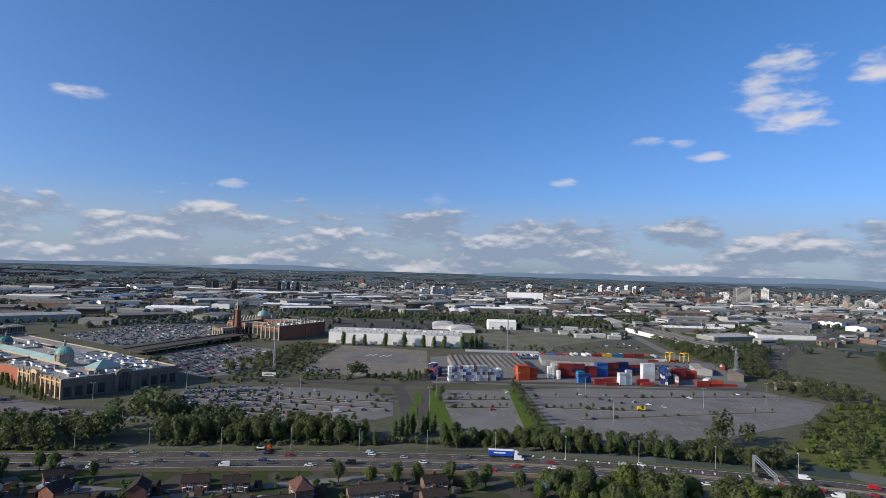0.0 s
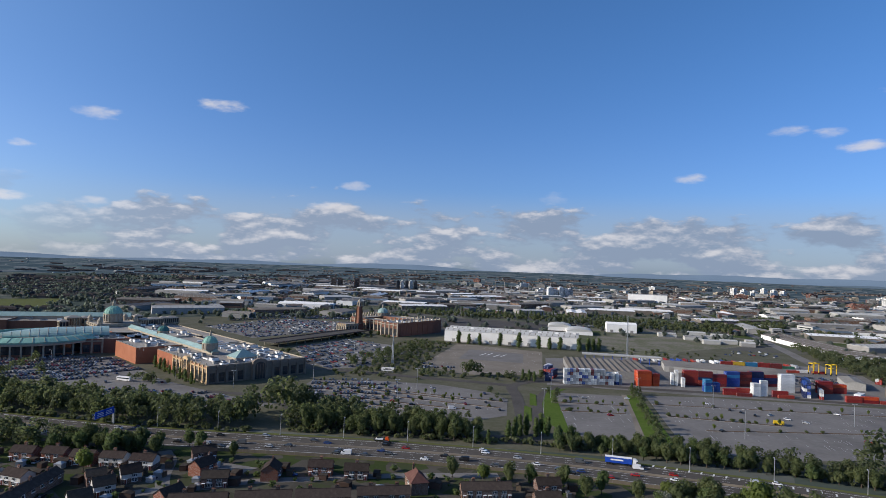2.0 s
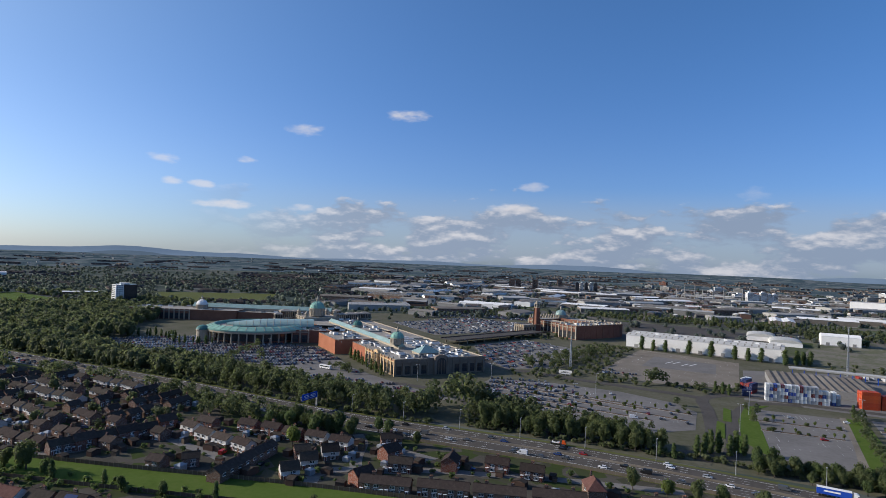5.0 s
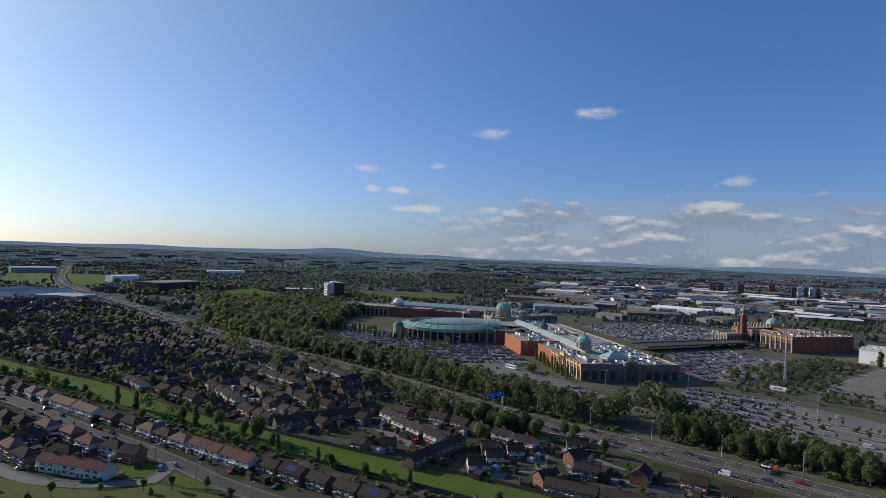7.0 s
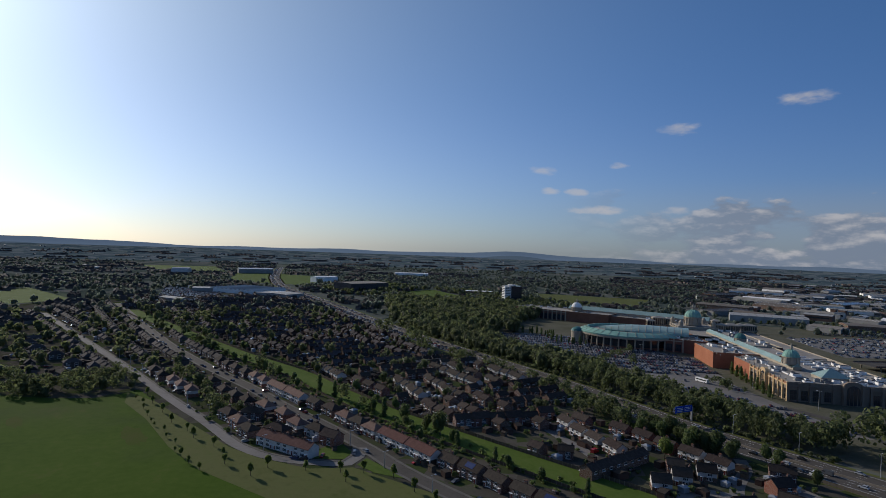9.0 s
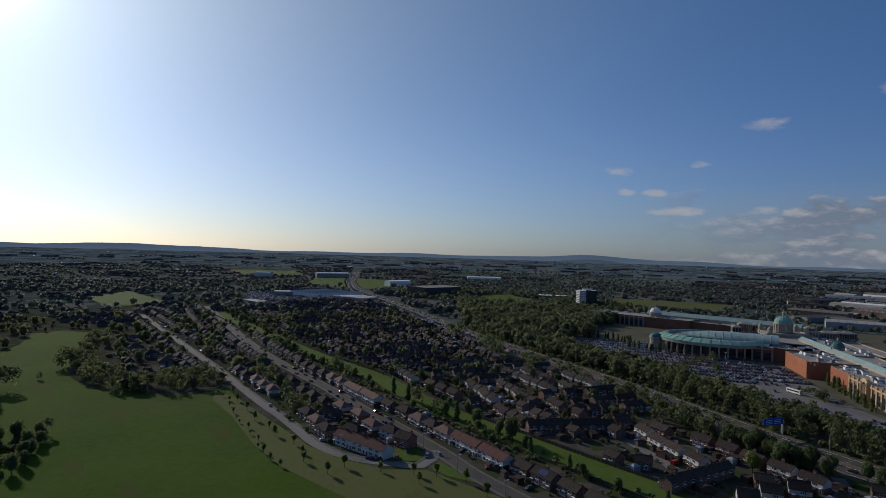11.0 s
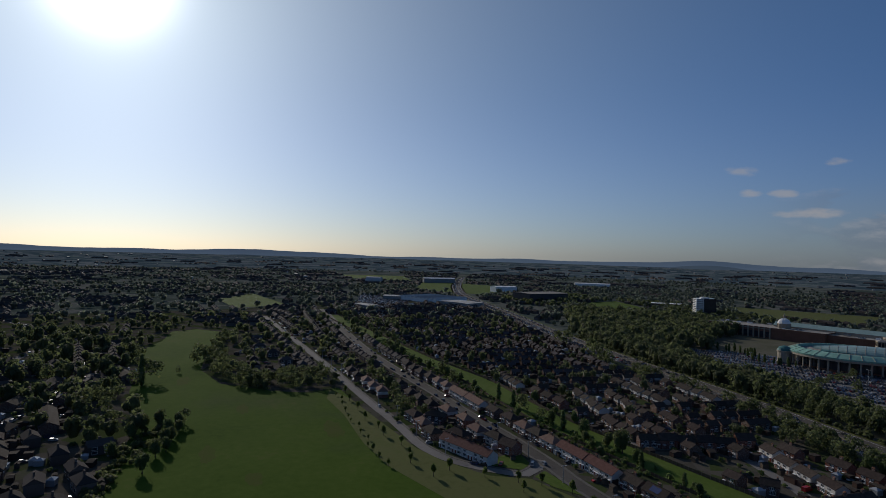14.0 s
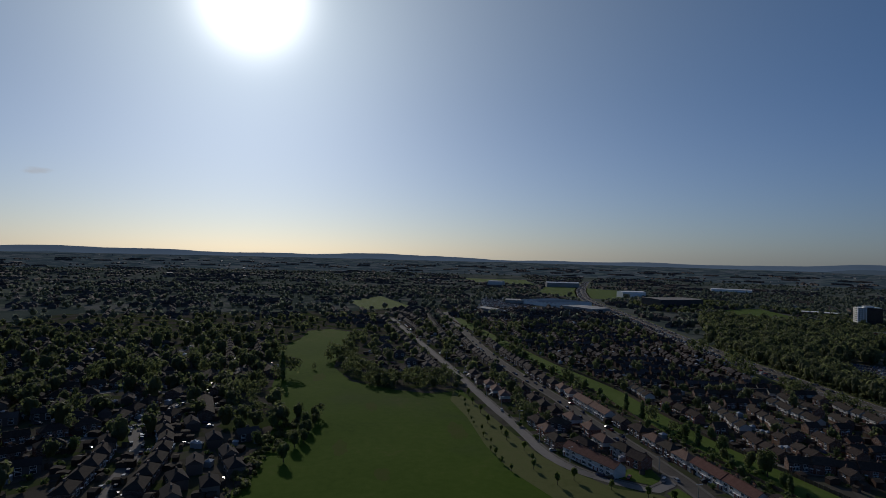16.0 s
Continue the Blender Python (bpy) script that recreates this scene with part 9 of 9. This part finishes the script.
def planted_bed(x0, y0, x1, y1, n):
    ln = math.dist((x0, y0), (x1, y1))
    rot = math.degrees(math.atan2(y1 - y0, x1 - x0))
    b = Build()
    b.box(0, 0, 0, ln, 2.6, 0.16, 0)
    b.box(0, 0, 0.16, ln - 0.4, 2.2, 0.06, 1)
    solo("planting_bed", b, [M_KERB, surface("bare_soil", shades((0.11, 0.075, 0.05)), 0.4, 0.95)], "long kerbed bed of brown soil and shrubs", "planting bed", "car park beds", at=pose((x0 + x1) / 2, (y0 + y1) / 2, 0.13, 0, 0, rot))
    for i in range(n):
        f = (i + rng.uniform(0.1, 0.9)) / n
        plant("young" if rng.random() < 0.5 else "bush", x0 + (x1 - x0) * f, y0 + (y1 - y0) * f, rng.uniform(0.5, 0.9), 1.0, "car park planting", 0.3)


planted_bed(-84, 434, 22, 403, 9), planted_bed(-66, 414, 4, 393, 6), planted_bed(-100, 468, 20, 432, 9), planted_bed(84, 436, 138, 432, 9), planted_bed(160, 440, 372, 424, 16), planted_bed(170, 372, 330, 380, 9), planted_bed(158, 406, 228, 390, 13), planted_bed(86, 411, 131, 408, 9), planted_bed(-98, 478, -6, 446, 9), planted_bed(-6, 446, 48, 431, 8), planted_bed(-90, 452, 44, 412, 6)
for x, y, key, s in ((29, 527, "dark", 1.15), (24, 524, "dark", 1.0), (35, 528, "dark", 1.0), (60, 524, "broad", 0.55), (66, 522, "broad", 0.55), (74, 520, "conifer", 0.7), (79, 516, "conifer", 0.75), (83, 512, "conifer", 0.7),
                     (22, 330, "conifer", 0.6), (29, 329, "conifer", 0.65), (41, 338, "conifer", 0.9), (45, 341, "conifer", 1.0), (49, 347, "conifer", 1.0), (53, 350, "conifer", 1.0), (58, 346, "conifer", 0.9), (62, 352, "conifer", 1.0), (66, 350, "conifer", 0.9),
                     (92, 455, "light", 0.6), (88, 440, "light", 0.6), (84, 425, "light", 0.55), (86, 462, "light", 0.5), (40, 455, "broad", 0.5), (44, 440, "broad", 0.4), (14, 378, "dark", 0.45), (20, 380, "dark", 0.45), (156, 475, "conifer", 0.7), (160, 472, "dark", 0.6),
                     (-28, 560, "broad", 0.6), (-60, 520, "dark", 0.5), (-66, 524, "dark", 0.55), (-72, 520, "dark", 0.5)):
    plant(key, x, y, s)
# trees beneath the mall's sunlit side and on its car parks
for i in range(16):
    f = i / 15
    plant("conifer" if i % 2 else "young", -186 - 62 * f, 448 + 66 * f, rng.uniform(0.6, 0.9), 1.0, "trees beneath the mall wall")
for i in range(12):
    f = i / 11
    plant("broad", -212 + rng.uniform(-8, 8) - 30 * f, 446 + rng.uniform(-6, 6) + 18 * f, rng.uniform(0.4, 0.6), 1.0, "car park trees")
for i in range(10):
    f = i / 9
    plant("light", -360 + 26 * f, 528 - 88 * f + rng.uniform(-3, 3), rng.uniform(0.5, 0.75), 1.0, "row of trees between car parks")
for i in range(22):
    f = i / 21
    plant("conifer", -520 + 110 * f + rng.uniform(-3, 3), 520 + 14 * math.sin(6 * f) + rng.uniform(-6, 6), rng.uniform(0.5, 0.8), 1.0, "dark trees by the oval hall")
for x, y in ((70, 442), (60, 400), (66, 372)):
    sheet("traffic_island", [(x - 4, y - 18), (x + 1, y - 20), (x + 6, y + 16), (x + 2, y + 22)], 0.3, M_LUSH, "narrow grassed traffic island with a kerb", "traffic island")
sheet("green_corner", [(80, 350), (92, 465), (106, 486), (88, 476), (76, 430), (70, 380)], 0.19, M_LUSH, "bright grass between road and car park", "grass")
sheet("green_hedge_strip", [(160, 466), (150, 470), (118, 322), (134, 318)], 0.2, M_LUSH, "bright grass strip under a row of trees", "grass")


def mast_light(x, y, h, heads=2, rot=0.0):
    t = thing("mast_light", x, y, 0.1, rot, "tall slender grey lighting mast in a car park", "street lamp", "lighting masts")
    b = Build()
    b.lathe(0, 0, [(0.22, 0), (0.2, 1.5), (0.1, h)], 8, 0)
    part("pole", b, M_STEEL, t)
    b = Build()
    b.box(0, 0, h, 2.4, 0.14, 0.14, 0)
    part("arm", b, M_STEEL, t)
    for s in (-1, 1)[:heads]:
        b = Build()
        b.box(s * 1.3, 0, h - 0.05, 1.0, 0.5, 0.25, 0, 0, (0.8, 0.8))
        part("lamp_head", b, M_LAMPHEAD, t)


for x, y, h in ((187, 358, 17.5), (341, 405, 16), (280, 396, 15), (-29, 418, 16), (-17, 465, 16), (-155, 445, 13), (203, 435, 16.5), (159, 469, 14), (86, 450, 16), (72, 400, 17), (-100, 470, 15), (-210, 470, 14), (-330, 500, 14), (-420, 470, 14), (-90, 620, 15)):
    mast_light(x, y, h)
for i in range(14):
    px, py, head = lane_point(-HALF - 1.5, -160 + i * 36)
    mast_light(px, py, 11, 1, head + 90)
# street lamps of the estate
for line, d in ((AVENUE, 5.4), (PARKROAD, -4.4)):
    l = aside(line, d)
    for i in range(9):
        p = along(l, 60 + i * 34)
        mast_light(p[0], p[1], 7.5, 1, p[2] + 90)


def lattice(x, y, h, w, label, arms=0):
    t = thing("lattice_mast", x, y, 0.1, 25, label, "mast")
    b = Build()
    n = int(h / (w * 0.9))
    for i in range(n):
        z0, z1 = h * i / n, h * (i + 1) / n
        r0, r1 = w / 2 * (1 - 0.8 * i / n), w / 2 * (1 - 0.8 * (i + 1) / n)
        for k in range(4):
            a, c = math.pi / 4 + k * math.pi / 2, math.pi / 4 + (k + 1) * math.pi / 2
            p0, p1 = (r0 * math.cos(a), r0 * math.sin(a), z0), (r1 * math.cos(a), r1 * math.sin(a), z1)
            b.beam(p0, p1, 0.28)
            b.beam(p0, (r1 * math.cos(c), r1 * math.sin(c), z1), 0.16)
            b.beam(p1, (r1 * math.cos(c), r1 * math.sin(c), z1), 0.16)
    part("lattice", b, M_STEEL, t)
    for k in range(arms):
        b = Build()
        z = h * (0.68 + 0.13 * k)
        b.beam((-w * 0.9, 0, z), (w * 0.9, 0, z), 0.3)
        b.beam((-w * 0.9, 0, z), (0, 0, z + 1.6), 0.2)
        b.beam((w * 0.9, 0, z), (0, 0, z + 1.6), 0.2)
        part("cross_arm", b, M_STEEL, t)


lattice(-45, 566, 30, 2.6, "slender grey lattice mast by the car park"), lattice(210, 660, 48, 2.2, "tall thin lattice mast behind the depot"), lattice(388, 500, 31, 5.5, "grey steel lattice pylon beside the depot", 3)


# gantries over the motorway
def gantry(x_at, label, face, sides=(-1, 1), sign_w=20.0):
    px, py, head = lane_point(0, x_at)
    t = thing("sign_gantry", px, py, 0.2, head, label, "motorway gantry")
    for s in sides:
        b = Build()
        b.box(0, s * (HALF + 1.2), 0, 1.1, 0.9, 8.6, 0)
        part("leg", b, M_STEEL, t)
    lo, hi = (-(HALF + 1.2), HALF + 1.2) if len(sides) == 2 else (-(HALF + 1.2), 0.6)
    b = Build()
    for z in (7.0, 8.6):
        for dx in (-0.6, 0.6):
            b.beam((dx, lo, z), (dx, hi, z), 0.28)
    n = 12
    for i in range(n):
        y0, y1 = lo + (hi - lo) * i / n, lo + (hi - lo) * (i + 1) / n
        for dx in (-0.6, 0.6):
            b.beam((dx, y0, 7.0), (dx, y1, 8.6), 0.16)
    part("truss", b, M_STEEL, t)
    if face:
        for i in range(2):
            b = Build()
            y = lo + (hi - lo) * (0.32 + 0.4 * i)
            b.box(-0.85, y, 6.2, 0.2, sign_w / 2.4, 4.0, 0)
            for k in range(3):
                b.box(-0.98, y, 7.0 + k * 0.9, 0.06, sign_w / 4, 0.3, 1)
                b.box(0.0, y, 7.0 + k * 0.9, 0.02, 0.02, 0.02, 1)
            part("sign_panel", b, [M_SIGNBLUE, M_LINE], t, "blue sign panel with white bars")
    return t


gantry(211, "grey steel gantry spanning the motorway", False)
gantry(-190, "motorway gantry with large blue sign panels", True, (-1,), 20)
# billboard beside the car park road
BOARD = thing("billboard", -46, 528, 0.1, -6, "white billboard on posts beside the road", "billboard")
b = Build()
b.box(0, 0, 1.6, 11.5, 0.4, 3.2, 0)
b.box(0, -0.23, 2.5, 8, 0.05, 0.5, 1)
b.box(0, -0.23, 3.3, 5, 0.05, 0.4, 1)
part("panel", b, [M_WHITEMETAL, M_DARKSTEEL], BOARD)
for s in (-4, 0, 4):
    b = Build()
    b.box(s, 0.1, 0, 0.3, 0.3, 1.7, 0)
    part("post", b, M_STEEL, BOARD)
# bridge over the link road
BRIDGE = thing("road_bridge", 402, 452, 0.1, -35, "concrete road bridge on pale piers", "bridge")
b = Build()
b.box(0, 0, 5.5, 22, 9, 1.2, 0)
b.box(0, 4.4, 6.7, 22, 0.3, 1.0, 1)
b.box(0, -4.4, 6.7, 22, 0.3, 1.0, 1)
part("deck", b, [M_OLDASPHALT, M_CONCRETE], BRIDGE)
for s in (-9, 0, 9):
    b = Build()
    b.box(s, 0, 0, 1.4, 7, 5.6, 0)
    part("pier", b, M_CONCRETE, BRIDGE)

# ---------------------------------------------------------------- fences, sheds and garden clutter
def fence(line, d, h, step, mat, label, post=0.16):
    l = aside(line, d)
    total = length(l)
    t = thing("fence", 0, 0, 0.1, 0, label, "fence")
    panels, posts = Build(), Build()
    s = 0.0
    while s + step < total:
        a, c = along(l, s), along(l, s + step)
        m = ((a[0] + c[0]) / 2, (a[1] + c[1]) / 2)
        rot = math.degrees(math.atan2(c[1] - a[1], c[0] - a[0]))
        panels.box(m[0], m[1], 0.1, step - post, 0.06, h * rng.uniform(0.9, 1.05), 0, rot)
        posts.box(a[0], a[1], 0, post, post, h + 0.12, 0, rot)
        s += step
    tagged(part("panel", panels, mat, t), kind="stuff")
    tagged(part("post", posts, M_CONCRETE, t), kind="stuff")


M_FENCE = surface("weathered_fence", [(0.07, 0.055, 0.04), (0.105, 0.08, 0.058), (0.14, 0.11, 0.08)], 0.4, 0.9, spread=0.1)
fence(STRIP, -11.0, 1.8, 2.4, M_FENCE, "long dark timber garden fence beside the green strip")
fence(STRIP, 11.0, 1.7, 2.4, M_FENCE, "long dark timber garden fence behind the avenue houses")
M_NOISEFENCE = surface("grey_brown_timber", shades((0.15, 0.125, 0.095)), 0.4, 0.9)
fence([p for p in MOTORWAY if -130 < p[0] < 120], HALF + 3.2, 1.7, 3.0, M_NOISEFENCE, "grey-brown timber noise fence beside the motorway")


def clutter():
    """Sheds, extensions and conservatories in the back gardens, joined."""
    shed_t = Build()
    shed_t.box(0, 0, 0, 2.6, 2.0, 2.0, 0)
    shed_t.gable(0, 0, 2.0, 2.6, 2.0, 0.5, 1, 0, 0.15, 0.08)
    ext = Build()
    ext.box(0, 0, 0, 3.8, 3.0, 2.5, 2)
    ext.box(0, 0, 2.5, 4.0, 3.2, 0.18, 1)
    cons = Build()
    cons.box(0, 0, 0, 3.4, 3.0, 2.1, 3)
    cons.hip(0, 0, 2.1, 3.4, 3.0, 0.9, 3, 0.15)
    garage = Build()
    garage.box(0, 0, 0, 3.0, 5.2, 2.3, 2)
    garage.gable(0, 0, 2.3, 3.0, 5.2, 0.6, 1, 2, 0.15, 0.1)
    temps = [arrays(q) for q in (shed_t, ext, cons, garage)]
    spots = []
    for x, y in TAKEN:
        for k in range(4):
            a, r = rng.uniform(0, 6.28), rng.uniform(6.5, 13)
            px, py = x + r * math.cos(a), y + r * math.sin(a)
            if free_of_houses(px, py, 6.5) and not inside(FIELD, [px], [py])[0] and not any(near_line(l, [px], [py], d)[0] for l, d in ((STRIP, 11), (AVENUE, 9), (PARKROAD, 8), (MOTORWAY, 21))):
                spots.append((int(rng.choice([0, 0, 0, 1, 1, 2, 3, 3])), px, py, 0.05, radians(rng.choice([0, 90, 170, 260]) + rng.uniform(-8, 8)), rng.uniform(0.85, 1.2), 1.0))
    v, q, m = strew(temps, spots)
    solo("garden_outbuildings", bulk("garden_outbuildings", v, q, [M_FENCE, M_TILE, M_FARBRICK, M_CONSERVATORY], m), None, "small sheds, garages and conservatories in back gardens", "outbuildings", kind="stuff")


clutter()

# ---------------------------------------------------------------- trees are set last: the nearest singly, the rest joined
LIMIT = 275
broad = sorted((w for w in WANTED if w[0] in ("broad", "dark", "light")), key=lambda w: w[1] ** 2 + w[2] ** 2)
for w in [w for w in WANTED if w[0] not in ("broad", "dark", "light")] + broad[:LIMIT]:
    set_tree(*w)
rest = [(int(rng.integers(5)), w[1], w[2], w[6], rng.uniform(0, 6.28), w[3], w[4]) for w in broad[LIMIT:]]
if rest:
    v, q, m = strew(MIDTREE, rest)
    solo("tree_belt", bulk("tree_belt", v, q, [M_WOODLAND], m, False), None, "belt of green trees between motorway and car parks", "trees", kind="stuff")
